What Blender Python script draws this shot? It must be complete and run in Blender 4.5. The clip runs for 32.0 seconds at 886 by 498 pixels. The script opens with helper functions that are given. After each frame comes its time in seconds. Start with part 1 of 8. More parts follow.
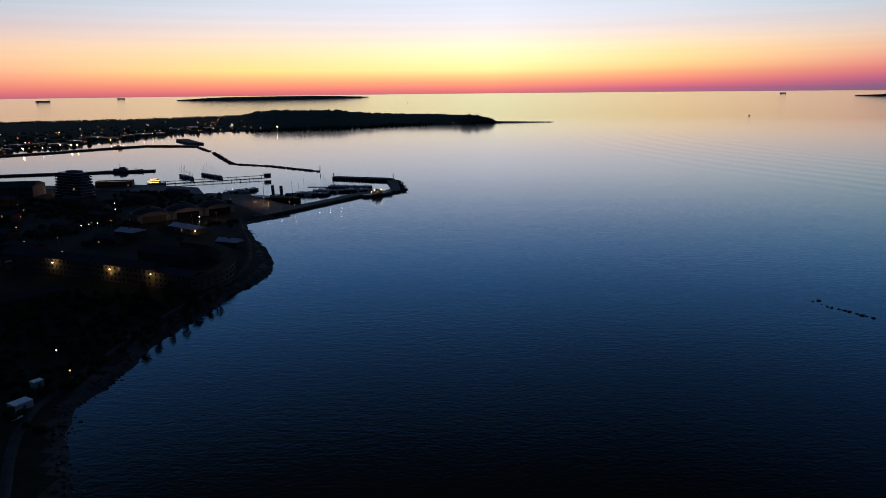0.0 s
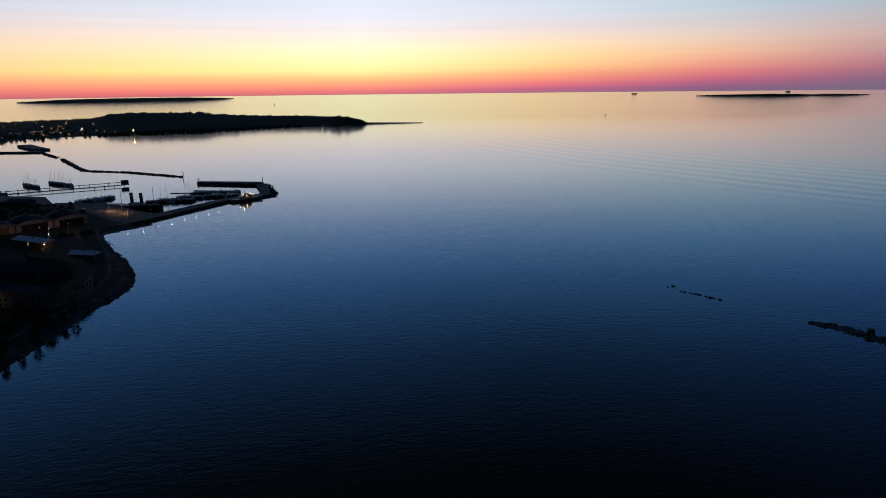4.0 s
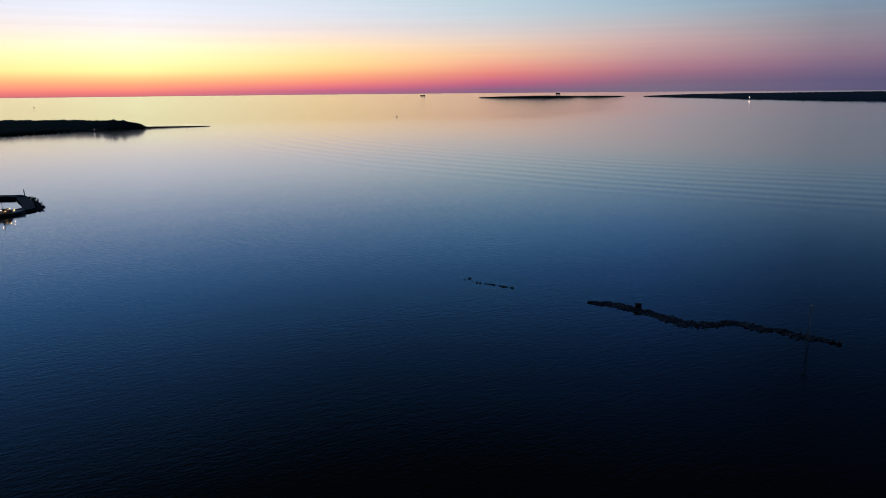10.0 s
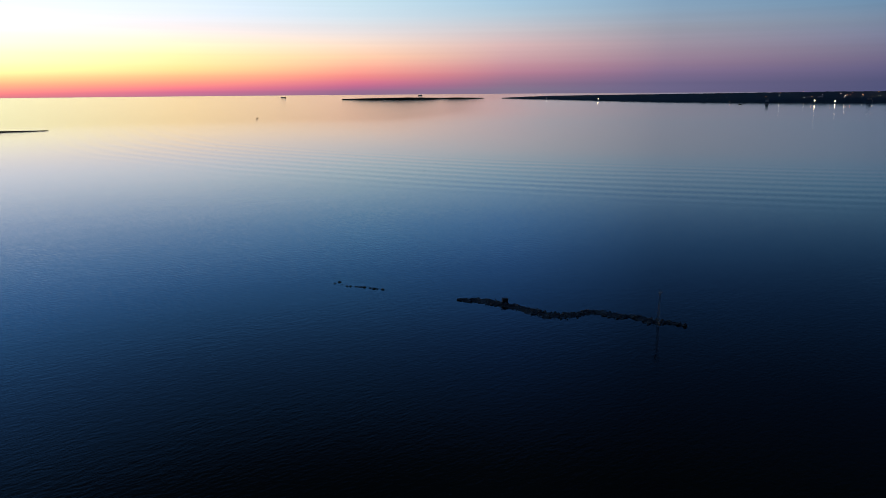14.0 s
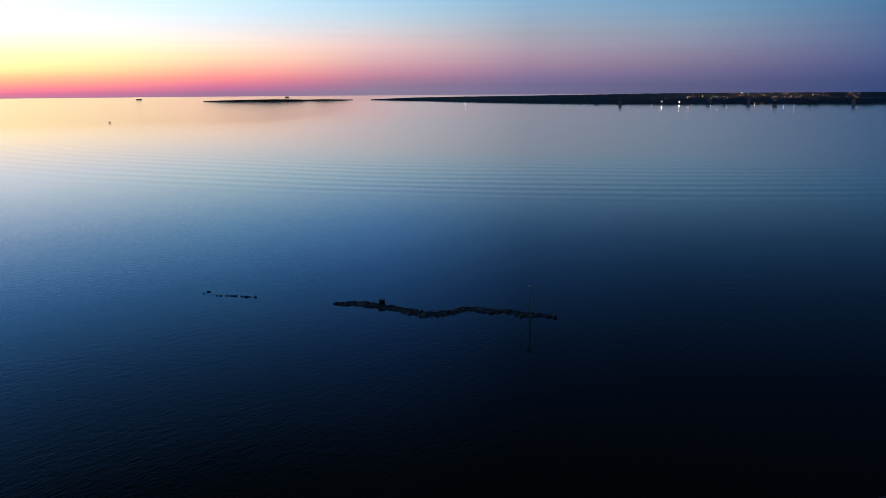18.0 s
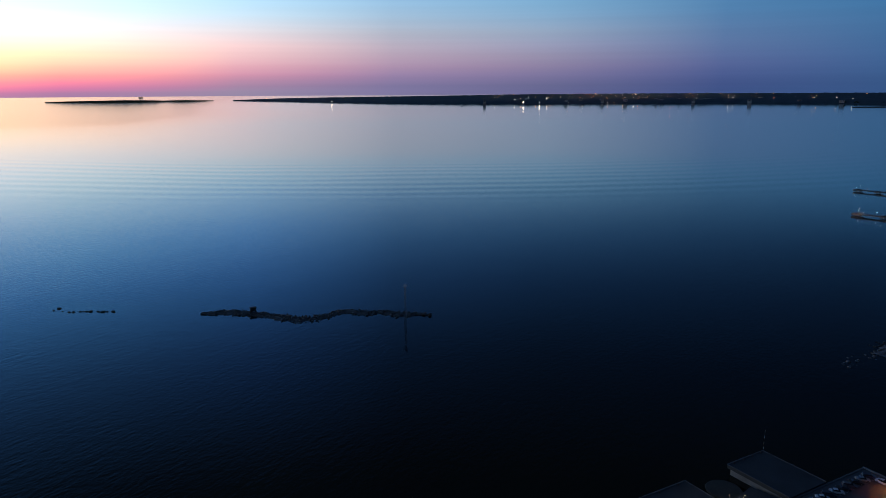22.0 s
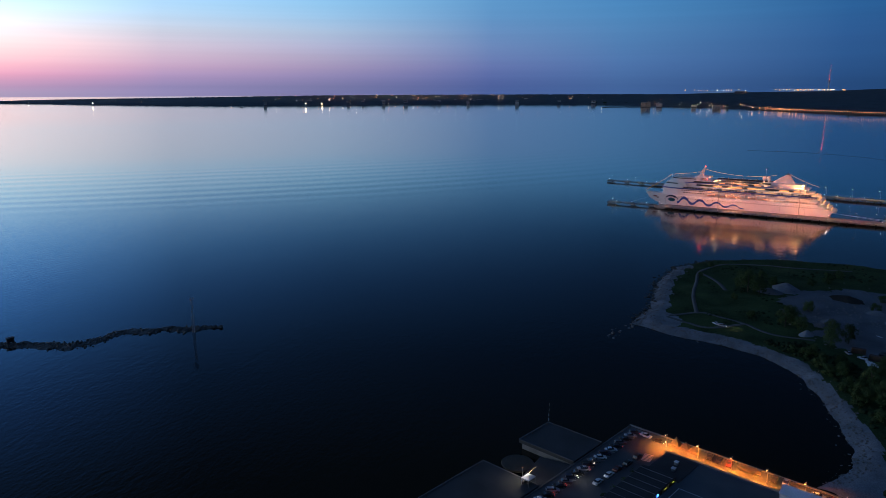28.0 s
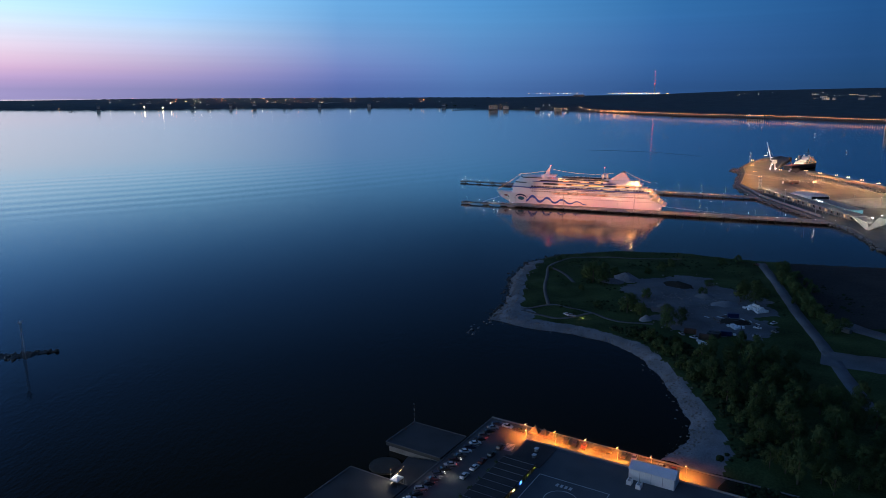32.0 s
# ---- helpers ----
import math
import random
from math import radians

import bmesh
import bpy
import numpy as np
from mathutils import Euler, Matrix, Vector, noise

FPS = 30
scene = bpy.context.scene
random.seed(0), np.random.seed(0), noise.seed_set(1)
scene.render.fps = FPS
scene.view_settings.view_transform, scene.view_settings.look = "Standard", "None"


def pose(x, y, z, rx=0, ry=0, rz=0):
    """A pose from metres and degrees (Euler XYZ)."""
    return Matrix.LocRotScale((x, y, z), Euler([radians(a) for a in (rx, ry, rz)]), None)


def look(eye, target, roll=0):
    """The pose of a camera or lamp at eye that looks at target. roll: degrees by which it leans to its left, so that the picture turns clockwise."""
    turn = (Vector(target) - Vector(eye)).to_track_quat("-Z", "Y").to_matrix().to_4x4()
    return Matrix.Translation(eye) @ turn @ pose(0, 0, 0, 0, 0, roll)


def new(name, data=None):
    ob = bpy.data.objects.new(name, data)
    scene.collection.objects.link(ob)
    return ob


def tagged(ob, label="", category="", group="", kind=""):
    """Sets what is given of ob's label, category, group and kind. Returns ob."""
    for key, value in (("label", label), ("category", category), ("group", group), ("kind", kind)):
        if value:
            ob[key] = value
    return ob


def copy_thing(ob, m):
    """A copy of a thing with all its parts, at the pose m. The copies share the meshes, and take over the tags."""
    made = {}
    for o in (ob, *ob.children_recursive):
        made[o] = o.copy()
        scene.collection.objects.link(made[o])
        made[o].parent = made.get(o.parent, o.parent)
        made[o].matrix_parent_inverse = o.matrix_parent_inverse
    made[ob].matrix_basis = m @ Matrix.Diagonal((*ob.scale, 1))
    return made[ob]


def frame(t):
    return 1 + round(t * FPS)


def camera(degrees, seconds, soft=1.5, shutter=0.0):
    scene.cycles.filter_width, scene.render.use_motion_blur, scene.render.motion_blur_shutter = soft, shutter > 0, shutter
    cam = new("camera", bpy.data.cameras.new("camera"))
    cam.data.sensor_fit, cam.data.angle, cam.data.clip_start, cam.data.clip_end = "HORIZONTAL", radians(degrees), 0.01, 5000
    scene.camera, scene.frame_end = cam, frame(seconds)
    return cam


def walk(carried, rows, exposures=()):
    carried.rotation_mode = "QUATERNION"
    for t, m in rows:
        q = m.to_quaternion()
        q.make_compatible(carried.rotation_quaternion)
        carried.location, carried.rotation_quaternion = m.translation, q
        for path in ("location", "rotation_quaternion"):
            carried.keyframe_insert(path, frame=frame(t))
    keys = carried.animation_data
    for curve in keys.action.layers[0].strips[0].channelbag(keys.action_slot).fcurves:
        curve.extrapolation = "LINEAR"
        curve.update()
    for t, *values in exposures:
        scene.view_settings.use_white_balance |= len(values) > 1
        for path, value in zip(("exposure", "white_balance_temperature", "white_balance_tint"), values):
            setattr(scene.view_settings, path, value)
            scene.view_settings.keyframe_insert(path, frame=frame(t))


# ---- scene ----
cam = camera(64.440, 32.0, 0.75)
EYE = Vector((0.0, 0.0, 128.0))


def heading(turn, tilt):
    """A point 100 m ahead of the eye: degrees clockwise from the y axis, degrees above the level."""
    a, e = radians(turn), radians(tilt)
    return EYE + 100 * Vector((math.sin(a) * math.cos(e), math.cos(a) * math.cos(e), math.sin(e)))


PATH = [
    (0, look(EYE, heading(0.000, -12.773), -0.589)),
    (1, look(EYE, heading(2.475, -12.788), -0.595)),
    (2, look(EYE, heading(5.020, -12.786), -0.609)),
    (3, look(EYE, heading(7.579, -12.772), -0.599)),
    (4, look(EYE, heading(10.385, -12.787), -0.625)),
    (5, look(EYE, heading(13.110, -12.798), -0.620)),
    (6, look(EYE, heading(15.772, -12.798), -0.611)),
    (7, look(EYE, heading(18.510, -12.815), -0.625)),
    (8, look(EYE, heading(21.264, -12.805), -0.594)),
    (9, look(EYE, heading(24.073, -12.800), -0.575)),
    (10, look(EYE, heading(26.904, -12.801), -0.525)),
    (11, look(EYE, heading(29.646, -12.798), -0.484)),
    (12, look(EYE, heading(32.375, -12.784), -0.458)),
    (13, look(EYE, heading(35.102, -12.755), -0.448)),
    (14, look(EYE, heading(37.826, -12.745), -0.437)),
    (15, look(EYE, heading(40.511, -12.732), -0.414)),
    (16, look(EYE, heading(43.143, -12.715), -0.405)),
    (17, look(EYE, heading(45.743, -12.705), -0.403)),
    (18, look(EYE, heading(48.256, -12.692), -0.403)),
    (19, look(EYE, heading(50.854, -12.701), -0.369)),
    (20, look(EYE, heading(53.543, -12.673), -0.324)),
    (21, look(EYE, heading(56.215, -12.681), -0.315)),
    (22, look(EYE, heading(58.840, -12.693), -0.300)),
    (23, look(EYE, heading(61.459, -12.706), -0.303)),
    (24, look(EYE, heading(64.158, -12.745), -0.295)),
    (25, look(EYE, heading(67.187, -12.767), -0.262)),
    (26, look(EYE, heading(70.206, -12.723), -0.292)),
    (27, look(EYE, heading(73.112, -12.695), -0.249)),
    (28, look(EYE, heading(76.080, -12.665), -0.194)),
    (29, look(EYE, heading(79.065, -12.606), -0.176)),
    (30, look(EYE, heading(82.029, -12.571), -0.160)),
    (31, look(EYE, heading(85.115, -12.500), -0.141)),
    (32, look(EYE, heading(87.865, -12.451), -0.127)),
]
walk(cam, PATH, exposures=[(0, 0.52, 6700, 15), (9, 0.52, 6700, 14), (13, 0.74, 6600, 12), (19, 1.1, 6500, 10), (25, 1.55, 6500, 10), (28, 1.78, 6600, 10), (32, 2.15, 6700, 10)])


# ---- sky: the afterglow of a sun that has set, bright to the north-west, dusk blue elsewhere ----
def lin(r, g, b):
    """Linear colour from display values of 0 to 255."""
    f = lambda v: (v / 12.92 if v <= 0.04045 else ((v + 0.055) / 1.055) ** 2.4)
    return (f(r / 255), f(g / 255), f(b / 255), 1.0)


# columns of the sky: bearing, brightness, then rows of elevation over the horizon and colour
ARCS = []
ARCS.append((-150, 0.163, [(0, (39, 82, 135)), (0.35, (39, 82, 135)), (0.7, (39, 83, 137)), (1.1, (40, 85, 140)), (1.6, (40, 87, 143)), (2.2, (40, 89, 148)), (2.9, (41, 91, 152)), (3.7, (41, 94, 156)), (4.8, (41, 96, 161)), (6, (40, 98, 164)), (7.2, (39, 98, 166)), (11, (35, 80, 135)), (15, (31, 67, 115)), (21, (24, 47, 80)), (30, (27, 39, 49)), (50, (26, 35, 44)), (90, (100, 158, 255))]))
ARCS.append((-100, 0.163, [(0, (51, 96, 159)), (0.35, (51, 96, 159)), (0.7, (52, 98, 161)), (1.1, (54, 101, 166)), (1.6, (56, 106, 173)), (2.2, (59, 111, 180)), (2.9, (60, 115, 185)), (3.7, (62, 118, 190)), (4.8, (62, 123, 196)), (6, (59, 127, 199)), (7.2, (57, 129, 201)), (11, (48, 100, 159)), (15, (38, 75, 126)), (21, (25, 49, 82)), (30, (27, 39, 49)), (50, (26, 35, 44)), (90, (100, 158, 255))]))
ARCS.append((-70, 0.257, [(0, (121, 125, 191)), (0.35, (121, 125, 191)), (0.7, (126, 127, 193)), (1.1, (138, 133, 198)), (1.6, (154, 142, 204)), (2.2, (173, 156, 210)), (2.9, (183, 173, 219)), (3.7, (186, 189, 227)), (4.8, (178, 204, 239)), (6, (163, 210, 250)), (7.2, (149, 210, 255)), (11, (79, 141, 205)), (15, (49, 97, 158)), (21, (34, 64, 106)), (30, (34, 47, 59)), (50, (34, 45, 56)), (90, (53, 85, 141))]))
ARCS.append((-31, 0.678, [(0, (174, 106, 127)), (0.26, (216, 116, 125)), (0.52, (233, 129, 125)), (0.84, (244, 147, 128)), (1.3, (252, 170, 136)), (1.9, (255, 193, 151)), (2.9, (255, 214, 172)), (3.7, (249, 216, 188)), (4.8, (223, 209, 208)), (6, (202, 211, 222)), (7.2, (188, 211, 223)), (11, (131, 181, 234)), (15, (75, 143, 213)), (21, (54, 104, 164)), (30, (26, 38, 49)), (50, (23, 33, 42)), (90, (51, 87, 159))]))
ARCS.append((-15, 0.777, [(0, (167, 101, 116)), (0.26, (222, 116, 116)), (0.52, (235, 133, 116)), (0.84, (244, 156, 120)), (1.3, (251, 187, 128)), (1.9, (255, 223, 142)), (2.9, (253, 224, 167)), (3.7, (249, 225, 191)), (4.8, (232, 220, 212)), (6, (215, 219, 229)), (7.2, (202, 218, 231)), (11, (133, 177, 228)), (15, (74, 141, 210)), (21, (53, 102, 161)), (30, (26, 37, 48)), (50, (23, 33, 41)), (90, (49, 85, 156))]))
ARCS.append((4, 0.777, [(0, (179, 112, 123)), (0.26, (226, 120, 118)), (0.52, (240, 140, 121)), (0.84, (245, 164, 123)), (1.3, (248, 202, 136)), (1.9, (254, 245, 164)), (2.9, (255, 253, 192)), (3.7, (253, 248, 213)), (4.8, (239, 234, 232)), (6, (224, 230, 243)), (7.2, (217, 229, 245)), (11, (137, 180, 232)), (15, (76, 144, 214)), (21, (52, 99, 157)), (30, (25, 36, 47)), (50, (22, 31, 40)), (90, (50, 87, 159))]))
ARCS.append((18, 0.767, [(0, (152, 112, 132)), (0.3, (185, 99, 130)), (0.61, (219, 114, 124)), (0.98, (238, 141, 121)), (1.45, (246, 172, 127)), (2.05, (253, 209, 141)), (2.9, (255, 224, 161)), (3.7, (251, 226, 188)), (4.8, (228, 218, 215)), (6, (209, 218, 229)), (7.2, (203, 218, 231)), (11, (124, 172, 223)), (15, (71, 136, 203)), (21, (44, 86, 137)), (30, (20, 30, 39)), (50, (17, 26, 34)), (90, (48, 83, 152))]))
ARCS.append((31, 0.620, [(0, (130, 105, 136)), (0.3, (147, 104, 138)), (0.61, (181, 104, 140)), (0.98, (211, 115, 139)), (1.45, (238, 140, 136)), (2.05, (250, 171, 148)), (2.9, (255, 205, 169)), (3.7, (247, 218, 195)), (4.8, (226, 221, 221)), (6, (202, 221, 232)), (7.2, (193, 221, 234)), (11, (116, 179, 235)), (15, (70, 138, 208)), (21, (45, 88, 142)), (30, (21, 31, 41)), (50, (18, 27, 35)), (90, (51, 87, 159))]))
ARCS.append((43, 0.438, [(0, (144, 133, 160)), (0.35, (149, 132, 160)), (0.7, (160, 130, 160)), (1.1, (178, 134, 162)), (1.6, (206, 145, 168)), (2.2, (224, 167, 179)), (2.9, (236, 191, 194)), (3.7, (245, 208, 208)), (4.8, (229, 223, 229)), (6, (202, 228, 245)), (7.2, (183, 226, 252)), (11, (113, 182, 255)), (15, (70, 139, 223)), (21, (45, 88, 152)), (30, (31, 44, 56)), (50, (27, 39, 49)), (90, (55, 93, 170))]))
ARCS.append((55, 0.310, [(0, (142, 134, 179)), (0.35, (142, 134, 179)), (0.7, (143, 134, 179)), (1.1, (156, 139, 183)), (1.6, (173, 148, 189)), (2.2, (194, 163, 195)), (2.9, (205, 180, 204)), (3.7, (208, 195, 214)), (4.8, (199, 207, 226)), (6, (183, 216, 245)), (7.2, (168, 217, 255)), (11, (90, 154, 221)), (15, (56, 109, 177)), (21, (36, 70, 118)), (30, (31, 42, 54)), (50, (29, 40, 50)), (90, (39, 63, 103))]))
ARCS.append((67, 0.257, [(0, (125, 127, 177)), (0.35, (125, 127, 177)), (0.7, (129, 130, 179)), (1.1, (140, 136, 185)), (1.6, (154, 145, 192)), (2.2, (172, 159, 199)), (2.9, (182, 175, 209)), (3.7, (186, 190, 224)), (4.8, (181, 204, 235)), (6, (163, 210, 250)), (7.2, (149, 210, 255)), (11, (79, 141, 205)), (15, (49, 97, 158)), (21, (34, 64, 106)), (30, (34, 47, 59)), (50, (34, 45, 56)), (90, (53, 85, 141))]))
ARCS.append((80, 0.177, [(0, (94, 122, 194)), (0.35, (94, 122, 194)), (0.7, (98, 124, 197)), (1.1, (105, 129, 202)), (1.6, (114, 137, 209)), (2.2, (126, 148, 218)), (2.9, (132, 160, 226)), (3.7, (135, 171, 234)), (4.8, (130, 179, 241)), (6, (121, 186, 249)), (7.2, (118, 191, 255)), (11, (72, 134, 201)), (15, (49, 95, 155)), (21, (34, 64, 106)), (30, (40, 54, 67)), (50, (39, 50, 62)), (90, (83, 132, 213))]))
ARCS.append((90, 0.162, [(0, (87, 131, 201)), (0.35, (87, 131, 201)), (0.7, (88, 132, 202)), (1.1, (92, 137, 207)), (1.6, (96, 143, 213)), (2.2, (101, 150, 221)), (2.9, (104, 157, 227)), (3.7, (105, 163, 232)), (4.8, (106, 171, 239)), (6, (101, 176, 245)), (7.2, (97, 178, 250)), (11, (55, 112, 175)), (15, (42, 81, 134)), (21, (30, 57, 94)), (30, (42, 57, 70)), (50, (40, 52, 63)), (90, (100, 158, 255))]))
ARCS.append((105, 0.163, [(0, (51, 96, 159)), (0.35, (51, 96, 159)), (0.7, (52, 98, 161)), (1.1, (54, 101, 166)), (1.6, (56, 106, 173)), (2.2, (59, 111, 180)), (2.9, (60, 115, 185)), (3.7, (62, 118, 190)), (4.8, (62, 123, 196)), (6, (59, 127, 199)), (7.2, (57, 129, 201)), (11, (48, 100, 159)), (15, (38, 75, 126)), (21, (25, 49, 82)), (30, (27, 39, 49)), (50, (26, 35, 44)), (90, (100, 158, 255))]))
ARCS.append((118, 0.163, [(0, (39, 82, 135)), (0.35, (39, 82, 135)), (0.7, (39, 83, 137)), (1.1, (40, 85, 140)), (1.6, (40, 87, 143)), (2.2, (40, 89, 148)), (2.9, (41, 91, 152)), (3.7, (41, 94, 156)), (4.8, (41, 96, 161)), (6, (40, 98, 164)), (7.2, (39, 98, 166)), (11, (35, 80, 135)), (15, (31, 67, 115)), (21, (24, 47, 80)), (30, (27, 39, 49)), (50, (26, 35, 44)), (90, (100, 158, 255))]))
world = bpy.data.worlds.new("dusk_sky")
scene.world = world
world.use_nodes = True
wt = world.node_tree
wt.nodes.clear()


def wmath(op, a, b=None, c=None):
    n = wt.nodes.new("ShaderNodeMath")
    n.operation = op
    for i, v in enumerate((a, b, c)):
        if v is None:
            continue
        if isinstance(v, (int, float)):
            n.inputs[i].default_value = v
        else:
            wt.links.new(v, n.inputs[i])
    return n.outputs[0]


wcoord = wt.nodes.new("ShaderNodeTexCoord")
wsep = wt.nodes.new("ShaderNodeSeparateXYZ")
wt.links.new(wcoord.outputs["Generated"], wsep.inputs[0])
elev = wmath("MULTIPLY", wmath("ARCSINE", wsep.outputs[2]), 180 / math.pi)
elev = wmath("ADD", elev, 0.33)
wpos = wmath("SQRT", wmath("DIVIDE", wmath("MAXIMUM", elev, 0.0), 90.33))
bearing = wmath("MULTIPLY", wmath("ARCTAN2", wsep.outputs[0], wsep.outputs[1]), 180 / math.pi)
colour = None
for k, (start, strength, rows) in enumerate(ARCS):
    ramp = wt.nodes.new("ShaderNodeValToRGB")
    el = ramp.color_ramp.elements
    while len(el) < len(rows):
        el.new(0.5)
    for e, (deg, rgb) in zip(el, rows):
        e.position = math.sqrt(deg / 90.33)
    for e, (deg, rgb) in zip(el, rows):
        e.color = [c * strength for c in lin(*rgb)[:3]] + [1.0]
    wt.links.new(wpos, ramp.inputs[0])
    if colour is None:
        colour = ramp.outputs[0]
        continue
    mr = wt.nodes.new("ShaderNodeMapRange")
    mr.inputs[1].default_value, mr.inputs[2].default_value = ARCS[k - 1][0], start
    wt.links.new(bearing, mr.inputs[0])
    mix = wt.nodes.new("ShaderNodeMix")
    mix.data_type = "RGBA"
    wt.links.new(mr.outputs[0], mix.inputs[0])
    wt.links.new(colour, mix.inputs[6])
    wt.links.new(ramp.outputs[0], mix.inputs[7])
    colour = mix.outputs[2]
# faint level streaks of haze low in the sky
streak = wt.nodes.new("ShaderNodeTexNoise")
streak.inputs["Scale"].default_value = 1.0
streak.inputs["Detail"].default_value = 3.0
wmap = wt.nodes.new("ShaderNodeMapping")
wmap.inputs["Scale"].default_value = (1.2, 1.2, 130.0)
wt.links.new(wcoord.outputs["Generated"], wmap.inputs[0])
wt.links.new(wmap.outputs[0], streak.inputs[0])
gain = wt.nodes.new("ShaderNodeMapRange")
gain.inputs[1].default_value, gain.inputs[2].default_value = 0.3, 0.7
gain.inputs[3].default_value, gain.inputs[4].default_value = 0.975, 1.025
wt.links.new(streak.outputs[0], gain.inputs[0])
wmul = wt.nodes.new("ShaderNodeVectorMath")
wmul.operation = "SCALE"
wt.links.new(colour, wmul.inputs[0])
wt.links.new(gain.outputs[0], wmul.inputs[3])
wbg = wt.nodes.new("ShaderNodeBackground")
wbg.inputs[1].default_value = 1.0
wout = wt.nodes.new("ShaderNodeOutputWorld")
wt.links.new(wmul.outputs[0], wbg.inputs[0])
wt.links.new(wbg.outputs[0], wout.inputs[0])


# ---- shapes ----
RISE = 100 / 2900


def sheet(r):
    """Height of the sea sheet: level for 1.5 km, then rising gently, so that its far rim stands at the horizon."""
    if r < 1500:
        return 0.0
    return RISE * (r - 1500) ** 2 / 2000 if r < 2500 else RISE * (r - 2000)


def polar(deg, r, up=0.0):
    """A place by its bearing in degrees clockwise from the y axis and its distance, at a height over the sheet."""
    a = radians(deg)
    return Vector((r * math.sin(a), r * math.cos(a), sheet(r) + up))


def mesh_of(name, bm, mats, smooth=False):
    me = bpy.data.meshes.new(name)
    bm.normal_update()
    bm.to_mesh(me)
    bm.free()
    for m in (mats if isinstance(mats, (list, tuple)) else [mats]):
        me.materials.append(m)
    if smooth:
        me.polygons.foreach_set("use_smooth", [True] * len(me.polygons))
    return me


def part(name, bm, mats, parent=None, label="", smooth=False):
    """One mesh object, as a part under its thing (or a thing of its own)."""
    ob = new(name, mesh_of(name, bm, mats, smooth) if isinstance(bm, bmesh.types.BMesh) else bm)
    if parent is not None:
        ob.parent = parent
    return tagged(ob, label)


def thing(name, label, category, group="", kind="", at=None):
    ob = new(name)
    ob.empty_display_size = 0.5
    if at is not None:
        ob.matrix_basis = at
    return tagged(ob, label, category, group, kind)


def box(bm, x, y, z, sx, sy, sz, turn=0.0, bevel=0.0, mat=0):
    """A box by its centre and full sizes, turned about z by degrees."""
    m = pose(x, y, z, 0, 0, turn) @ Matrix.Diagonal((sx, sy, sz, 1))
    r = bmesh.ops.create_cube(bm, size=1, matrix=m)
    faces = {f for v in r["verts"] for f in v.link_faces}
    if bevel:
        edges = list({e for v in r["verts"] for e in v.link_edges})
        faces |= set(bmesh.ops.bevel(bm, geom=edges, offset=bevel, segments=1, affect="EDGES")["faces"])
    for f in faces:
        if f.is_valid:
            f.material_index = mat
    return bm


def rod(bm, a, b, ra, rb=None, seg=8, mat=0):
    """A tapered round bar from a to b."""
    a, b = Vector(a), Vector(b)
    d = b - a
    m = Matrix.Translation((a + b) / 2) @ d.to_track_quat("Z", "Y").to_matrix().to_4x4()
    r = bmesh.ops.create_cone(bm, cap_ends=True, segments=seg, radius1=ra, radius2=ra if rb is None else rb, depth=d.length, matrix=m)
    for f in {f for v in r["verts"] for f in v.link_faces}:
        f.material_index = mat
    return bm


def ball(bm, c, r, sub=1, squash=1.0, mat=0):
    m = Matrix.Translation(c) @ Matrix.Diagonal((r, r, r * squash, 1))
    q = bmesh.ops.create_icosphere(bm, subdivisions=sub, radius=1, matrix=m)
    for f in {f for v in q["verts"] for f in v.link_faces}:
        f.material_index = mat
    return bm


def prism(bm, outline, z0, z1, mat=0):
    """An upright slab over a plan outline."""
    area = sum(a[0] * b[1] - b[0] * a[1] for a, b in zip(outline, outline[1:] + outline[:1]))
    if area < 0:
        outline = outline[::-1]
    lo = [bm.verts.new((p[0], p[1], z0)) for p in outline]
    hi = [bm.verts.new((p[0], p[1], z1)) for p in outline]
    fs = [bm.faces.new(hi), bm.faces.new(lo[::-1])]
    n = len(outline)
    fs += [bm.faces.new((lo[i], lo[(i + 1) % n], hi[(i + 1) % n], hi[i])) for i in range(n)]
    for f in fs:
        f.material_index = mat
    return bm


def profile(bm, pts, y0, y1, mat=0):
    """A shape drawn in the x-z plane and given thickness along y."""
    a = [bm.verts.new((p[0], y0, p[1])) for p in pts]
    b = [bm.verts.new((p[0], y1, p[1])) for p in pts]
    n = len(pts)
    fs = [bm.faces.new(a), bm.faces.new(b[::-1])]
    fs += [bm.faces.new((a[(i + 1) % n], a[i], b[i], b[(i + 1) % n])) for i in range(n)]
    for f in fs:
        f.material_index = mat
    bmesh.ops.recalc_face_normals(bm, faces=fs)
    return bm


def loft(bm, rings, closed=True, caps=True, mat=0):
    """Skin over rings of equal length."""
    vs = [[bm.verts.new(p) for p in ring] for ring in rings]
    n = len(vs[0])
    fs = []
    for a, b in zip(vs, vs[1:]):
        for i in range(n if closed else n - 1):
            j = (i + 1) % n
            fs.append(bm.faces.new((a[i], a[j], b[j], b[i])))
    if caps:
        fs += [bm.faces.new(vs[0][::-1]), bm.faces.new(vs[-1])]
    for f in fs:
        f.material_index = mat
    bmesh.ops.recalc_face_normals(bm, faces=fs)
    return bm


def B():
    return bmesh.new()


def dense(points, step):
    """A polyline with extra points every step metres."""
    out = []
    for a, b in zip(points, points[1:]):
        n = max(1, int(math.dist(a, b) / step))
        out += [tuple(a[k] + (b[k] - a[k]) * i / n for k in range(len(a))) for i in range(n)]
    return out + [tuple(points[-1])]


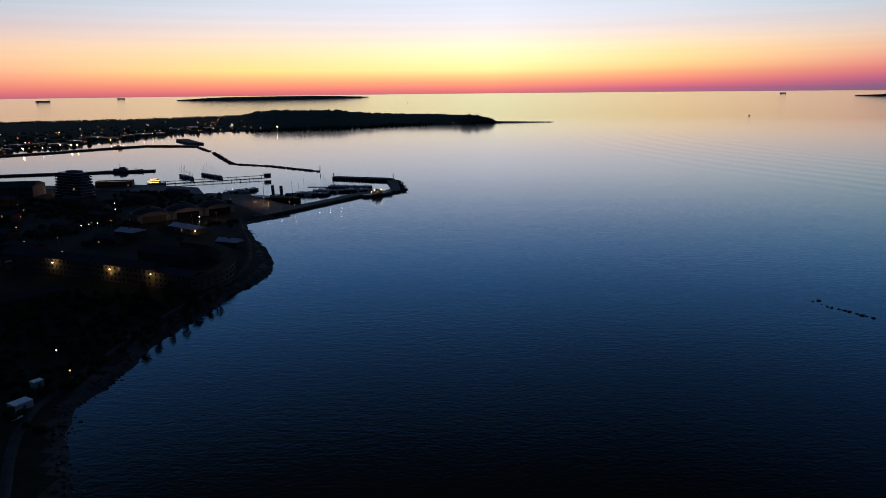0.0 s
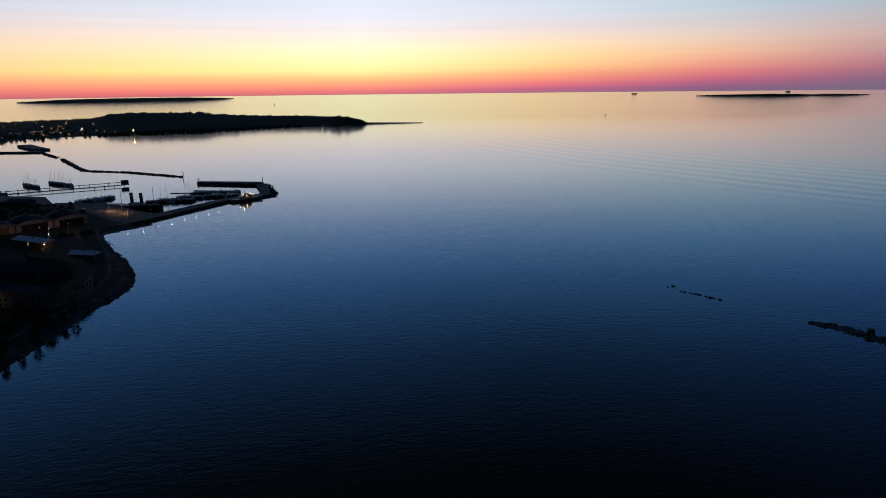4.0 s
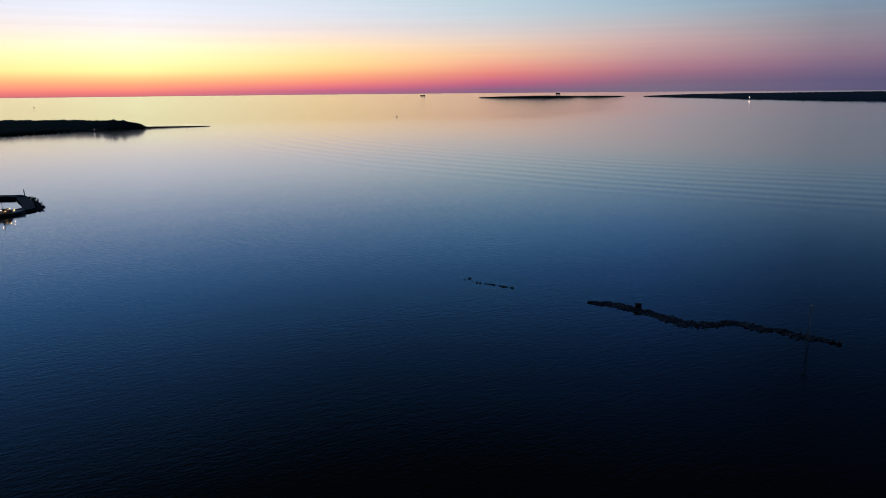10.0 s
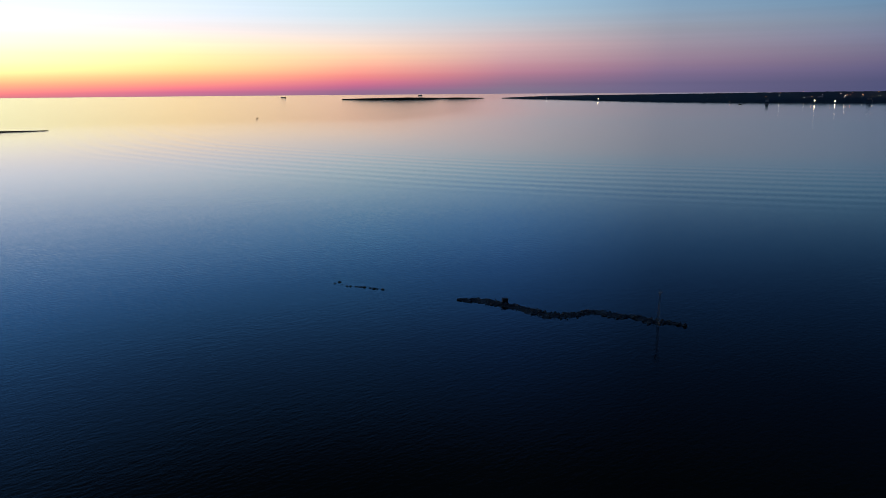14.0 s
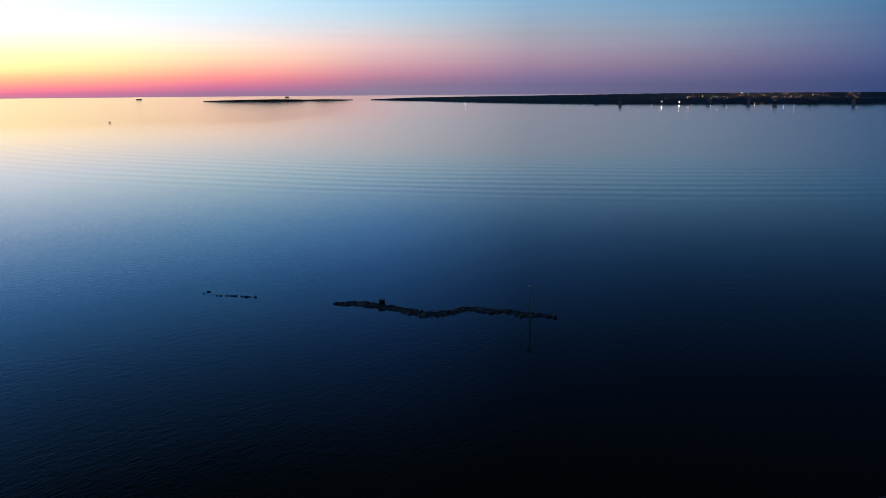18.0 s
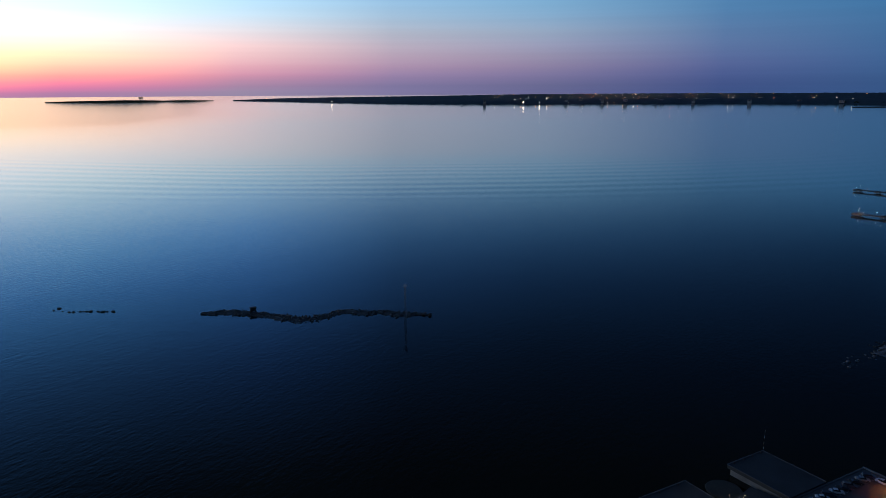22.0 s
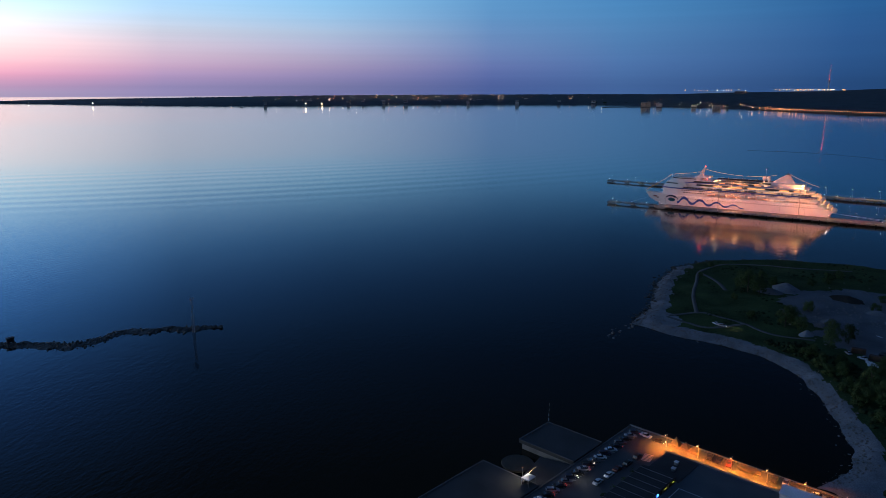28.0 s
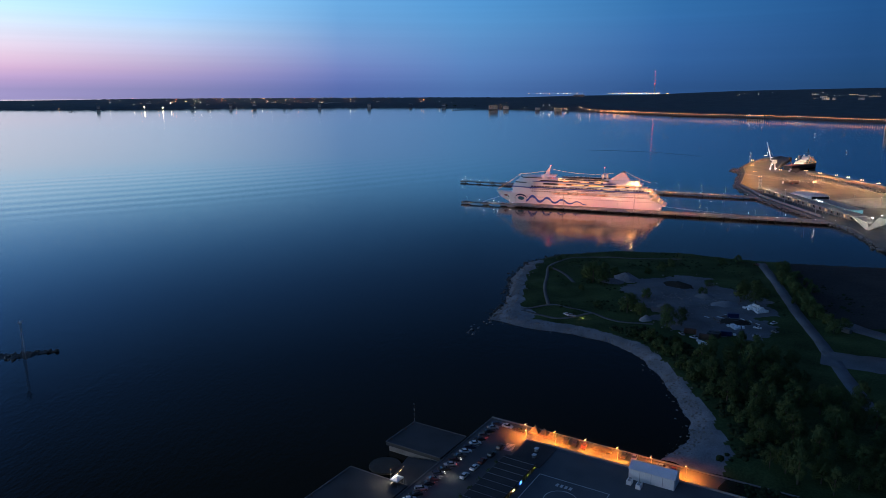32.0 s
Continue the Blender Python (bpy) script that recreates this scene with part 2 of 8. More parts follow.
def rounded(points, times=2):
    """Corner cutting, to turn a coarse polyline into a flowing one."""
    for _ in range(times):
        out = [points[0]]
        for a, b in zip(points, points[1:]):
            out.append(tuple(0.75 * p + 0.25 * q for p, q in zip(a, b)))
            out.append(tuple(0.25 * p + 0.75 * q for p, q in zip(a, b)))
        points = out + [points[-1]]
    return points


def along(points, d):
    """The place and heading in degrees at d metres along a polyline."""
    for a, b in zip(points, points[1:]):
        l = math.dist(a[:2], b[:2])
        if d <= l:
            break
        d -= l
    f = d / l if l else 0
    return a[0] + (b[0] - a[0]) * f, a[1] + (b[1] - a[1]) * f, math.degrees(math.atan2(b[1] - a[1], b[0] - a[0]))


def length(points):
    return sum(math.dist(a[:2], b[:2]) for a, b in zip(points, points[1:]))


# ---- materials ----
def surface(name, low, high, rough=0.8, scale=0.3, fine=6.0, bump=0.3, metal=0.0, spread=0.0, depth=0.05, spec=0.5):
    """A painted, stony or earthy surface: two colours mixed by coarse stains and fine grain, and a fine relief."""
    m = bpy.data.materials.new(name)
    m.use_nodes = True
    t = m.node_tree
    b = t.nodes["Principled BSDF"]
    b.inputs["Roughness"].default_value, b.inputs["Metallic"].default_value = rough, metal
    b.inputs["Specular IOR Level"].default_value = spec
    g = t.nodes.new("ShaderNodeNewGeometry")
    n1, n2 = t.nodes.new("ShaderNodeTexNoise"), t.nodes.new("ShaderNodeTexNoise")
    n1.inputs["Scale"].default_value, n1.inputs["Detail"].default_value = scale, 5
    n2.inputs["Scale"].default_value, n2.inputs["Detail"].default_value = fine, 4
    for n in (n1, n2):
        t.links.new(g.outputs["Position"], n.inputs["Vector"])
    ramp = t.nodes.new("ShaderNodeMapRange")
    ramp.inputs[1].default_value, ramp.inputs[2].default_value = 0.32, 0.68
    add = t.nodes.new("ShaderNodeMath")
    add.operation = "MULTIPLY_ADD"
    add.inputs[1].default_value = 0.45
    sc = t.nodes.new("ShaderNodeMath")
    sc.operation = "MULTIPLY"
    sc.inputs[1].default_value = 0.55
    t.links.new(n1.outputs[0], sc.inputs[0])
    t.links.new(n2.outputs[0], add.inputs[0])
    t.links.new(sc.outputs[0], add.inputs[2])
    t.links.new(add.outputs[0], ramp.inputs[0])
    mix = t.nodes.new("ShaderNodeMix")
    mix.data_type = "RGBA"
    mix.inputs[6].default_value, mix.inputs[7].default_value = (*low, 1), (*high, 1)
    t.links.new(ramp.outputs[0], mix.inputs[0])
    out = mix.outputs[2]
    if spread:
        oi = t.nodes.new("ShaderNodeObjectInfo")
        hs = t.nodes.new("ShaderNodeHueSaturation")
        mr = t.nodes.new("ShaderNodeMapRange")
        mr.inputs[3].default_value, mr.inputs[4].default_value = 1 - spread, 1 + spread
        t.links.new(oi.outputs["Random"], mr.inputs[0])
        t.links.new(mr.outputs[0], hs.inputs["Value"])
        t.links.new(out, hs.inputs["Color"])
        out = hs.outputs[0]
    t.links.new(out, b.inputs["Base Color"])
    if bump:
        bp = t.nodes.new("ShaderNodeBump")
        bp.inputs["Strength"].default_value, bp.inputs["Distance"].default_value = bump, depth
        t.links.new(n2.outputs[0], bp.inputs["Height"])
        t.links.new(bp.outputs[0], b.inputs["Normal"])
    return m


def glowing(name, rgb, strength):
    m = bpy.data.materials.new(name)
    m.use_nodes = True
    b = m.node_tree.nodes["Principled BSDF"]
    b.inputs["Base Color"].default_value = (0.05, 0.05, 0.05, 1)
    b.inputs["Emission Color"].default_value, b.inputs["Emission Strength"].default_value = (*rgb, 1), 1.3 * strength
    return m


def sea_water():
    m = bpy.data.materials.new("sea_water")
    m.use_nodes = True
    t = m.node_tree
    b = t.nodes["Principled BSDF"]
    b.inputs["Base Color"].default_value = (0.0042, 0.0056, 0.0046, 1)
    b.inputs["Roughness"].default_value, b.inputs["IOR"].default_value = 0.06, 1.37
    g = t.nodes.new("ShaderNodeNewGeometry")

    def noise_at(sx, sy, turn, detail):
        mp = t.nodes.new("ShaderNodeMapping")
        mp.inputs["Rotation"].default_value = (0, 0, radians(turn))
        mp.inputs["Scale"].default_value = (sx, sy, 0)
        n = t.nodes.new("ShaderNodeTexNoise")
        n.inputs["Scale"].default_value, n.inputs["Detail"].default_value = 1.0, detail
        t.links.new(g.outputs["Position"], mp.inputs[0])
        t.links.new(mp.outputs[0], n.inputs["Vector"])
        return n.outputs[0]

    def bump(height, distance, strength, before=None):
        bp = t.nodes.new("ShaderNodeBump")
        bp.inputs["Strength"].default_value, bp.inputs["Distance"].default_value = strength, distance
        t.links.new(height, bp.inputs["Height"])
        if before is not None:
            t.links.new(before, bp.inputs["Normal"])
        return bp.outputs[0]

    # short ripples, a longer chop, and calm lanes between them
    lanes = t.nodes.new("ShaderNodeMapRange")
    lanes.inputs[1].default_value, lanes.inputs[2].default_value = 0.35, 0.65
    lanes.inputs[3].default_value, lanes.inputs[4].default_value = 0.35, 1.0
    t.links.new(noise_at(0.004, 0.011, 20, 3), lanes.inputs[0])
    chop = t.nodes.new("ShaderNodeMath")
    chop.operation = "MULTIPLY"
    t.links.new(noise_at(0.12, 0.28, 8, 3), chop.inputs[0])
    t.links.new(lanes.outputs[0], chop.inputs[1])
    # the bay lies calmer away from the shore
    out = t.nodes.new("ShaderNodeVectorMath")
    out.operation = "LENGTH"
    t.links.new(g.outputs["Position"], out.inputs[0])
    calm = t.nodes.new("ShaderNodeMapRange")
    calm.interpolation_type = "SMOOTHSTEP"
    calm.inputs[1].default_value, calm.inputs[2].default_value = 450.0, 1700.0
    calm.inputs[3].default_value, calm.inputs[4].default_value = 1.0, 0.05
    t.links.new(out.outputs["Value"], calm.inputs[0])
    gloss = t.nodes.new("ShaderNodeMapRange")
    gloss.inputs[1].default_value, gloss.inputs[2].default_value = 1000.0, 2400.0
    gloss.inputs[3].default_value, gloss.inputs[4].default_value = 0.055, 0.075
    t.links.new(out.outputs["Value"], gloss.inputs[0])
    t.links.new(gloss.outputs[0], b.inputs["Roughness"])

    def calmed(height):
        n = t.nodes.new("ShaderNodeMath")
        n.operation = "MULTIPLY"
        t.links.new(height, n.inputs[0])
        t.links.new(calm.outputs[0], n.inputs[1])
        return n.outputs[0]

    n1 = bump(calmed(chop.outputs[0]), 0.085, 1.0)
    n2 = bump(calmed(noise_at(0.34, 0.62, -6, 3)), 0.060, 1.0, n1)
    # a passing ship's wake: long, low, curved crests in a belt about a kilometre out
    wake = t.nodes.new("ShaderNodeTexWave")
    wake.wave_type, wake.rings_direction, wake.wave_profile = "RINGS", "Z", "SIN"
    wake.inputs["Scale"].default_value = 1.0
    wake.inputs["Distortion"].default_value, wake.inputs["Detail"].default_value = 4.0, 2.0
    wake.inputs["Detail Scale"].default_value = 0.35
    mp = t.nodes.new("ShaderNodeMapping")
    mp.inputs["Location"].default_value = (WAKE_AT[0], WAKE_AT[1], 0)
    mp.inputs["Scale"].default_value = (1 / WAKE_LONG, 1 / WAKE_LONG, 0)
    t.links.new(g.outputs["Position"], mp.inputs[0])
    t.links.new(mp.outputs[0], wake.inputs["Vector"])
    sep = t.nodes.new("ShaderNodeVectorMath")
    sep.operation = "DISTANCE"
    sep.inputs[1].default_value = (-WAKE_AT[0] * WAKE_LONG, -WAKE_AT[1] * WAKE_LONG, 0)
    t.links.new(g.outputs["Position"], sep.inputs[0])
    belt = t.nodes.new("ShaderNodeMapRange")
    belt.interpolation_type = "SMOOTHERSTEP"
    belt.inputs[1].default_value, belt.inputs[2].default_value = WAKE_BELT[1], WAKE_BELT[0]
    dev = t.nodes.new("ShaderNodeMath")
    dev.operation = "SUBTRACT"
    dev.inputs[1].default_value = WAKE_MID
    ab = t.nodes.new("ShaderNodeMath")
    ab.operation = "ABSOLUTE"
    t.links.new(sep.outputs["Value"], dev.inputs[0])
    t.links.new(dev.outputs[0], ab.inputs[0])
    t.links.new(ab.outputs[0], belt.inputs[0])
    wk = t.nodes.new("ShaderNodeMath")
    wk.operation = "MULTIPLY"
    t.links.new(wake.outputs["Fac"], wk.inputs[0])
    t.links.new(belt.outputs[0], wk.inputs[1])
    n3 = bump(wk.outputs[0], WAKE_HIGH, 1.0, n2)
    t.links.new(n3, b.inputs["Normal"])
    return m


WAKE_LONG = 160.0
WAKE_AT = (-18.3, -11.9)
WAKE_MID = 2430.0
WAKE_BELT = (100.0, 300.0)
WAKE_HIGH = 0.10

M = {
    "water": sea_water(),
    "grass": surface("meadow_grass", (0.014, 0.026, 0.009), (0.078, 0.115, 0.040), 0.95, 0.05, 1.2, 0.6, depth=0.3, spec=0.08),
    "field": surface("bare_field", (0.030, 0.028, 0.026), (0.068, 0.062, 0.056), 0.95, 0.03, 0.8, 0.4, depth=0.2, spec=0.1),
    "pebble": surface("pebble_beach", (0.085, 0.092, 0.100), (0.275, 0.288, 0.305), 0.9, 0.12, 2.2, 0.7, depth=0.3),
    "weedy_earth": surface("weedy_bank", (0.014, 0.0155, 0.010), (0.038, 0.041, 0.025), 0.95, 0.05, 0.8, 0.5, depth=0.3, spec=0.08),
    "stony_bank": surface("stony_bank", (0.035, 0.033, 0.030), (0.12, 0.115, 0.105), 0.95, 0.1, 1.6, 0.7, depth=0.4, spec=0.08),
    "earth": surface("dark_earth", (0.02, 0.018, 0.014), (0.06, 0.052, 0.042), 0.95, 0.06, 1.0, 0.5, depth=0.3, spec=0.08),
    "footpath": surface("trodden_gravel", (0.055, 0.060, 0.055), (0.125, 0.130, 0.125), 0.95, 0.08, 2.5, 0.5, depth=0.1),
    "gravel": surface("grey_gravel", (0.060, 0.066, 0.068), (0.185, 0.195, 0.205), 0.95, 0.05, 3.0, 0.6, depth=0.15),
    "apron": surface("pale_apron_paving", (0.085, 0.08, 0.075), (0.17, 0.16, 0.15), 0.85, 0.05, 1.2, 0.3, depth=0.03),
    "asphalt": surface("worn_asphalt", (0.055, 0.055, 0.057), (0.115, 0.113, 0.110), 0.85, 0.15, 5.0, 0.3, depth=0.02),
    "concrete": surface("weathered_concrete", (0.16, 0.155, 0.15), (0.30, 0.29, 0.275), 0.88, 0.18, 3.5, 0.35, depth=0.03),
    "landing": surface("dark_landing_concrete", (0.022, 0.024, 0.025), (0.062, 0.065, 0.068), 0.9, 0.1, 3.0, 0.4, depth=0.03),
    "dark_concrete": surface("damp_concrete", (0.07, 0.068, 0.065), (0.15, 0.145, 0.14), 0.85, 0.15, 3.0, 0.35, depth=0.03),
    "rock": surface("grey_boulder", (0.07, 0.065, 0.06), (0.22, 0.21, 0.20), 0.9, 0.5, 3.0, 0.6, spread=0.25, depth=0.15),
    "wet_rock": surface("weedy_wet_stone", (0.02, 0.02, 0.016), (0.07, 0.065, 0.05), 0.75, 0.4, 3.0, 0.6, spread=0.25, depth=0.15),
    "islet_rock": surface("barnacled_islet_stone", (0.03, 0.03, 0.025), (0.20, 0.19, 0.17), 0.8, 0.25, 2.0, 0.6, depth=0.15),
    "leaf": surface("summer_leaves", (0.042, 0.070, 0.026), (0.085, 0.120, 0.045), 0.95, 0.25, 2.0, 0.0, spread=0.3, spec=0.08),
    "far_leaf": surface("far_woods", (0.016, 0.026, 0.012), (0.035, 0.052, 0.022), 0.95, 0.02, 0.2, 0.0, spread=0.2, spec=0.08),
    "bark": surface("bark", (0.03, 0.024, 0.018), (0.09, 0.07, 0.05), 0.95, 1.0, 8.0, 0.5),
    "limestone": surface("limestone_wall", (0.08, 0.073, 0.062), (0.17, 0.155, 0.13), 0.92, 0.25, 2.0, 0.5, spread=0.1, depth=0.06),
    "plaster": surface("pale_plaster", (0.42, 0.40, 0.36), (0.60, 0.57, 0.52), 0.9, 0.2, 3.0, 0.2, spread=0.15),
    "brick": surface("red_brick", (0.13, 0.055, 0.04), (0.24, 0.11, 0.08), 0.9, 0.3, 4.0, 0.3, spread=0.15),
    "tin": surface("grey_tin_roof", (0.16, 0.17, 0.18), (0.30, 0.31, 0.32), 0.45, 0.2, 3.0, 0.1, 0.6, spread=0.15),
    "pale_tin": surface("pale_metal_roof", (0.50, 0.53, 0.56), (0.72, 0.74, 0.76), 0.4, 0.2, 3.0, 0.1, 0.2, spread=0.1),
    "felt": surface("black_roof_felt", (0.018, 0.018, 0.02), (0.045, 0.045, 0.048), 0.85, 0.12, 3.0, 0.3),
    "deck_roof": surface("flat_roof_membrane", (0.045, 0.055, 0.062), (0.100, 0.112, 0.120), 0.8, 0.1, 2.5, 0.2),
    "canvas": surface("white_canvas", (0.60, 0.62, 0.64), (0.78, 0.80, 0.81), 0.75, 0.3, 3.0, 0.15, spread=0.08),
    "tarp": surface("grey_tarpaulin", (0.055, 0.048, 0.04), (0.11, 0.095, 0.08), 0.7, 0.4, 3.0, 0.3, spread=0.1),
    "white": surface("white_ship_paint", (0.70, 0.70, 0.70), (0.82, 0.82, 0.81), 0.35, 0.06, 1.5, 0.05),
    "cream": surface("cream_paint", (0.55, 0.50, 0.42), (0.70, 0.64, 0.54), 0.5, 0.2, 2.0, 0.05),
    "navy": surface("navy_paint", (0.008, 0.016, 0.07), (0.014, 0.028, 0.11), 0.35, 0.1, 1.5, 0.0),
    "blue_line": surface("blue_line_paint", (0.015, 0.035, 0.22), (0.022, 0.05, 0.30), 0.4, 0.1, 1.5, 0.0),
    "blue_wave": surface("blue_hull_paint", (0.03, 0.10, 0.46), (0.045, 0.13, 0.55), 0.4, 0.1, 1.5, 0.0),
    "teal_paint": surface("teal_hull_paint", (0.02, 0.16, 0.22), (0.03, 0.22, 0.30), 0.4, 0.1, 1.5, 0.0),
    "red_hull": surface("red_bottom_paint", (0.16, 0.02, 0.015), (0.25, 0.035, 0.025), 0.5, 0.2, 2.0, 0.1),
    "black_hull": surface("black_hull_paint", (0.010, 0.010, 0.012), (0.03, 0.03, 0.032), 0.5, 0.2, 2.0, 0.1),
    "orange": surface("lifeboat_orange", (0.55, 0.16, 0.03), (0.68, 0.24, 0.05), 0.4, 0.5, 3.0, 0.0),
    "steel": surface("galvanised_steel", (0.25, 0.26, 0.27), (0.42, 0.43, 0.44), 0.45, 0.5, 6.0, 0.1, 0.7),
    "rust": surface("rusty_steel", (0.06, 0.03, 0.02), (0.16, 0.09, 0.06), 0.8, 0.4, 4.0, 0.3, 0.3),
    "wood": surface("grey_timber", (0.08, 0.065, 0.05), (0.19, 0.16, 0.13), 0.85, 0.6, 6.0, 0.3, spread=0.2),
    "teak": surface("deck_planking", (0.22, 0.14, 0.08), (0.36, 0.25, 0.16), 0.7, 0.3, 4.0, 0.1),
    "glass": surface("dark_window_glass", (0.010, 0.012, 0.016), (0.03, 0.034, 0.04), 0.08, 0.2, 2.0, 0.0),
    "rubber": surface("tyre_rubber", (0.012, 0.012, 0.012), (0.03, 0.03, 0.03), 0.9, 2.0, 10.0, 0.1),
    "line": surface("worn_white_line", (0.35, 0.35, 0.34), (0.62, 0.62, 0.60), 0.8, 0.6, 5.0, 0.1),
    "sodium": glowing("sodium_lamp", (1.0, 0.50, 0.13), 8.0),
    "warm": glowing("warm_lamp", (1.0, 0.60, 0.26), 3.0),
    "white_lamp": glowing("white_lamp", (0.95, 0.97, 1.0), 3.0),
    "red_lamp": glowing("red_lamp", (1.0, 0.06, 0.06), 3.0),
    "far_warm": glowing("far_warm_lamp", (1.0, 0.43, 0.14), 0.9),
    "far_white": glowing("far_white_lamp", (1.0, 0.88, 0.70), 1.1),
    "beacon": glowing("bright_far_lamp", (1.0, 0.80, 0.50), 2.8),
    "far_red": glowing("far_red_lamp", (1.0, 0.26, 0.12), 0.8),
    "lit_window": glowing("lit_window", (1.0, 0.62, 0.32), 0.14),
    "lit_deck": glowing("lit_deck_opening", (1.0, 0.40, 0.14), 0.30),
    "cool_panel": glowing("lit_sign_panel", (0.75, 0.90, 1.0), 1.4),
    "blue_neon": glowing("blue_sign_light", (0.05, 0.22, 1.0), 1.3),
    "yellow_neon": glowing("yellow_sign_light", (0.7, 0.85, 0.10), 0.16),
    "bay_lamp": glowing("bay_promenade_lamp", (1.0, 0.38, 0.14), 0.6),
    "amber": glowing("amber_bulb_string", (1.0, 0.46, 0.11), 1.8),
    "teal_glass": glowing("teal_lit_glass", (0.10, 0.45, 0.62), 0.07),
    # far woods of the bay, paler and bluer: haze put into the leaf colour
    "hazy_leaf": surface("hazy_bay_woods", (0.068, 0.096, 0.108), (0.120, 0.150, 0.158), 0.95, 0.02, 0.2, 0.0, spread=0.2, spec=0.08),
    "wall_glow": glowing("wall_lamp_glass", (1.0, 0.62, 0.24), 7.0),
    "flood_glow": glowing("floodlight_glass", (1.0, 0.58, 0.24), 14.0),
    "tail": glowing("red_tail_light", (1.0, 0.05, 0.04), 1.6),
    "quay_white": glowing("hooded_white_lamp", (0.96, 0.96, 0.94), 7.0),
    "head": glowing("white_headlight", (1.0, 0.95, 0.88), 3.0),
}


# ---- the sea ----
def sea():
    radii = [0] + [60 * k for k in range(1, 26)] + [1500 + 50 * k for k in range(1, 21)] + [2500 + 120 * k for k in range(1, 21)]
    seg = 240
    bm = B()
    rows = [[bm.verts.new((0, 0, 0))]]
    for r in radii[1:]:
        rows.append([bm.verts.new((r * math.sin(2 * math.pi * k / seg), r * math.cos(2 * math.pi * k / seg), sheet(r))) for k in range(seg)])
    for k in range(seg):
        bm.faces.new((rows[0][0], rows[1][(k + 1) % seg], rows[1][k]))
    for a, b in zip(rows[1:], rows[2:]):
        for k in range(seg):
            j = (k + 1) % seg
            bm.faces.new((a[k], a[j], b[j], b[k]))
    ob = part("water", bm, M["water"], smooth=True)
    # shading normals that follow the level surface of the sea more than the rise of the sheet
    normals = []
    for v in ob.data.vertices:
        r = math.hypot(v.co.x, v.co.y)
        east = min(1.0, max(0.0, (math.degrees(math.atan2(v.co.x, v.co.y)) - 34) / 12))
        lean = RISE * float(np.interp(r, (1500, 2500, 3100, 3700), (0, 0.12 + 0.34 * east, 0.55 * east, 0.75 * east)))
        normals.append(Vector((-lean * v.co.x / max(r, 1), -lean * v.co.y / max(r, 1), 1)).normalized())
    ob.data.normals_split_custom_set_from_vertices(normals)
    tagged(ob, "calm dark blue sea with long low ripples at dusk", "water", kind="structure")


sea()


# ---- ground near the camera ----
def inside_and_far(outline, X, Y):
    """Signed distance in metres to a plan outline, positive inside."""
    d = np.full(X.shape, 1e9)
    inn = np.zeros(X.shape, bool)
    for (ax, ay), (bx, by) in zip(outline, outline[1:] + outline[:1]):
        ex, ey = bx - ax, by - ay
        l2 = max(ex * ex + ey * ey, 1e-9)
        k = np.clip(((X - ax) * ex + (Y - ay) * ey) / l2, 0, 1)
        d = np.minimum(d, np.hypot(X - ax - k * ex, Y - ay - k * ey))
        cross = ((ay > Y) != (by > Y)) & (X < ex * (Y - ay) / (ey if ey else 1e-9) + ax)
        inn ^= cross
    return np.where(inn, d, -d)


def rough_at(x, y, s):
    return noise.noise(Vector((x * s, y * s, 3.7)))


class Terrain:
    """Land over a plan outline, sloping down into the water along it."""

    def __init__(self, outline, slope, height, bumps=0.35, hills=()):
        self.outline, self.slope, self.height, self.bumps, self.hills = outline, slope, height, bumps, hills

    def z(self, x, y, d=None):
        if d is None:
            d = float(inside_and_far(self.outline, np.array([x]), np.array([y]))[0])
        d += 1.6 * rough_at(x, y, 0.11) + 0.7 * rough_at(x, y, 0.4)
        k = max(-1.0, min(1.0, d / self.slope))
        h = self.height * (k if k < 0 else math.sin(k * math.pi / 2))
        if k > 0:
            h += k * self.bumps * (rough_at(x, y, 0.05) + 0.5 * rough_at(x, y, 0.2))
            for hx, hy, hr, hh in self.hills:
                q = math.hypot(x - hx, y - hy) / hr
                if q < 1:
                    h += hh * (1 - q) * (1 - 0.25 * rough_at(x, y, 0.3))
        return h

    def build(self, name, step, mats, cover, label, category):
        xs = [p[0] for p in self.outline]
        ys = [p[1] for p in self.outline]
        gx = np.arange(min(xs) - 10, max(xs) + 10 + step, step)
        gy = np.arange(min(ys) - 10, max(ys) + 10 + step, step)
        X, Y = np.meshgrid(gx, gy, indexing="ij")
        D = inside_and_far(self.outline, X, Y)
        ids, co, faces, kinds = {}, [], [], []
        for i in range(len(gx) - 1):
            for j in range(len(gy) - 1):
                cs = ((i, j), (i + 1, j), (i + 1, j + 1), (i, j + 1))
                if max(D[c] for c in cs) < -6:
                    continue
                f = []
                for c in cs:
                    if c not in ids:
                        ids[c] = len(co)
                        x, y = float(X[c]), float(Y[c])
                        x += 0.3 * step * rough_at(x, y, 0.9)
                        y += 0.3 * step * rough_at(y, x, 0.9)
                        co.append((x, y, self.z(x, y, float(D[c]))))
                    f.append(ids[c])
                faces.append(f)
                kinds.append(cover(float(X[i, j]), float(Y[i, j]), float(D[i, j])))
        me = bpy.data.meshes.new(name)
        me.from_pydata(co, [], faces)
        for m in mats:
            me.materials.append(m)
        me.polygons.foreach_set("material_index", kinds)
        me.polygons.foreach_set("use_smooth", [True] * len(faces))
        return tagged(new(name, me), label, category, kind="structure")


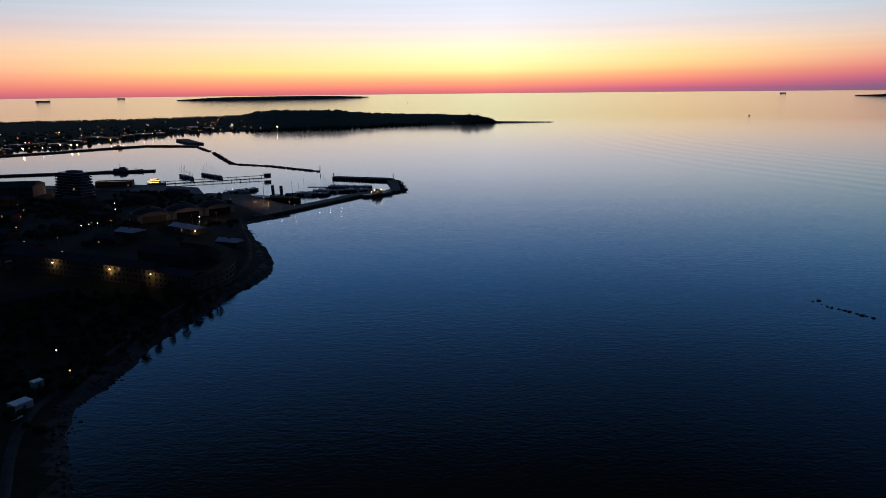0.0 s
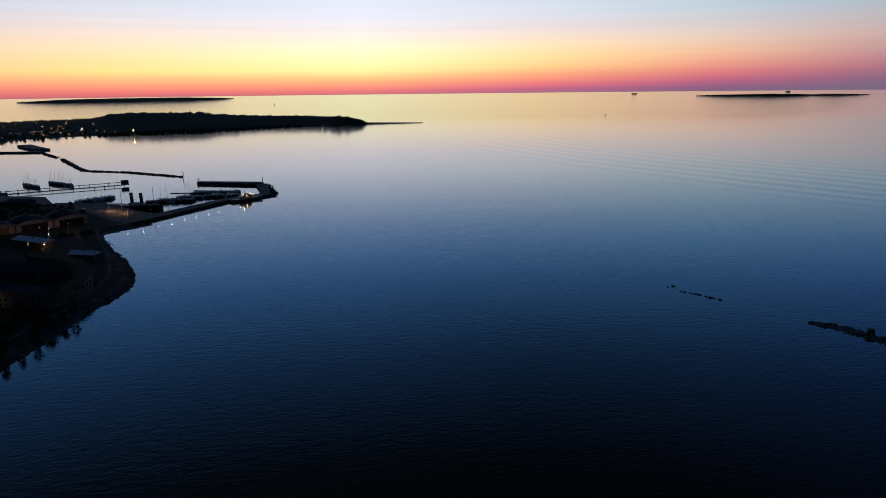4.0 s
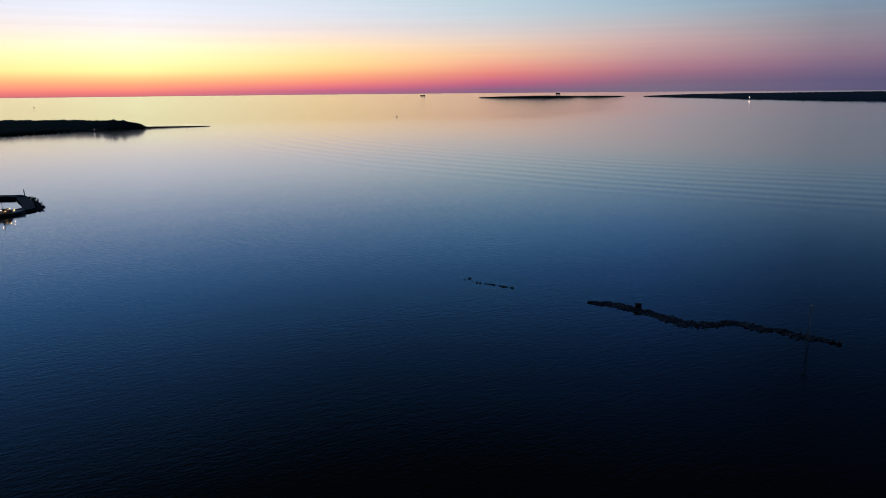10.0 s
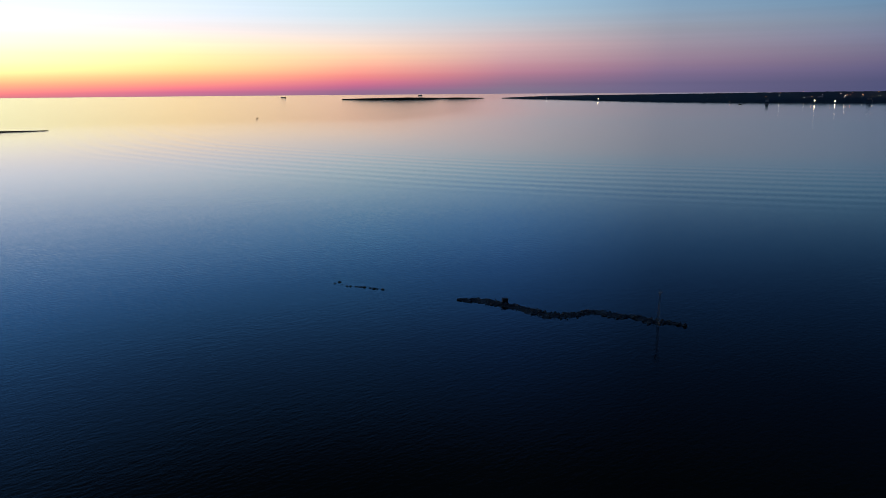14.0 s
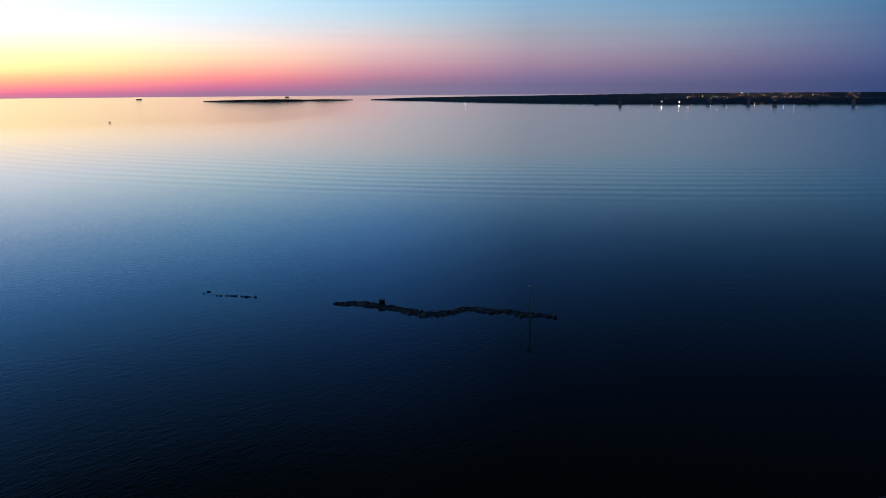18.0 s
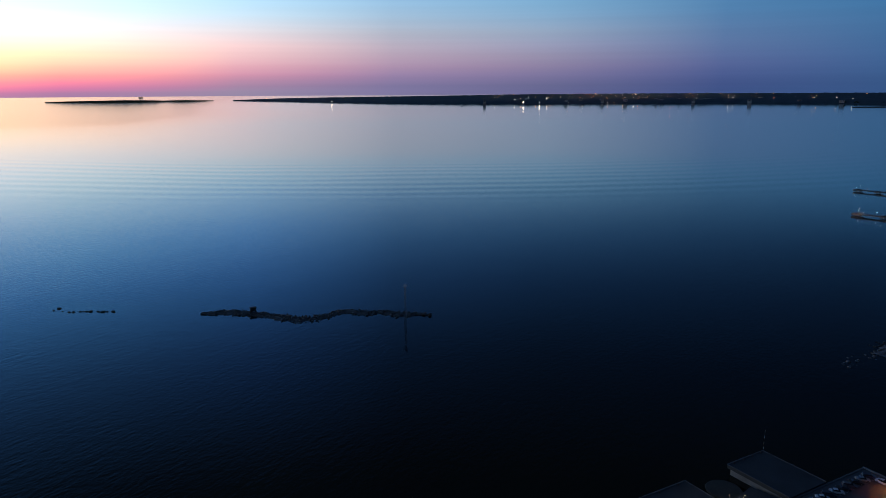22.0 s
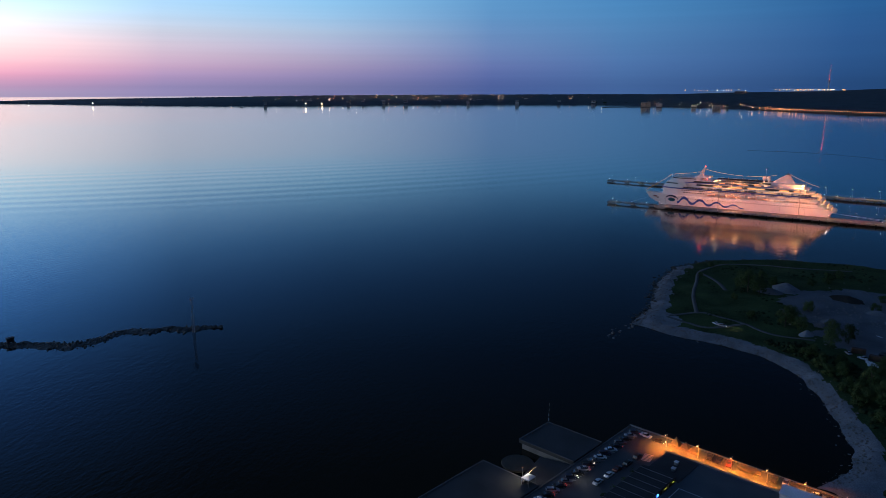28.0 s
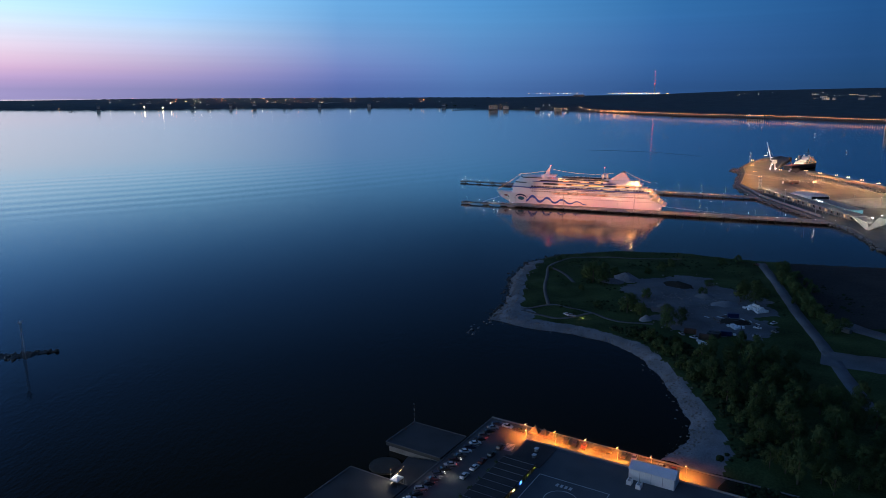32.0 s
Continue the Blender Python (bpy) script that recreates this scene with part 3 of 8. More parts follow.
def near_line(points, x, y):
    best = 1e9
    for (ax, ay), (bx, by) in zip(points, points[1:]):
        ex, ey = bx - ax, by - ay
        k = max(0, min(1, ((x - ax) * ex + (y - ay) * ey) / (ex * ex + ey * ey)))
        best = min(best, math.hypot(x - ax - k * ex, y - ay - k * ey))
    return best


# the spit with the meadow beyond the bay
BAY = [(391, -13), (377, -32), (368, -53), (355, -72), (339, -83), (313, -88), (288, -89), (266, -89), (251, -86), (240, -78), (232, -70)]
OUTER = [(391, -13), (428, -24), (485, -30), (532, -46), (558, -74), (572, -122), (567, -171), (546, -209), (532, -246), (519, -310), (500, -420)]
SPIT = Terrain(OUTER + [(300, -430), (150, -330), (150, -120), (216, -96)] + BAY[::-1], 9.0, 2.2, 0.5)


def spit_cover(x, y, d):
    w = 9 + 5 * max(0.0, min(1.0, (275 - x) / 50)) + 6 * max(0.0, min(1.0, (246 - x) / 16)) + 2.5 * rough_at(x, y, 0.15)
    if near_line(BAY, x, y) < w:
        return 1
    tip = math.hypot(x - 395, y + 20)
    if near_line(OUTER[:4], x, y) < 11 + 4 * rough_at(x, y, 0.1) or tip < 20:
        return 1
    yard = ((x - 419) / 62) ** 2 + ((y + 143) / 42) ** 2 + 0.6 * rough_at(x, y, 0.06) + 0.3 * rough_at(x, y, 0.2)
    if yard < 1 and y > -0.28 * x - 70:
        return 2
    return 3 if x > 372 and y < -0.26 * x - 104 + 2 * rough_at(x, y, 0.1) else 0


SPIT.build("ground_meadow", 1.3, [M["grass"], M["pebble"], M["gravel"], M["field"]], spit_cover, "dark grassy spit with a pale pebble shore", "ground")

# the western shore with the old sea fort
WEST_SHORE = [(-121, 150), (-121, 205), (-134, 227), (-148, 253), (-155, 272), (-150, 291), (-149, 319), (-151, 345), (-145, 378), (-139, 409),
              (-138, 433), (-128, 460), (-124, 489), (-130, 522), (-148, 574), (-166, 608), (-192, 676), (-196, 699), (-176, 722)]
WEST = Terrain(WEST_SHORE + [(-230, 800), (-285, 868), (-420, 925), (-560, 960), (-760, 990), (-800, 600), (-420, 150)], 8.0, 3.0, 0.5)


def west_cover(x, y, d):
    if near_line(WEST_SHORE, x, y) < 10 + 3 * rough_at(x, y, 0.12):
        return 1
    return 2 if rough_at(x, y, 0.012) > 0.12 or y > 560 else 0


WEST.build("ground_fort", 5.0, [M["weedy_earth"], M["stony_bank"], M["weedy_earth"]], west_cover, "dark overgrown shore with stony edge", "ground")


def ribbon(name, points, width, terrain, mat, label, category, lift=0.12):
    """A path or road that lies on the ground, with a little thickness."""
    pts = dense(rounded(points), 3.0)
    bm = B()
    rows = []
    for k, p in enumerate(pts):
        q = pts[min(k + 1, len(pts) - 1)]
        o = pts[max(k - 1, 0)]
        dx, dy = q[0] - o[0], q[1] - o[1]
        l = math.hypot(dx, dy) or 1
        nx, ny = -dy / l, dx / l
        row = []
        for s in (-1, -0.97, 0, 0.97, 1):
            w = width / 2 * (1 + 0.12 * rough_at(p[0], p[1], 0.2))
            x, y = p[0] + nx * w * s, p[1] + ny * w * s
            row.append(bm.verts.new((x, y, terrain.z(x, y) + (lift if abs(s) < 1 else -0.25))))
        rows.append(row)
    for a, b in zip(rows, rows[1:]):
        for i in range(4):
            bm.faces.new((a[i], b[i], b[i + 1], a[i + 1]))
    bmesh.ops.recalc_face_normals(bm, faces=bm.faces)
    return tagged(part(name, bm, mat, smooth=True), label, category, kind="structure")


ribbon("path_1", [(404, -33), (416, -51), (408, -58), (400, -72), (384, -81), (377, -103)], 2.2, SPIT, M["footpath"], "pale gravel footpath across the meadow", "path")
ribbon("path_2", [(414, -49), (452, -50), (485, -56), (512, -59), (538, -75), (544, -94), (541, -125), (537, -165)], 2.3, SPIT, M["footpath"],
       "pale gravel footpath round the meadow", "path")
ribbon("path_3", [(510, -60), (490, -69), (467, -72)], 2.6, SPIT, M["footpath"], "short pale gravel footpath", "path")
ribbon("path_4", [(402, -32), (392, -42), (386, -52), (389, -60), (398, -73)], 2.6, SPIT, M["footpath"], "curved pale gravel footpath by the beach", "path")
ribbon("road_1", [(525, -221), (470, -209), (431, -199.5), (402, -192.5), (365, -185), (330, -177), (270, -163)], 6.5, SPIT, M["gravel"],
       "straight pale service road across the spit", "road", 0.15)
ribbon("road_2", [(330, -172), (318, -195), (312, -230), (310, -300)], 22.0, SPIT, M["gravel"], "broad gravel yard road", "road", 0.2)
ribbon("road_3", [(385, -208), (366, -214), (352, -225), (350, -260)], 12.0, SPIT, M["gravel"], "pale gravel strip beside the field", "road", 0.16)
ribbon("path_5", [(-140, 200), (-160, 238), (-168, 267), (-166, 290), (-165, 331), (-164, 370), (-155, 406), (-146, 450), (-143, 503), (-160, 570), (-185, 640), (-205, 700)],
       4.0, WEST, M["stony_bank"], "dark gravel shore path below the fort", "path", 0.15)


# ---- stones ----
def stone(r, sub=1, squash=0.7):
    bm = B()
    ball(bm, (0, 0, 0), r, sub, squash)
    for v in bm.verts:
        v.co *= 1 + 0.28 * random.uniform(-1, 1)
    return bm


def stones(name, spots, mat, label, category):
    """Many stones of all sizes as one mesh. spots: x, y, z, radius."""
    base = [stone(1.0) for _ in range(5)]
    tabs = []
    for b in base:
        b.verts.ensure_lookup_table()
        b.verts.index_update()
        tabs.append((np.array([v.co[:] for v in b.verts]), [[v.index for v in f.verts] for f in b.faces]))
        b.free()
    co, faces = [], []
    for x, y, z, r in spots:
        vs, fs = random.choice(tabs)
        a = random.uniform(0, 6.28)
        c, s = math.cos(a), math.sin(a)
        o = len(co)
        k = random.uniform(0.75, 1.35)
        co += [(x + r * k * (p[0] * c - p[1] * s), y + r * (p[0] * s + p[1] * c), z + r * p[2]) for p in vs]
        faces += [[i + o for i in f] for f in fs]
    me = bpy.data.meshes.new(name)
    me.from_pydata(co, [], faces)
    me.materials.append(mat)
    return tagged(new(name, me), label, category, kind="stuff")


def strewn(line, n, wide, lo, hi, terrain=None, z=0.0):
    out = []
    total = length(line)
    for _ in range(n):
        x, y, a = along(line, random.uniform(0, total))
        w = random.gauss(0, wide)
        x, y = x - math.sin(radians(a)) * w, y + math.cos(radians(a)) * w
        r = lo + (hi - lo) * random.random() ** 3
        out.append((x, y, (max(terrain.z(x, y), -0.3) if terrain else z) + 0.15 * r, r))
    return out


stones("beach_stones", strewn([(x + 1.5, y - 2.5) for x, y in BAY], 1500, 3.0, 0.12, 0.6, SPIT) + strewn([(395, -21), (430, -29), (484, -36), (528, -52)], 620, 2.8, 0.12, 0.7, SPIT) + strewn([(405, -20), (391, -13), (375, -4), (362, 0)], 70, 2.5, 0.3, 1.2, SPIT), M["rock"],
       "loose grey stones along the pebble beach", "stones")
stones("shore_boulders", strewn([(x + 1, y + 1) for x, y in OUTER[:6]], 620, 1.7, 0.3, 1.2, SPIT), M["wet_rock"], "dark boulders along the outer shore", "stones")
stones("fort_shore_boulders", strewn([(x - 2, y) for x, y in WEST_SHORE], 1500, 2.2, 0.25, 0.95, WEST), M["wet_rock"], "dark boulders along the fort shore", "stones")


# ---- the long stony islet, its shelter and its mast ----
ISLET = [(265.3, 327.1, 0.4), (269.5, 324.1, 3.4), (272.8, 319.9, 4.6), (276.1, 315.8, 5.2), (278.4, 310.7, 4.8), (280.0, 304.8, 4.8), (281.3, 298.7, 5.2), (283.2, 293.3, 3.8),
         (284.4, 287.3, 3.6), (284.8, 280.5, 5.4), (285.3, 274.1, 5.8), (287.5, 269.3, 6.4), (291.2, 265.9, 6.0), (295.4, 262.9, 5.2), (300.6, 260.7, 4.0), (307.2, 259.7, 4.2), (312.5, 257.4, 3.8),
         (314.5, 252.4, 4.2), (314.7, 246.0, 5.8), (318.2, 242.3, 4.0), (322.0, 238.8, 2.6), (322.7, 233.0, 4.2), (323.6, 227.5, 5.2), (325.3, 222.6, 4.8), (329.0, 219.0, 2.4), (330.4, 214.0, 1.8), (331.5, 208.8, 0.8)]


def islet():
    mid = dense(ISLET, 1.6)
    bm = B()
    rows = []
    for k, (x, y, w) in enumerate(mid):
        a, b = mid[max(k - 1, 0)], mid[min(k + 1, len(mid) - 1)]
        dx, dy = b[0] - a[0], b[1] - a[1]
        l = math.hypot(dx, dy)
        nx, ny = -dy / l, dx / l
        w *= 0.82 + 0.5 * rough_at(x, y, 0.13) + 0.25 * random.uniform(-1, 1)
        row = []
        for s in (-1.25, -1, -0.6, -0.2, 0.2, 0.6, 1, 1.25):
            z = -0.5 if abs(s) > 1 else 0.05 + 0.8 * (1 - s * s) * (0.6 + 0.9 * rough_at(x + 9 * s, y, 0.25)) + 0.2 * random.uniform(-1, 1)
            e = w * s * (1 + 0.35 * rough_at(x + 40 * (s > 0), y, 0.22))
            row.append(bm.verts.new((x + nx * e, y + ny * e, z)))
        rows.append(row)
    for a, b in zip(rows, rows[1:]):
        for i in range(7):
            bm.faces.new((a[i], a[i + 1], b[i + 1], b[i]))
    bmesh.ops.recalc_face_normals(bm, faces=bm.faces)
    tagged(part("islet_ground", bm, M["islet_rock"]), "low dark stony islet awash in the sea", "ground", kind="structure")
    spots = []
    for x, y, w in dense(ISLET, 0.4):
        for _ in range(3):
            a, q = random.uniform(0, 6.28), w * 0.98 * math.sqrt(random.random())
            r = 0.22 + 0.85 * random.random() ** 4
            spots.append((x + q * math.cos(a), y + q * math.sin(a), max(-0.05, 0.9 * (1 - q / max(w, 0.1))) + 0.2 * r, r))
    for x, y, w in dense(ISLET, 1.2):
        if rough_at(x, y, 0.08) > 0.05:
            for _ in range(2):
                a, r = random.uniform(0, 6.28), random.uniform(0.2, 0.7)
                spots.append((x + (w + 2.5 * random.random()) * math.cos(a), y + (w + 2.5 * random.random()) * math.sin(a), 0.05, r))
    stones("islet_stones", spots, M["islet_rock"], "heaped weedy stones of the islet", "stones")


islet()
for bx, by, br in [(225, 410, 1.0), (229, 411, 1.6), (228, 399, 1.1), (229.5, 397, 1.4), (232, 394, 1.0), (234, 391, 1.3), (235.5, 389, 1.5), (237.5, 385, 1.1),
                   (238.5, 382, 1.7), (240, 380, 1.0), (242, 377, 1.5), (227, 404, 0.7), (233, 392.5, 0.7)]:
    me = mesh_of("boulder", stone(0.6 * br, 2, 0.6), M["wet_rock"])
    ob = tagged(new("boulder", me), "dark boulder standing just out of the sea", "boulder", "row of boulders in the sea")
    ob.matrix_basis = pose(bx, by, 0.1 * br, 0, 0, random.uniform(0, 360)) @ Matrix.Diagonal((1.4, 1, 1, 1))


def shelter():
    """A small roofless concrete frame on the islet."""
    t = thing("concrete_shelter", "small ruined concrete shelter with open front on the islet", "shelter", at=pose(283, 303, 0.5, 0, 0, 60) @ Matrix.Scale(0.75, 4))
    for sy in (-1, 1):
        part("side_wall", box(B(), 0, sy * 2.0, 1.6, 3.2, 0.5, 3.6, bevel=0.08), M["dark_concrete"], t)
    part("roof_slab", box(B(), 0, 0, 3.6, 3.8, 5.0, 0.45, bevel=0.08), M["dark_concrete"], t)
    part("back_wall", box(B(), 1.4, 0, 1.6, 0.4, 3.5, 3.4), M["dark_concrete"], t)


shelter()


def lattice_mast():
    t = thing("lattice_mast", "slender grey lattice mast with a small platform on the islet", "mast", at=pose(320, 219, 0.6, 0, 0, 20))
    top, w0, w1 = 18.5, 0.85, 0.35
    legs = []
    for k in range(3):
        a = radians(120 * k)
        p, q = Vector((w0 * math.cos(a), w0 * math.sin(a), -0.6)), Vector((w1 * math.cos(a), w1 * math.sin(a), top))
        legs.append((p, q))
        part("leg", rod(B(), p, q, 0.09, 0.06, 6), M["steel"], t)
    bm = B()
    n = 14
    for i in range(n):
        for k in range(3):
            (p, q), (u, v) = legs[k], legs[(k + 1) % 3]
            a, b2 = p.lerp(q, i / n), u.lerp(v, (i + 1) / n)
            rod(bm, a, b2, 0.045, None, 4)
            rod(bm, p.lerp(q, i / n), u.lerp(v, i / n), 0.045, None, 4)
    part("lattice_bracing", bm, M["steel"], t)
    part("platform", box(B(), 0, 0, top, 2.2, 2.2, 0.25, bevel=0.03), M["steel"], t)
    bm = B()
    for sx, sy in ((1, 1), (1, -1), (-1, 1), (-1, -1)):
        rod(bm, (sx, sy, top), (sx, sy, top + 1.1), 0.04, None, 4)
    for z in (0.6, 1.1):
        for a, b2 in (((1, 1), (1, -1)), ((1, -1), (-1, -1)), ((-1, -1), (-1, 1)), ((-1, 1), (1, 1))):
            rod(bm, (*a, top + z), (*b2, top + z), 0.03, None, 4)
    part("railing", bm, M["steel"], t)
    part("lantern", rod(B(), (0, 0, top), (0, 0, top + 1.4), 0.25, 0.2, 10), M["white"], t)


lattice_mast()


# ---- far land ----
def headland(name, near, far, high, label, bumps=1.0, steps=(220, 14), mat=None, ramp=6.0, back=((0, 0), (1, 0))):
    """Wooded land between a near and a far shore, each a row of bearing and distance; high: bearing and tree height."""
    at = lambda rows, a: float(np.interp(a, [q[0] for q in rows], [q[1] for q in rows]))
    n, m = steps
    a0, a1 = near[0][0], near[-1][0]
    bm = B()
    rows = []
    for i in range(n + 1):
        a = a0 + (a1 - a0) * i / n
        r0, r1 = at(near, a), at(far, a)
        r0 += 5 * rough_at(a * 7, 1.0, 1.0) + 8 * rough_at(a * 2, 3.0, 1.0)
        h = at(high, a)
        row = []
        for j in range(m + 1):
            v = j / m
            r = r0 + (r1 - r0) * v
            up = -1.5 if j in (0, m) else h * min(1.0, 0.12 + v * ramp, (1 - v) * 8) * (0.72 + bumps * (0.22 * rough_at(a * 9, r * 0.02, 1.0) + 0.16 * rough_at(a * 31, r * 0.05, 1.0)))
            row.append(bm.verts.new(polar(a, r, up + at(back, a) * v * v * (j < m))))
        rows.append(row)
    for p, q in zip(rows, rows[1:]):
        for j in range(m):
            bm.faces.new((p[j], p[j + 1], q[j + 1], q[j]))
    bmesh.ops.recalc_face_normals(bm, faces=bm.faces)
    return tagged(part(name, bm, mat or M["far_leaf"], smooth=True), label, "headland", kind="structure")


headland("ground_headland", [(-34, 1790), (-28.6, 1815), (-27.1, 1885), (-24.1, 2040), (-19.7, 2206), (-13.9, 2256), (-8.2, 2286), (-3.7, 2388), (0.8, 2408), (4.4, 2480)],
         [(-34, 2900), (-23.2, 2880), (-15.5, 2985), (-6, 2850), (0, 2740), (3, 2600), (4.4, 2500)],
         [(-34, 5), (-22, 6), (-17, 9), (-15.4, 12), (-14.6, 33), (-12, 37), (-7.8, 37), (-7.3, 29), (-5.9, 25), (-3.7, 20), (1.4, 20), (2.2, 26), (3, 20), (4.1, 12), (4.4, 2)],
         "low dark wooded headland with scattered lamps", 0.8, (360, 16), ramp=1.3)
headland("ground_point", [(4.2, 2476), (6, 2478), (8.9, 2478)], [(4.2, 2500), (6, 2494), (8.9, 2482)], [(4.2, 3), (6, 2.2), (8.9, 0.9)], "thin low spit running out from the headland",
         0.8, (90, 4), M["earth"])
headland("ground_island_west", [(-20.2, 4408), (-16.7, 4330), (-10, 4400), (-5.7, 4538)], [(-20.2, 4425), (-16.7, 4640), (-10, 4680), (-5.7, 4560)],
         [(-20.2, 2), (-18, 8), (-14, 11), (-9, 10), (-6.6, 5), (-5.7, 1)], "flat dark wooded island on the horizon", 0.5, (160, 6))
headland("ground_island_north", [(29.9, 4275), (36.2, 4240), (41.2, 4301)], [(29.9, 4285), (36.2, 4330), (41.2, 4315)],
         [(29.9, 1.5), (31.5, 6), (35, 9), (37, 6), (37.6, 3), (39, 6), (40.5, 3), (41.2, 1)], "two low dark islets on the horizon", 0.6, (140, 5))
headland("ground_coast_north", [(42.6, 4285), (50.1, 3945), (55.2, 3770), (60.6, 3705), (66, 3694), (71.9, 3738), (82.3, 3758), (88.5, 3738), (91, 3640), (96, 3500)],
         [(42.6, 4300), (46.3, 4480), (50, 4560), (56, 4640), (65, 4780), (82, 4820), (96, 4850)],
         [(42.6, 2), (45, 6), (50, 9), (58, 13), (66, 18), (76, 19), (96, 18)], "long dark wooded coast scattered with lamps", 0.5, (420, 14), M["hazy_leaf"])
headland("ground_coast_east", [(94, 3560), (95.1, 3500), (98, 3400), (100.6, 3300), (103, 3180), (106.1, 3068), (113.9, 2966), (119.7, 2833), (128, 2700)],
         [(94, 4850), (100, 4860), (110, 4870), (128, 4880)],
         [(94, 14), (100, 16), (106, 17), (112, 20), (120, 22), (128, 22)], "dark wooded coast behind a lamplit promenade", 0.2, (360, 22), M["hazy_leaf"],
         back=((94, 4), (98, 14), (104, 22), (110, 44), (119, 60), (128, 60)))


def wood(name, spots, label):
    """Many rough clumps of foliage as one mesh. spots: place, radius."""
    bm = B()
    ball(bm, (0, 0, 0), 1, 2, 0.9)
    bm.verts.ensure_lookup_table()
    bm.verts.index_update()
    fs = [[v.index for v in f.verts] for f in bm.faces]
    vs = np.array([v.co[:] for v in bm.verts])
    bm.free()
    co, faces = [], []
    for p, r in spots:
        k = r * (1 + 0.35 * (np.random.rand(len(vs), 1) - 0.5))
        o = len(co)
        co += (vs * k + np.array(p[:])).tolist()
        faces += [[i + o for i in f] for f in fs]
    me = bpy.data.meshes.new(name)
    me.from_pydata(co, [], faces)
    me.materials.append(M["far_leaf"])
    return tagged(new(name, me), label, "trees", kind="stuff")


def headland_trees():
    spots = []
    for _ in range(700):
        a = random.uniform(-15.4, 4)
        lo = float(np.interp(a, [-33, -28, -24, -19.7, -8, 0, 4], [1830, 1850, 2070, 2225, 2300, 2425, 2495]))
        hi = float(np.interp(a, [-33, -23, -15.5, -6, 0, 4], [2870, 2860, 2960, 2820, 2700, 2520]))
        tall = float(np.interp(a, [-33, -20, -16, -14, -7.7, -6, 1.5, 4], [6, 7, 10, 24, 26, 17, 14, 5]))
        r = random.uniform(lo, hi) if random.random() < 0.6 else lo + 30 * random.random()
        size = random.uniform(3.0, 5.0)
        spots.append((polar(a, r, min(1.0, 0.2 + 1.2 * (r - lo) / (hi - lo)) * tall * random.uniform(0.55, 0.8) - 0.45 * size), size))
    for _ in range(420):
        a = random.uniform(-33.5, -15)
        hi = float(np.interp(a, [-34, -23.2, -15.5], [2895, 2875, 2975]))
        size = random.uniform(2.0, 4.4)
        spots.append((polar(a, hi - 70 * random.random(), random.uniform(0.5, 3.5)), size))
    for _ in range(600):
        a = random.uniform(-33.5, -15)
        lo = float(np.interp(a, [-33, -28, -24, -19.7, -15], [1830, 1850, 2070, 2225, 2260]))
        size = random.uniform(2.5, 5.5)
        spots.append((polar(a, lo + 25 + 560 * random.random(), random.uniform(0.5, 3.0)), size))
    wood("headland_woods", spots, "dark trees on the far headland")
    spots = []
    for _ in range(500):
        a = random.uniform(88, 122)
        lo = float(np.interp(a, [44, 50, 55, 60, 66, 82, 90, 95, 100.6, 106, 114, 122], [4250, 3960, 3790, 3725, 3710, 3775, 3700, 3540, 3330, 3100, 2995, 2830]))
        r = lo + 60 + (random.random() ** 2) * (4600 - lo)
        size = random.uniform(3, 6)
        spots.append((polar(a, r, random.uniform(2, 6)), size))
    wood("coast_woods", spots, "dark trees along the far coast")


headland_trees()


# ---- a thin dark wake slick out on the bay, laid on as a dark ribbon ----
def weed_line():
    bm = B()
    prev = None
    for k in range(61):
        u = k / 60
        az = 99.4 + 8.9 * u
        r = 1664 - 4 * u - 118 * u ** 2.6 + 3 * math.sin(31 * u)
        w = 1.9 + 1.6 * math.sin(47 * u) ** 2
        row = [bm.verts.new(polar(az, r + d, h)) for d, h in ((-w, 0.02), (0, 0.2), (w, 0.02))]
        if prev:
            for i in range(2):
                bm.faces.new((prev[i], row[i], row[i + 1], prev[i + 1]))
        prev = row
    bmesh.ops.recalc_face_normals(bm, faces=bm.faces)
    tagged(part("weed_line", bm, M["wet_rock"]), "thin dark wake slick on the water, laid on as a ribbon", "weed", kind="stuff")


weed_line()


# ---- the car park on the concrete quay ----
CORNER = Vector((257.0, -10.0))
U, V = Vector((-0.872, 0.490)), Vector((-0.490, -0.872))
U_TURN, V_TURN = math.degrees(math.atan2(U.y, U.x)), math.degrees(math.atan2(V.y, V.x))
DECK = 3.0


def q(a, b):
    """Plan place on the quay: metres along its seaward front, and inland along the lamp street."""
    p = CORNER + a * U + b * V
    return (p.x, p.y)


def qpose(a, b, z=DECK, turn=0.0):
    p = q(a, b)
    return pose(p[0], p[1], z, 0, 0, U_TURN + turn)


def slab(name, corners, z0, z1, mat, label, category="quay", kind="structure"):
    return tagged(part(name, prism(B(), [q(*c) for c in corners], z0, z1), mat), label, category, kind=kind)


slab("pavement_quay", [(0, 0), (100, 0), (100, 30), (12.4, 130), (0, 130)], -2, DECK, M["asphalt"], "worn asphalt car park on a concrete quay", "pavement")
slab("ground_verge", [(0.1, 87), (7, 85.5), (14, 88), (30, 90), (30, 109), (12.3, 129.9), (0.1, 129.9)], DECK, DECK + 0.05, M["weedy_earth"], "dark weedy earth over the disused end of the quay street", "ground")
slab("quay_edge_street", [(-0.6, -0.6), (0, -0.6), (0, 130), (-0.6, 130)], -2, DECK + 0.35, M["concrete"], "low concrete kerb along the quay", "kerb")
slab("quay_edge_front", [(0, -0.6), (100, -0.6), (100, -0.004), (0, -0.004)], -2, DECK + 0.2, M["dark_concrete"], "concrete lip of the quay front", "kerb")


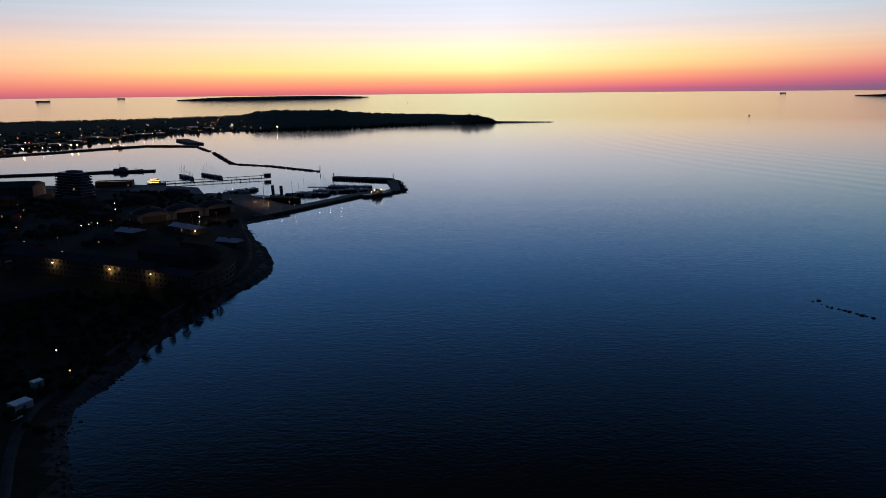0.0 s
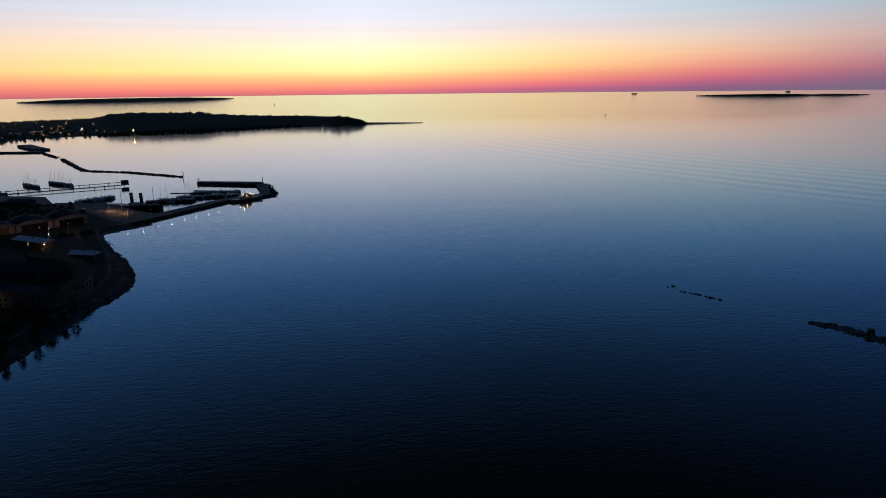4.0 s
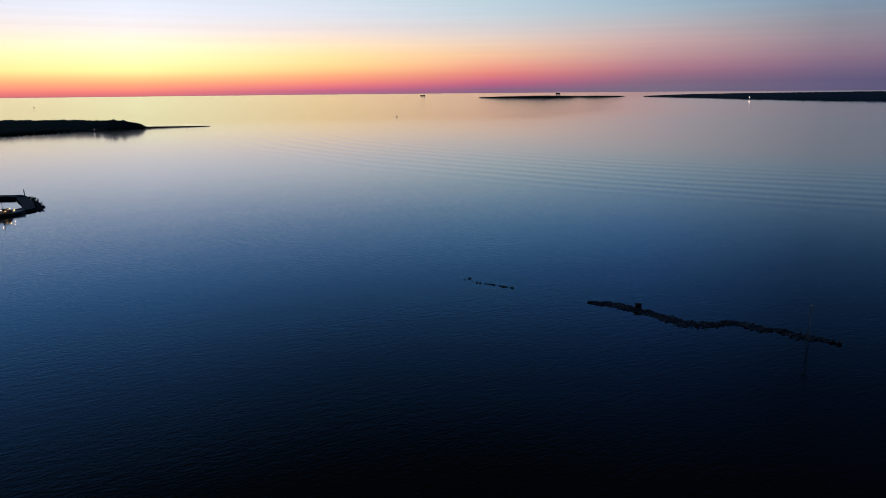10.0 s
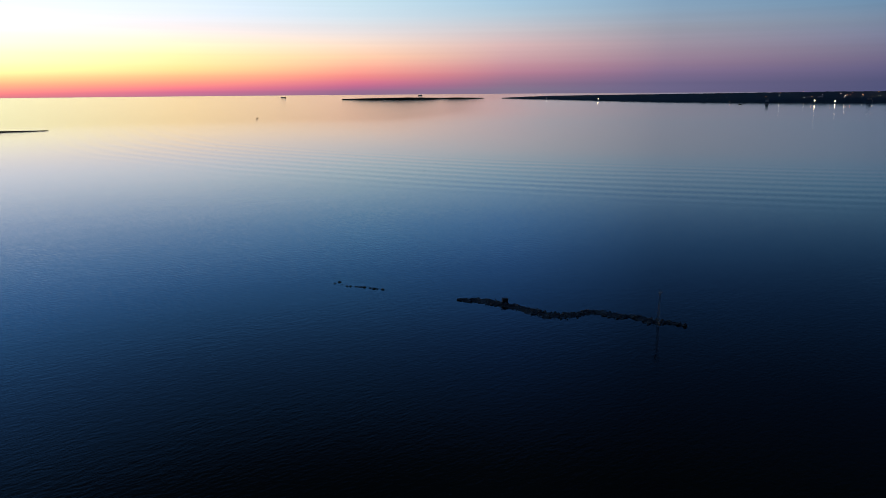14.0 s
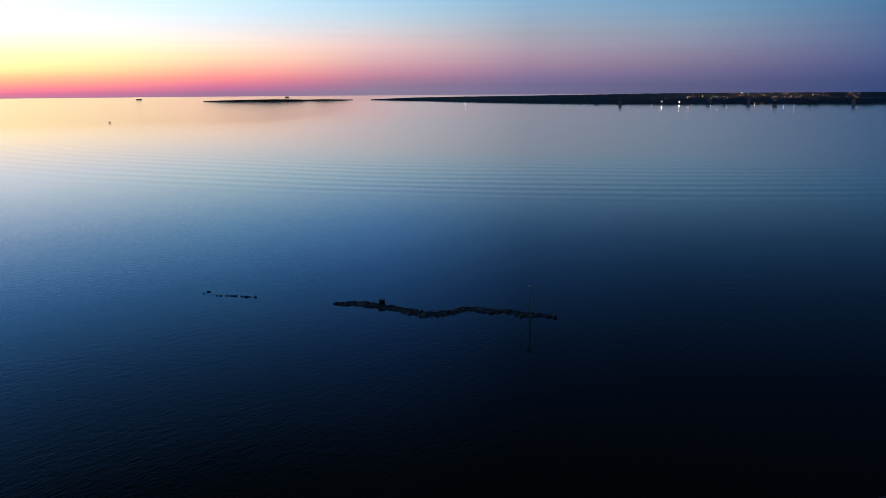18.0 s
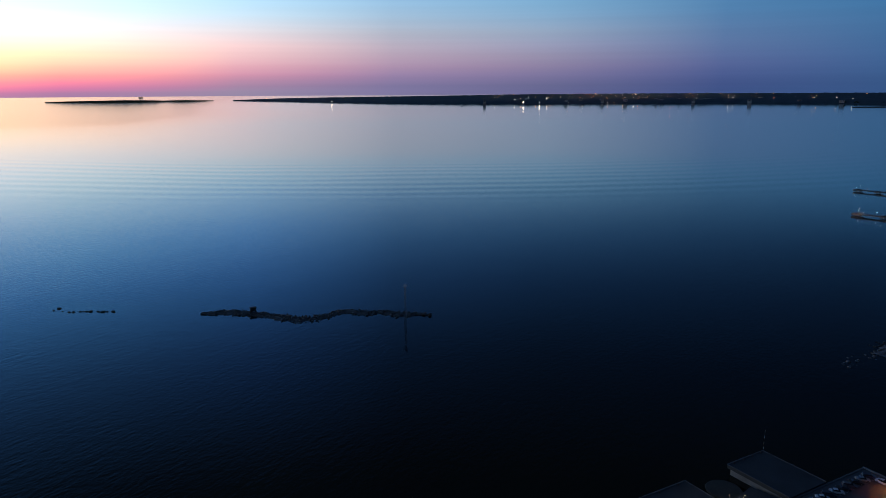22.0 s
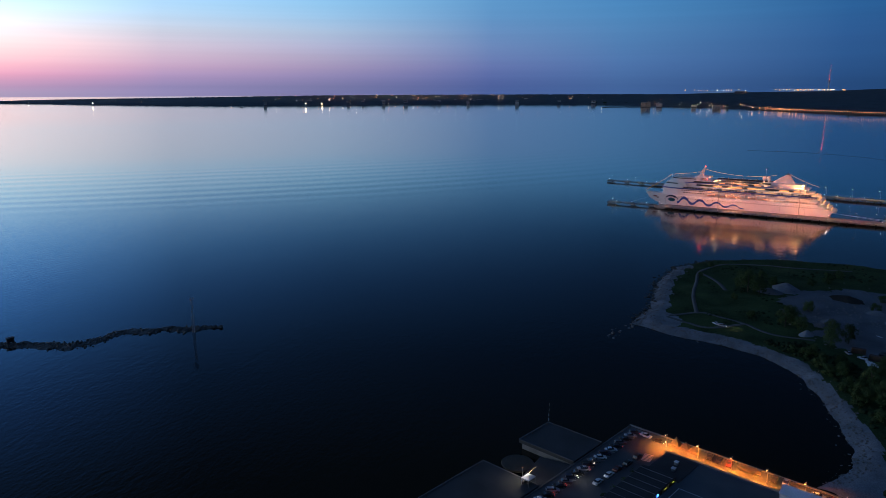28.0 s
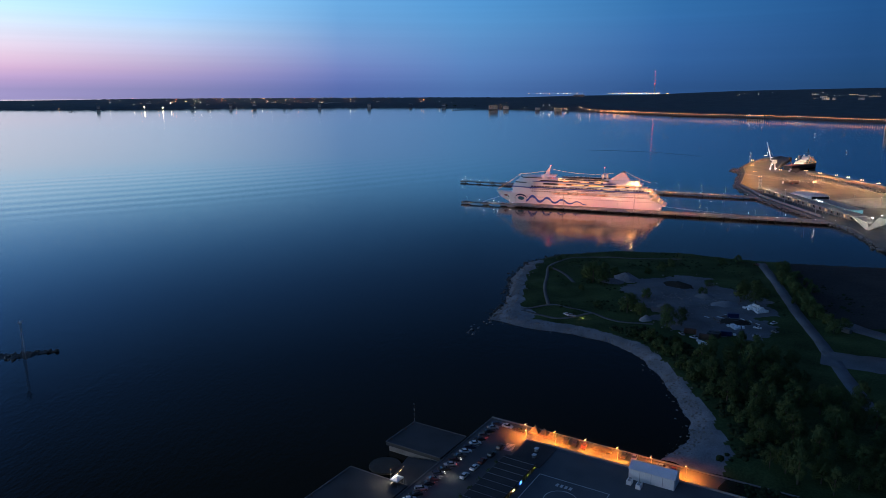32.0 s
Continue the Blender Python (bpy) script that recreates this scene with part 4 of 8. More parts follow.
def terrace(name, a0, a1, b0, b1, top, label):
    """A concrete landing stage: thick slab with a lip, on a recessed wall."""
    t = thing(name, label, "landing stage")
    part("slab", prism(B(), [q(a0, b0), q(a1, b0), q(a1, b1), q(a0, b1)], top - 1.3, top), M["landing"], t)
    part("wall", prism(B(), [q(a0 + 0.8, b0 + 0.8), q(a1 - 0.8, b0 + 0.8), q(a1 - 0.8, b1), q(a0 + 0.8, b1)], -2, top - 1.3), M["concrete"], t)
    for (p0, p1) in (((a0, b0), (a1, b0)), ((a0, b0), (a0, b1)), ((a1, b0), (a1, b1))):
        x, y = q(*p0), q(*p1)
        ang = math.degrees(math.atan2(y[1] - x[1], y[0] - x[0]))
        l = math.dist(x, y)
        part("edge_beam", box(B(), (x[0] + y[0]) / 2, (x[1] + y[1]) / 2, top + 0.08, l, 0.5, 0.18, ang, 0.04), M["dark_concrete"], t)
    for k in range(4):
        p = q(a0 + (a1 - a0) * (k + 0.5) / 4, b0 + 0.9)
        bm = rod(B(), (*p, top), (*p, top + 0.55), 0.18, 0.14, 10)
        rod(bm, (*p, top + 0.5), (*p, top + 0.62), 0.26, 0.26, 10)
        part("bollard", bm, M["rust"], t)
    return t


terrace("concrete_landing", 20, 38.5, -24, -0.7, 3.7, "square concrete landing stage with pale worn edges")
terrace("concrete_landing", 59, 92, -24, -0.7, 3.7, "broad concrete landing stage beside the car park")
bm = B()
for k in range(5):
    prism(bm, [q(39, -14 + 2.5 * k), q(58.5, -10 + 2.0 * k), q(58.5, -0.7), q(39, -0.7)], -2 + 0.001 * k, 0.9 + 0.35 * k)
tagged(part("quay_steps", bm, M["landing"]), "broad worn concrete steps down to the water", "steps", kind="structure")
t = thing("round_caisson", "round weedy stone caisson standing in the water", "caisson", at=pose(*q(48, -17.5), 0))
part("drum", rod(B(), (0, 0, -2), (0, 0, 0.5), 5.6, 5.4, 40), M["wet_rock"], t)
part("cap", rod(B(), (0, 0, 0.5), (0, 0, 0.8), 5.8, 5.6, 40), M["wet_rock"], t)
t = thing("striped_pole", "thin banded marker pole on the landing stage", "pole", at=pose(*q(20.8, -23.4), 3.7))
for k in range(8):
    part("band", rod(B(), (0, 0, k * 1.05), (0, 0, k * 1.05 + 1.05), 0.07, None, 8), M["canvas"] if k % 2 else M["rust"], t)


def lamp_at(x, y, z, watts, rgb, size=0.3, name="lamp_light"):
    d = bpy.data.lights.new(name, "POINT")
    d.energy, d.color, d.shadow_soft_size = 0.8 * watts, rgb, size
    ob = new(name, d)
    ob.location = (x, y, z)
    return ob


def street_lamp(at, height, reach, glow, label, group, watts=0, rgb=(1, 0.42, 0.08), heads=1, beam=126):
    t = thing("street_lamp", label, "street lamp", group, at=at)
    part("pole", rod(B(), (0, 0, 0), (0, 0, height), 0.11, 0.07, 8), M["steel"], t)
    part("foot", rod(B(), (0, 0, 0), (0, 0, 0.5), 0.2, 0.16, 8), M["steel"], t)
    for k in range(heads):
        s = 1 if k == 0 else -1
        part("arm", rod(B(), (0, 0, height - 0.1), (s * reach, 0, height + 0.15), 0.05, 0.04, 6), M["steel"], t)
        h = part("lamp_head", box(B(), s * (reach + 0.25), 0, height + 0.2, 0.9, 0.34, 0.2, 0, 0.06), M["steel"], t)
        glass = box(B(), s * (reach + 0.25), 0, height + 0.06, 0.75, 0.28, 0.08) if beam else ball(B(), (s * (reach + 0.25), 0, height + 0.15), 0.5, 2)
        part("lens", glass, glow, h, "glowing lamp glass")
        if watts and (beam or k == 0):
            p = at @ Vector((s * (reach + 0.25), 0, height - (0.2 if beam else 0.9)))
            d = bpy.data.lights.new("street_light", "SPOT" if beam else "POINT")
            d.energy, d.color, d.shadow_soft_size = 0.8 * watts, rgb, 0.2
            if beam:
                d.spot_size, d.spot_blend = radians(beam), 0.9
            new("street_light", d).location = p
    return t


for k in range(6):
    street_lamp(qpose(6, 17.3 + 11.6 * k), 5.0, 1.2, M["sodium"], "grey street lamp with an orange sodium head", "lamps along the quay street", 5600, (1.0, 0.27, 0.03), 1, 152)


# ---- cars ----
def car_paint(name, rgb):
    m = surface(name, tuple(0.9 * c for c in rgb), rgb, 0.28, 1.0, 6.0, 0.0)
    m.node_tree.nodes["Principled BSDF"].inputs["Coat Weight"].default_value = 0.6
    return m


PAINTS = {"white": car_paint("white_car_paint", (0.72, 0.73, 0.74)), "silver": car_paint("silver_car_paint", (0.36, 0.37, 0.39)), "black": car_paint("black_car_paint", (0.015, 0.015, 0.017)),
          "dark blue": car_paint("dark_blue_car_paint", (0.02, 0.03, 0.07)), "dark red": car_paint("dark_red_car_paint", (0.12, 0.012, 0.012)), "grey": car_paint("grey_car_paint", (0.11, 0.115, 0.12))}


def car_shell(paint, estate):
    """Body with sills, bonnet and boot; x forward."""
    side = [(-2.15, 0.32), (-2.22, 0.62), (-2.12, 0.92), (-1.3, 0.98), (0.95, 0.95), (1.75, 0.82), (2.18, 0.66), (2.2, 0.4), (2.05, 0.28), (-2.0, 0.26)]
    rings = []
    for y, k in ((-0.88, 0.93), (-0.84, 1.0), (-0.5, 1.03), (0.5, 1.03), (0.84, 1.0), (0.88, 0.93)):
        rings.append([(x * (1 if abs(y) < 0.86 else 0.985), y, 0.6 + (z - 0.6) * k) for x, z in side])
    return loft(B(), rings)


def cabin(estate, inset=0.0):
    back = -2.0 if estate else -1.45
    low = [(back, 0.95), (1.05, 0.93)]
    high = [(back + (0.18 if estate else 0.55), 1.42), (0.25, 1.44)]
    rings = []
    for y, k in ((-0.78, 0), (-0.62, 1), (0.62, 1), (0.78, 0)):
        zz = 1 if k else 0
        rings.append([(low[0][0], y if not k else y * 1.2, low[0][1]), (low[1][0], y if not k else y * 1.2, low[1][1]),
                      (high[1][0], y * 0.93 if not k else y, high[1][1] - (0 if k else 0.06)), (high[0][0], y * 0.93 if not k else y, high[0][1] - (0 if k else 0.06))])
    return loft(B(), rings)


def car(colour, estate, lights=""):
    t = thing("car", colour + (" estate car" if estate else " saloon car") + (" with its lights on, on the quay" if lights else " on the asphalt car park"), "car", "cars on the quay")
    part("body", car_shell(colour, estate), PAINTS[colour], t, smooth=False)
    part("window_band", cabin(estate), M["glass"], t, "dark glass")
    back = -1.86 if estate else -0.95
    part("roof", box(B(), (back + 0.28) / 2, 0, 1.44, 0.3 - back, 1.22, 0.07, 0, 0.03), PAINTS[colour], t)
    for x in (-1.35, 1.38):
        for s in (-1, 1):
            w = part("wheel", rod(B(), (x, s * 0.70, 0.31), (x, s * 0.90, 0.31), 0.31, None, 14), M["rubber"], t)
            part("rim", rod(B(), (x, s * 0.895, 0.31), (x, s * 0.915, 0.31), 0.19, None, 10), M["steel"], w)
    for s in (-1, 1):
        part("headlight", box(B(), 2.1, s * 0.62, 0.64, 0.2, 0.36, 0.13, 0, 0.03), M["head"] if "h" in lights else M["steel"], t)
        part("tail_light", box(B(), -2.16, s * 0.68, 0.76, 0.12, 0.3, 0.16, 0, 0.03), M["tail"] if "t" in lights else M["red_hull"], t)
        part("mirror", box(B(), 0.75, s * 0.95, 0.98, 0.16, 0.2, 0.13, 0, 0.03), PAINTS[colour], t)
    part("bumper", box(B(), 2.16, 0, 0.42, 0.12, 1.6, 0.2, 0, 0.04), M["rubber"], t)
    return t


CARS = {}


def park(colour, estate, m, lights=""):
    key = (colour, estate, lights)
    if key not in CARS:
        CARS[key] = car(colour, estate, lights)
        CARS[key].matrix_basis = m
        return CARS[key]
    return copy_thing(CARS[key], m)


ROW = ["dark blue", "silver", "black", "grey", "black", "white", "dark blue", "white", "grey", "black", "silver", "black", "dark blue", "grey", "black", "silver", "black", "white"]
for k, c in enumerate(ROW):
    a = 4.5 + 3.55 * k
    lit = {10: "t", 9: "h", 14: "t", 12: "h", 16: "t", 4: "t"}.get(k, "")
    park(c, k % 3 == 0, qpose(a, 4.0 + 0.3 * random.uniform(-1, 1), DECK + 0.01, 134 + random.uniform(-3, 3) + (180 if lit == "t" else 0)), lit)
for a, b, c, turn in [(20, 13.5, "black", 180), (26.5, 13.2, "black", 182), (32, 12.6, "dark red", 179), (37.4, 12.4, "white", 180), (43.8, 12.0, "white", 181)]:
    park(c, c == "black", qpose(a, b, DECK + 0.01, turn))
for a, b, c, turn, lit in [(4.2, 8.5, "white", 88, "t"), (4.8, 13.8, "black", 90, "h"), (3.4, 32, "black", 10, ""), (3.6, 35.6, "black", 4, ""), (3.2, 53.5, "black", 3, ""), (2.9, 57, "silver", 6, ""),
                           (4.0, 67, "silver", 92, ""), (4.4, 70.8, "dark red", 5, ""), (3.5, 39, "dark red", 8, "")]:
    park(c, False, qpose(a, b, DECK + 0.01, turn), lit)


# white parking lines, a row of parasol-like white markers and covered boats
def lines():
    bm = B()
    for k in range(18):
        p = q(2.8 + 3.55 * k, 4.0)
        box(bm, p[0], p[1], DECK + 0.012, 5.2, 0.12, 0.02, U_TURN + 134)
    for k in range(6):
        p = q(15.5 + 0.9 * k, 15.5 + 0.2 * k)
        box(bm, p[0], p[1], DECK + 0.012, 0.5, 3.2, 0.02, U_TURN + 12)
    tagged(part("parking_lines", bm, M["line"]), "worn white parking lines on asphalt", "road marking", kind="structure")


lines()


def covered_boat(a, b, long, tall, label):
    t = thing("covered_boat", label, "boat", "covered boats on the quay", at=qpose(a, b, DECK, 90))
    rings = []
    for x, w, h in ((-0.5, 0.75, 0.45), (-0.3, 1.0, 0.75), (0.0, 1.0, 1.0), (0.3, 0.8, 0.8), (0.5, 0.08, 0.35)):
        rings.append([(x * long, -1.5 * w, 0.7), (x * long, -1.3 * w, 1.2 + 0.3 * tall * h), (x * long, 0, 1.0 + tall * h * (1.0 if x != -0.3 else 0.7)), (x * long, 1.3 * w, 1.2 + 0.3 * tall * h), (x * long, 1.5 * w, 0.7)])
    part("cover", loft(B(), rings), M["tarp"], t)
    part("hull", loft(B(), [[(x * long, -1.35 * w, 0.75), (x * long, 0, 0.15), (x * long, 1.35 * w, 0.75)] for x, w in ((-0.5, 0.7), (-0.2, 1), (0.2, 0.85), (0.49, 0.1))]), M["white"], t)
    for x in (-0.3, 0.25):
        part("trestle", box(B(), x * long, 0, 0.35, 0.3, 2.6, 0.7), M["wood"], t)



def tent_row(a, b):
    """Three peaked covers in a row behind a low board, smaller towards one end."""
    t = thing("peaked_cover_row", "row of three peaked brownish covers behind a low board", "covers", at=qpose(a, b, DECK, 90))
    for x, w, h in ((-3.6, 3.4, 3.2), (0.0, 3.2, 2.7), (3.3, 3.0, 2.2)):
        part("peaked_cover", loft(B(), [[(x + k * sx * w / 2, k * sy * 1.5, z) for sx, sy in ((-1, -1), (1, -1), (1, 1), (-1, 1))] for k, z in ((1.0, 0.02), (0.94, 0.7), (0.5, 0.55 * h), (0.16, 0.86 * h), (0.03, h))]), M["tarp"], t)
    part("board", box(B(), 0, -1.9, 0.4, 11.4, 0.15, 0.8, 0, 0.03), M["wood"], t)
    for x in (-5.4, -1.8, 1.8, 5.4):
        part("board_post", box(B(), x, -1.75, 0.45, 0.14, 0.14, 0.9), M["wood"], t)


tent_row(2.4, 22.8)
covered_boat(3.4, 45.5, 7.5, 1.2, "long low boat under a brownish tarpaulin")


# ---- the low flat-roofed buildings behind the car park ----
slab("terminal_roof", [(14, 21), (30, 21), (30, 32), (90, 32), (90, 100), (14, 100)], DECK + 0.004, 5.6, M["deck_roof"], "low flat grey roof of a quay building", "roof")
slab("black_roof", [(14.3, 21.3), (30, 21.3), (30, 33), (14.3, 33)], 5.604, 5.8, M["felt"], "black felt roof beside the grey deck", "roof")
slab("roof_parapet", [(13.7, 20.7), (14, 20.7), (14, 100), (13.7, 100)], DECK + 0.004, 6.2, M["concrete"], "low concrete parapet along the street", "parapet")


def roof_marks():
    bm = B()
    for a0, b0, a1, b1 in ((33, 34.5, 33, 58), (33, 34.5, 80, 34.5), (33, 58, 80, 58)):
        p, r = q(a0, b0), q(a1, b1)
        box(bm, (p[0] + r[0]) / 2, (p[1] + r[1]) / 2, 5.615, math.dist(p, r), 0.28, 0.02, math.degrees(math.atan2(r[1] - p[1], r[0] - p[0])))
    for k in range(40):
        a = 2 * math.pi * k / 40
        c = q(44 + 5.2 * math.cos(a), 46.2 + 5.2 * math.sin(a))
        box(bm, c[0], c[1], 5.613, 0.86, 0.28, 0.02, U_TURN + math.degrees(a) + 90)
    for k in range(4):
        c = q(36.4, 42 + 1.5 * k)
        box(bm, c[0], c[1], 5.611, 1.7, 0.9, 0.02, U_TURN)
    tagged(part("roof_markings", bm, M["line"]), "faded white landing marks painted on the flat roof", "roof marking", kind="structure")


roof_marks()


def pavilion():
    t = thing("striped_pavilion", "long black-roofed pavilion with pale ribs and coloured lights", "pavilion", at=qpose(45, 25.8, DECK))
    part("roof", box(B(), 0, 0, 3.6, 32, 11.5, 0.35, 0, 0.08), M["felt"], t)
    for k in range(8):
        part("rib", box(B(), -14 + 4 * k, 0, 3.86, 0.12, 11.3, 0.12, 0, 0.03), M["tin"], t)
    part("wall", box(B(), 0, 0, 1.7, 30.4, 9.6, 3.4), M["dark_concrete"], t)
    for k in range(9):
        part("post", box(B(), -15.5 + 3.87 * k, 5.4, 1.75, 0.2, 0.2, 3.4), M["steel"], t)
    for k, mat in enumerate(("yellow_neon", "yellow_neon", "blue_neon", "warm", "yellow_neon")):
        part("light_strip", box(B(), -14.6 + 5.4 * k, 5.62, 2.6, 1.3 if k != 2 else 1.1, 0.1, 0.22 if k != 2 else 0.8), M[mat], t)
    for k in range(5):
        part("window", box(B(), -12 + 6 * k, -4.82, 1.8, 4.2, 0.1, 2.2), M["glass"], t)


pavilion()
p = q(40, 32.6)
lamp_at(p[0], p[1], 5.2, 110, (0.75, 0.9, 0.22), 0.2)


def marquee():
    t = thing("white_marquee", "white gabled storage tent on the flat roof", "tent", at=qpose(17.4, 67.5, 5.604, 90))
    l, w, h, top = 14.5, 6.4, 3.6, 5.2
    part("side_wall", box(B(), 0, -w / 2, h / 2, l, 0.12, h), M["canvas"], t)
    part("side_wall", box(B(), 0, w / 2, h / 2, l, 0.12, h), M["canvas"], t)
    for s in (-1, 1):
        bm = profile(B(), [(-w / 2, 0), (w / 2, 0), (w / 2, h), (0, top), (-w / 2, h)], -0.06, 0.06)
        bmesh.ops.transform(bm, matrix=pose(s * l / 2, 0, 0, 0, 0, 90), verts=bm.verts)
        part("gable", bm, M["canvas"], t)
        bm = B()
        loft(bm, [[(-l / 2 - 0.2, s * (w / 2 + 0.2), h - 0.05), (-l / 2 - 0.2, 0, top + 0.06), (-l / 2 - 0.2, 0, top + 0.14), (-l / 2 - 0.2, s * (w / 2 + 0.2), h + 0.05)],
                  [(l / 2 + 0.2, s * (w / 2 + 0.2), h - 0.05), (l / 2 + 0.2, 0, top + 0.06), (l / 2 + 0.2, 0, top + 0.14), (l / 2 + 0.2, s * (w / 2 + 0.2), h + 0.05)]])
        part("roof_sheet", bm, M["pale_tin"], t)
    for k in range(5):
        part("frame_rib", box(B(), -l / 2 + l * k / 4, -w / 2 - 0.09, h / 2, 0.14, 0.1, h), M["steel"], t)


marquee()
for a, b in ((23.5, 61.5), (24.5, 64.8)):
    t = thing("cooling_unit", "pale boxy cooling unit on the flat roof", "cooling unit", "cooling units on the roof", at=qpose(a, b, 5.604))
    part("casing", box(B(), 0, 0, 0.8, 2.6, 1.6, 1.4, 0, 0.06), M["canvas"], t)
    for k in (-0.65, 0.65):
        part("fan", rod(B(), (k, 0, 1.5), (k, 0, 1.62), 0.5, None, 16), M["steel"], t)
    part("skid", box(B(), 0, 0, 0.06, 2.7, 1.7, 0.12), M["steel"], t)
for a, b in ((20, 27.5), (24.5, 28.6)):
    t = thing("roof_vent", "small grey vent box on the black roof", "vent", "vents on the black roof", at=qpose(a, b, 5.8))
    part("box", box(B(), 0, 0, 0.5, 1.3, 1.1, 1.0, 0, 0.04), M["tin"], t)
    part("hood", box(B(), 0, 0, 1.08, 1.6, 1.4, 0.14, 0, 0.04), M["pale_tin"], t)
for k in range(5):
    t = thing("shrub_tub", "round shrub in a dark tub by the pavilion", "shrub", "shrubs by the pavilion", at=qpose(31 + 6.2 * k, 17.6, DECK))
    bm = B()
    for _ in range(26):
        ball(bm, (random.gauss(0, 0.4), random.gauss(0, 0.4), 1.0 + random.gauss(0, 0.28)), random.uniform(0.12, 0.24), 1)
    part("foliage", bm, M["leaf"], t)
    part("tub", rod(B(), (0, 0, 0), (0, 0, 0.7), 0.45, 0.55, 14), M["dark_concrete"], t)
t = thing("lit_booth", "small white canopy booth with a string of yellow bulbs", "booth", at=pose(206.2, 22.9, 3.7, 0, 0, U_TURN))
part("canopy", loft(B(), [[(sx * w, sy * 0.8 * w, z) for sx, sy in ((-1, -1), (1, -1), (1, 1), (-1, 1))] for w, z in ((1.9, 2.2), (1.85, 2.45), (0.1, 3.1))]), M["canvas"], t)
for x in (-1.8, 1.8):
    for y in (-1.4, 1.4):
        part("post", rod(B(), (x, y, 0), (x, y, 2.3), 0.05, None, 6), M["steel"], t)
part("counter", box(B(), 0, -1.1, 0.5, 3.2, 0.5, 1.0, 0, 0.04), M["wood"], t)
for k in range(8):
    part("bulb", ball(B(), (-1.9 - 0.8 * k, -1.5 - 0.12 * k, 2.3 - 0.25 * math.sin(math.pi * k / 7)), 0.07, 1), M["warm"], t)
p = (206.2, 23.4)
t = thing("floodlight", "small white floodlight beside the canopy booth", "lamp", at=pose(p[0] + 1.8, p[1] + 1.6, 3.7))
part("pole", rod(B(), (0, 0, 0), (0, 0, 4.4), 0.07, 0.05, 6), M["steel"], t)
part("lamp_head", box(B(), 0, 0, 4.5, 0.4, 0.24, 0.12), M["lit_deck"], t)
lamp_at(p[0] + 1.6, p[1] + 1.4, 7.6, 330, (1.0, 0.92, 0.75), 0.2)
p = q(46.5, 8.6)
lamp_at(p[0], p[1], DECK + 1.2, 34, (1.0, 0.95, 0.85), 0.15, "headlight_beam")


# ---- the cruise ship at the pier ----
SHIP = pose(779, -226, 0, 0, 0, 70.4)


def half(x):
    """Half breadth of the hull at deck level, by the distance from the stern."""
    if x < 12:
        return 11.5 + 2.5 * (x / 12) ** 0.6
    if x < 140:
        return 14.0
    return 14.0 * max(0.0, 1 - ((x - 140) / 60) ** 2.3)


def waterline(x):
    return half(x) * (0.82 if x < 5 else 1.0) if x < 130 else 14.0 * max(0.0, 1 - ((min(x, 191) - 130) / 61) ** 1.9)


def hull_side(x, z):
    """Half breadth of the hull at any height."""
    return waterline(x) + (half(x) - waterline(x)) * float(np.interp(z, (-1, 3, 7, 13), (0, 0.25, 0.6, 1)))


def ship_hull():
    rings = []
    for x in [7, 8.5, 10.5, 14, 20, 25, 45, 70, 100, 125, 140, 152, 162, 172, 180, 187, 193, 197, 200]:
        w = half(x)
        wl = waterline(x)
        top = 13.0 + (0 if x < 150 else 1.5 * ((x - 150) / 50) ** 2) - 9.0 * max(0.0, 1 - x / 22)
        low = -1.0 if x < 192 else -1.0 + (x - 192) * 0.7
        row = []
        for z, k in ((low, 0.0), (3.0, 0.25), (7.0, 0.6), (top, 1.0)):
            z = max(z, low)
            row.append((x + (4.5 * k - (1 - k) * 9.0) * max(0.0, (x - 165) / 35) ** 2 + (1 - k) * 8.0 * max(0.0, 1 - (x - 7) / 8), wl + (w - wl) * k + 0.02, z))
        rings.append(row + [(x, -y, z) for x, y, z in reversed(row)])
    return loft(B(), rings)


def tier(x0, x1, z0, z1, inset=0.0, nose=10.0, slope=2.0, wide=None):
    """One deck of the superstructure, with a rounded front."""
    pts = [(x0, (wide or half(max(x0, 12))) - inset - 1.0), (x0 + 2, (wide or half(max(x0, 12))) - inset)]
    n = 14
    for k in range(n + 1):
        x = x1 - nose + nose * math.sin(math.pi / 2 * k / n)
        w = ((wide or 14.0) - inset) * math.cos(math.pi / 2 * k / n) ** 0.6
        pts.append((x, min(w, max(half(x) - 0.3, 0.0)) if x > 150 else w))
    ring = lambda z, back: [(x - back * (x > x1 - nose), y, z) for x, y in pts] + [(x - back * (x > x1 - nose), -y, z) for x, y in reversed(pts[:-1])]
    return loft(B(), [ring(z0, 0), ring(z1, slope)])


def window_row(x0, x1, z, y, pitch, w, h, parent, lit, name="cabin_glazing", glow="lit_window"):
    """A row of cabin windows along both sides, lit and unlit ones in one mesh each."""
    dark, bright = B(), B()
    k, x = 0, x0
    while x < x1:
        for s in (-1, 1):
            yy = y(x) if callable(y) else y
            box(bright if random.random() < lit else dark, x, s * (yy + 0.03), z, w, 0.12, h)
        x += pitch
    for bm, m, lab in ((dark, M["glass"], "dark cabin windows"), (bright, M[glow], "lit cabin windows")):
        ob = part(name, bm, m, parent, lab)
        ob["kind"] = "stuff"


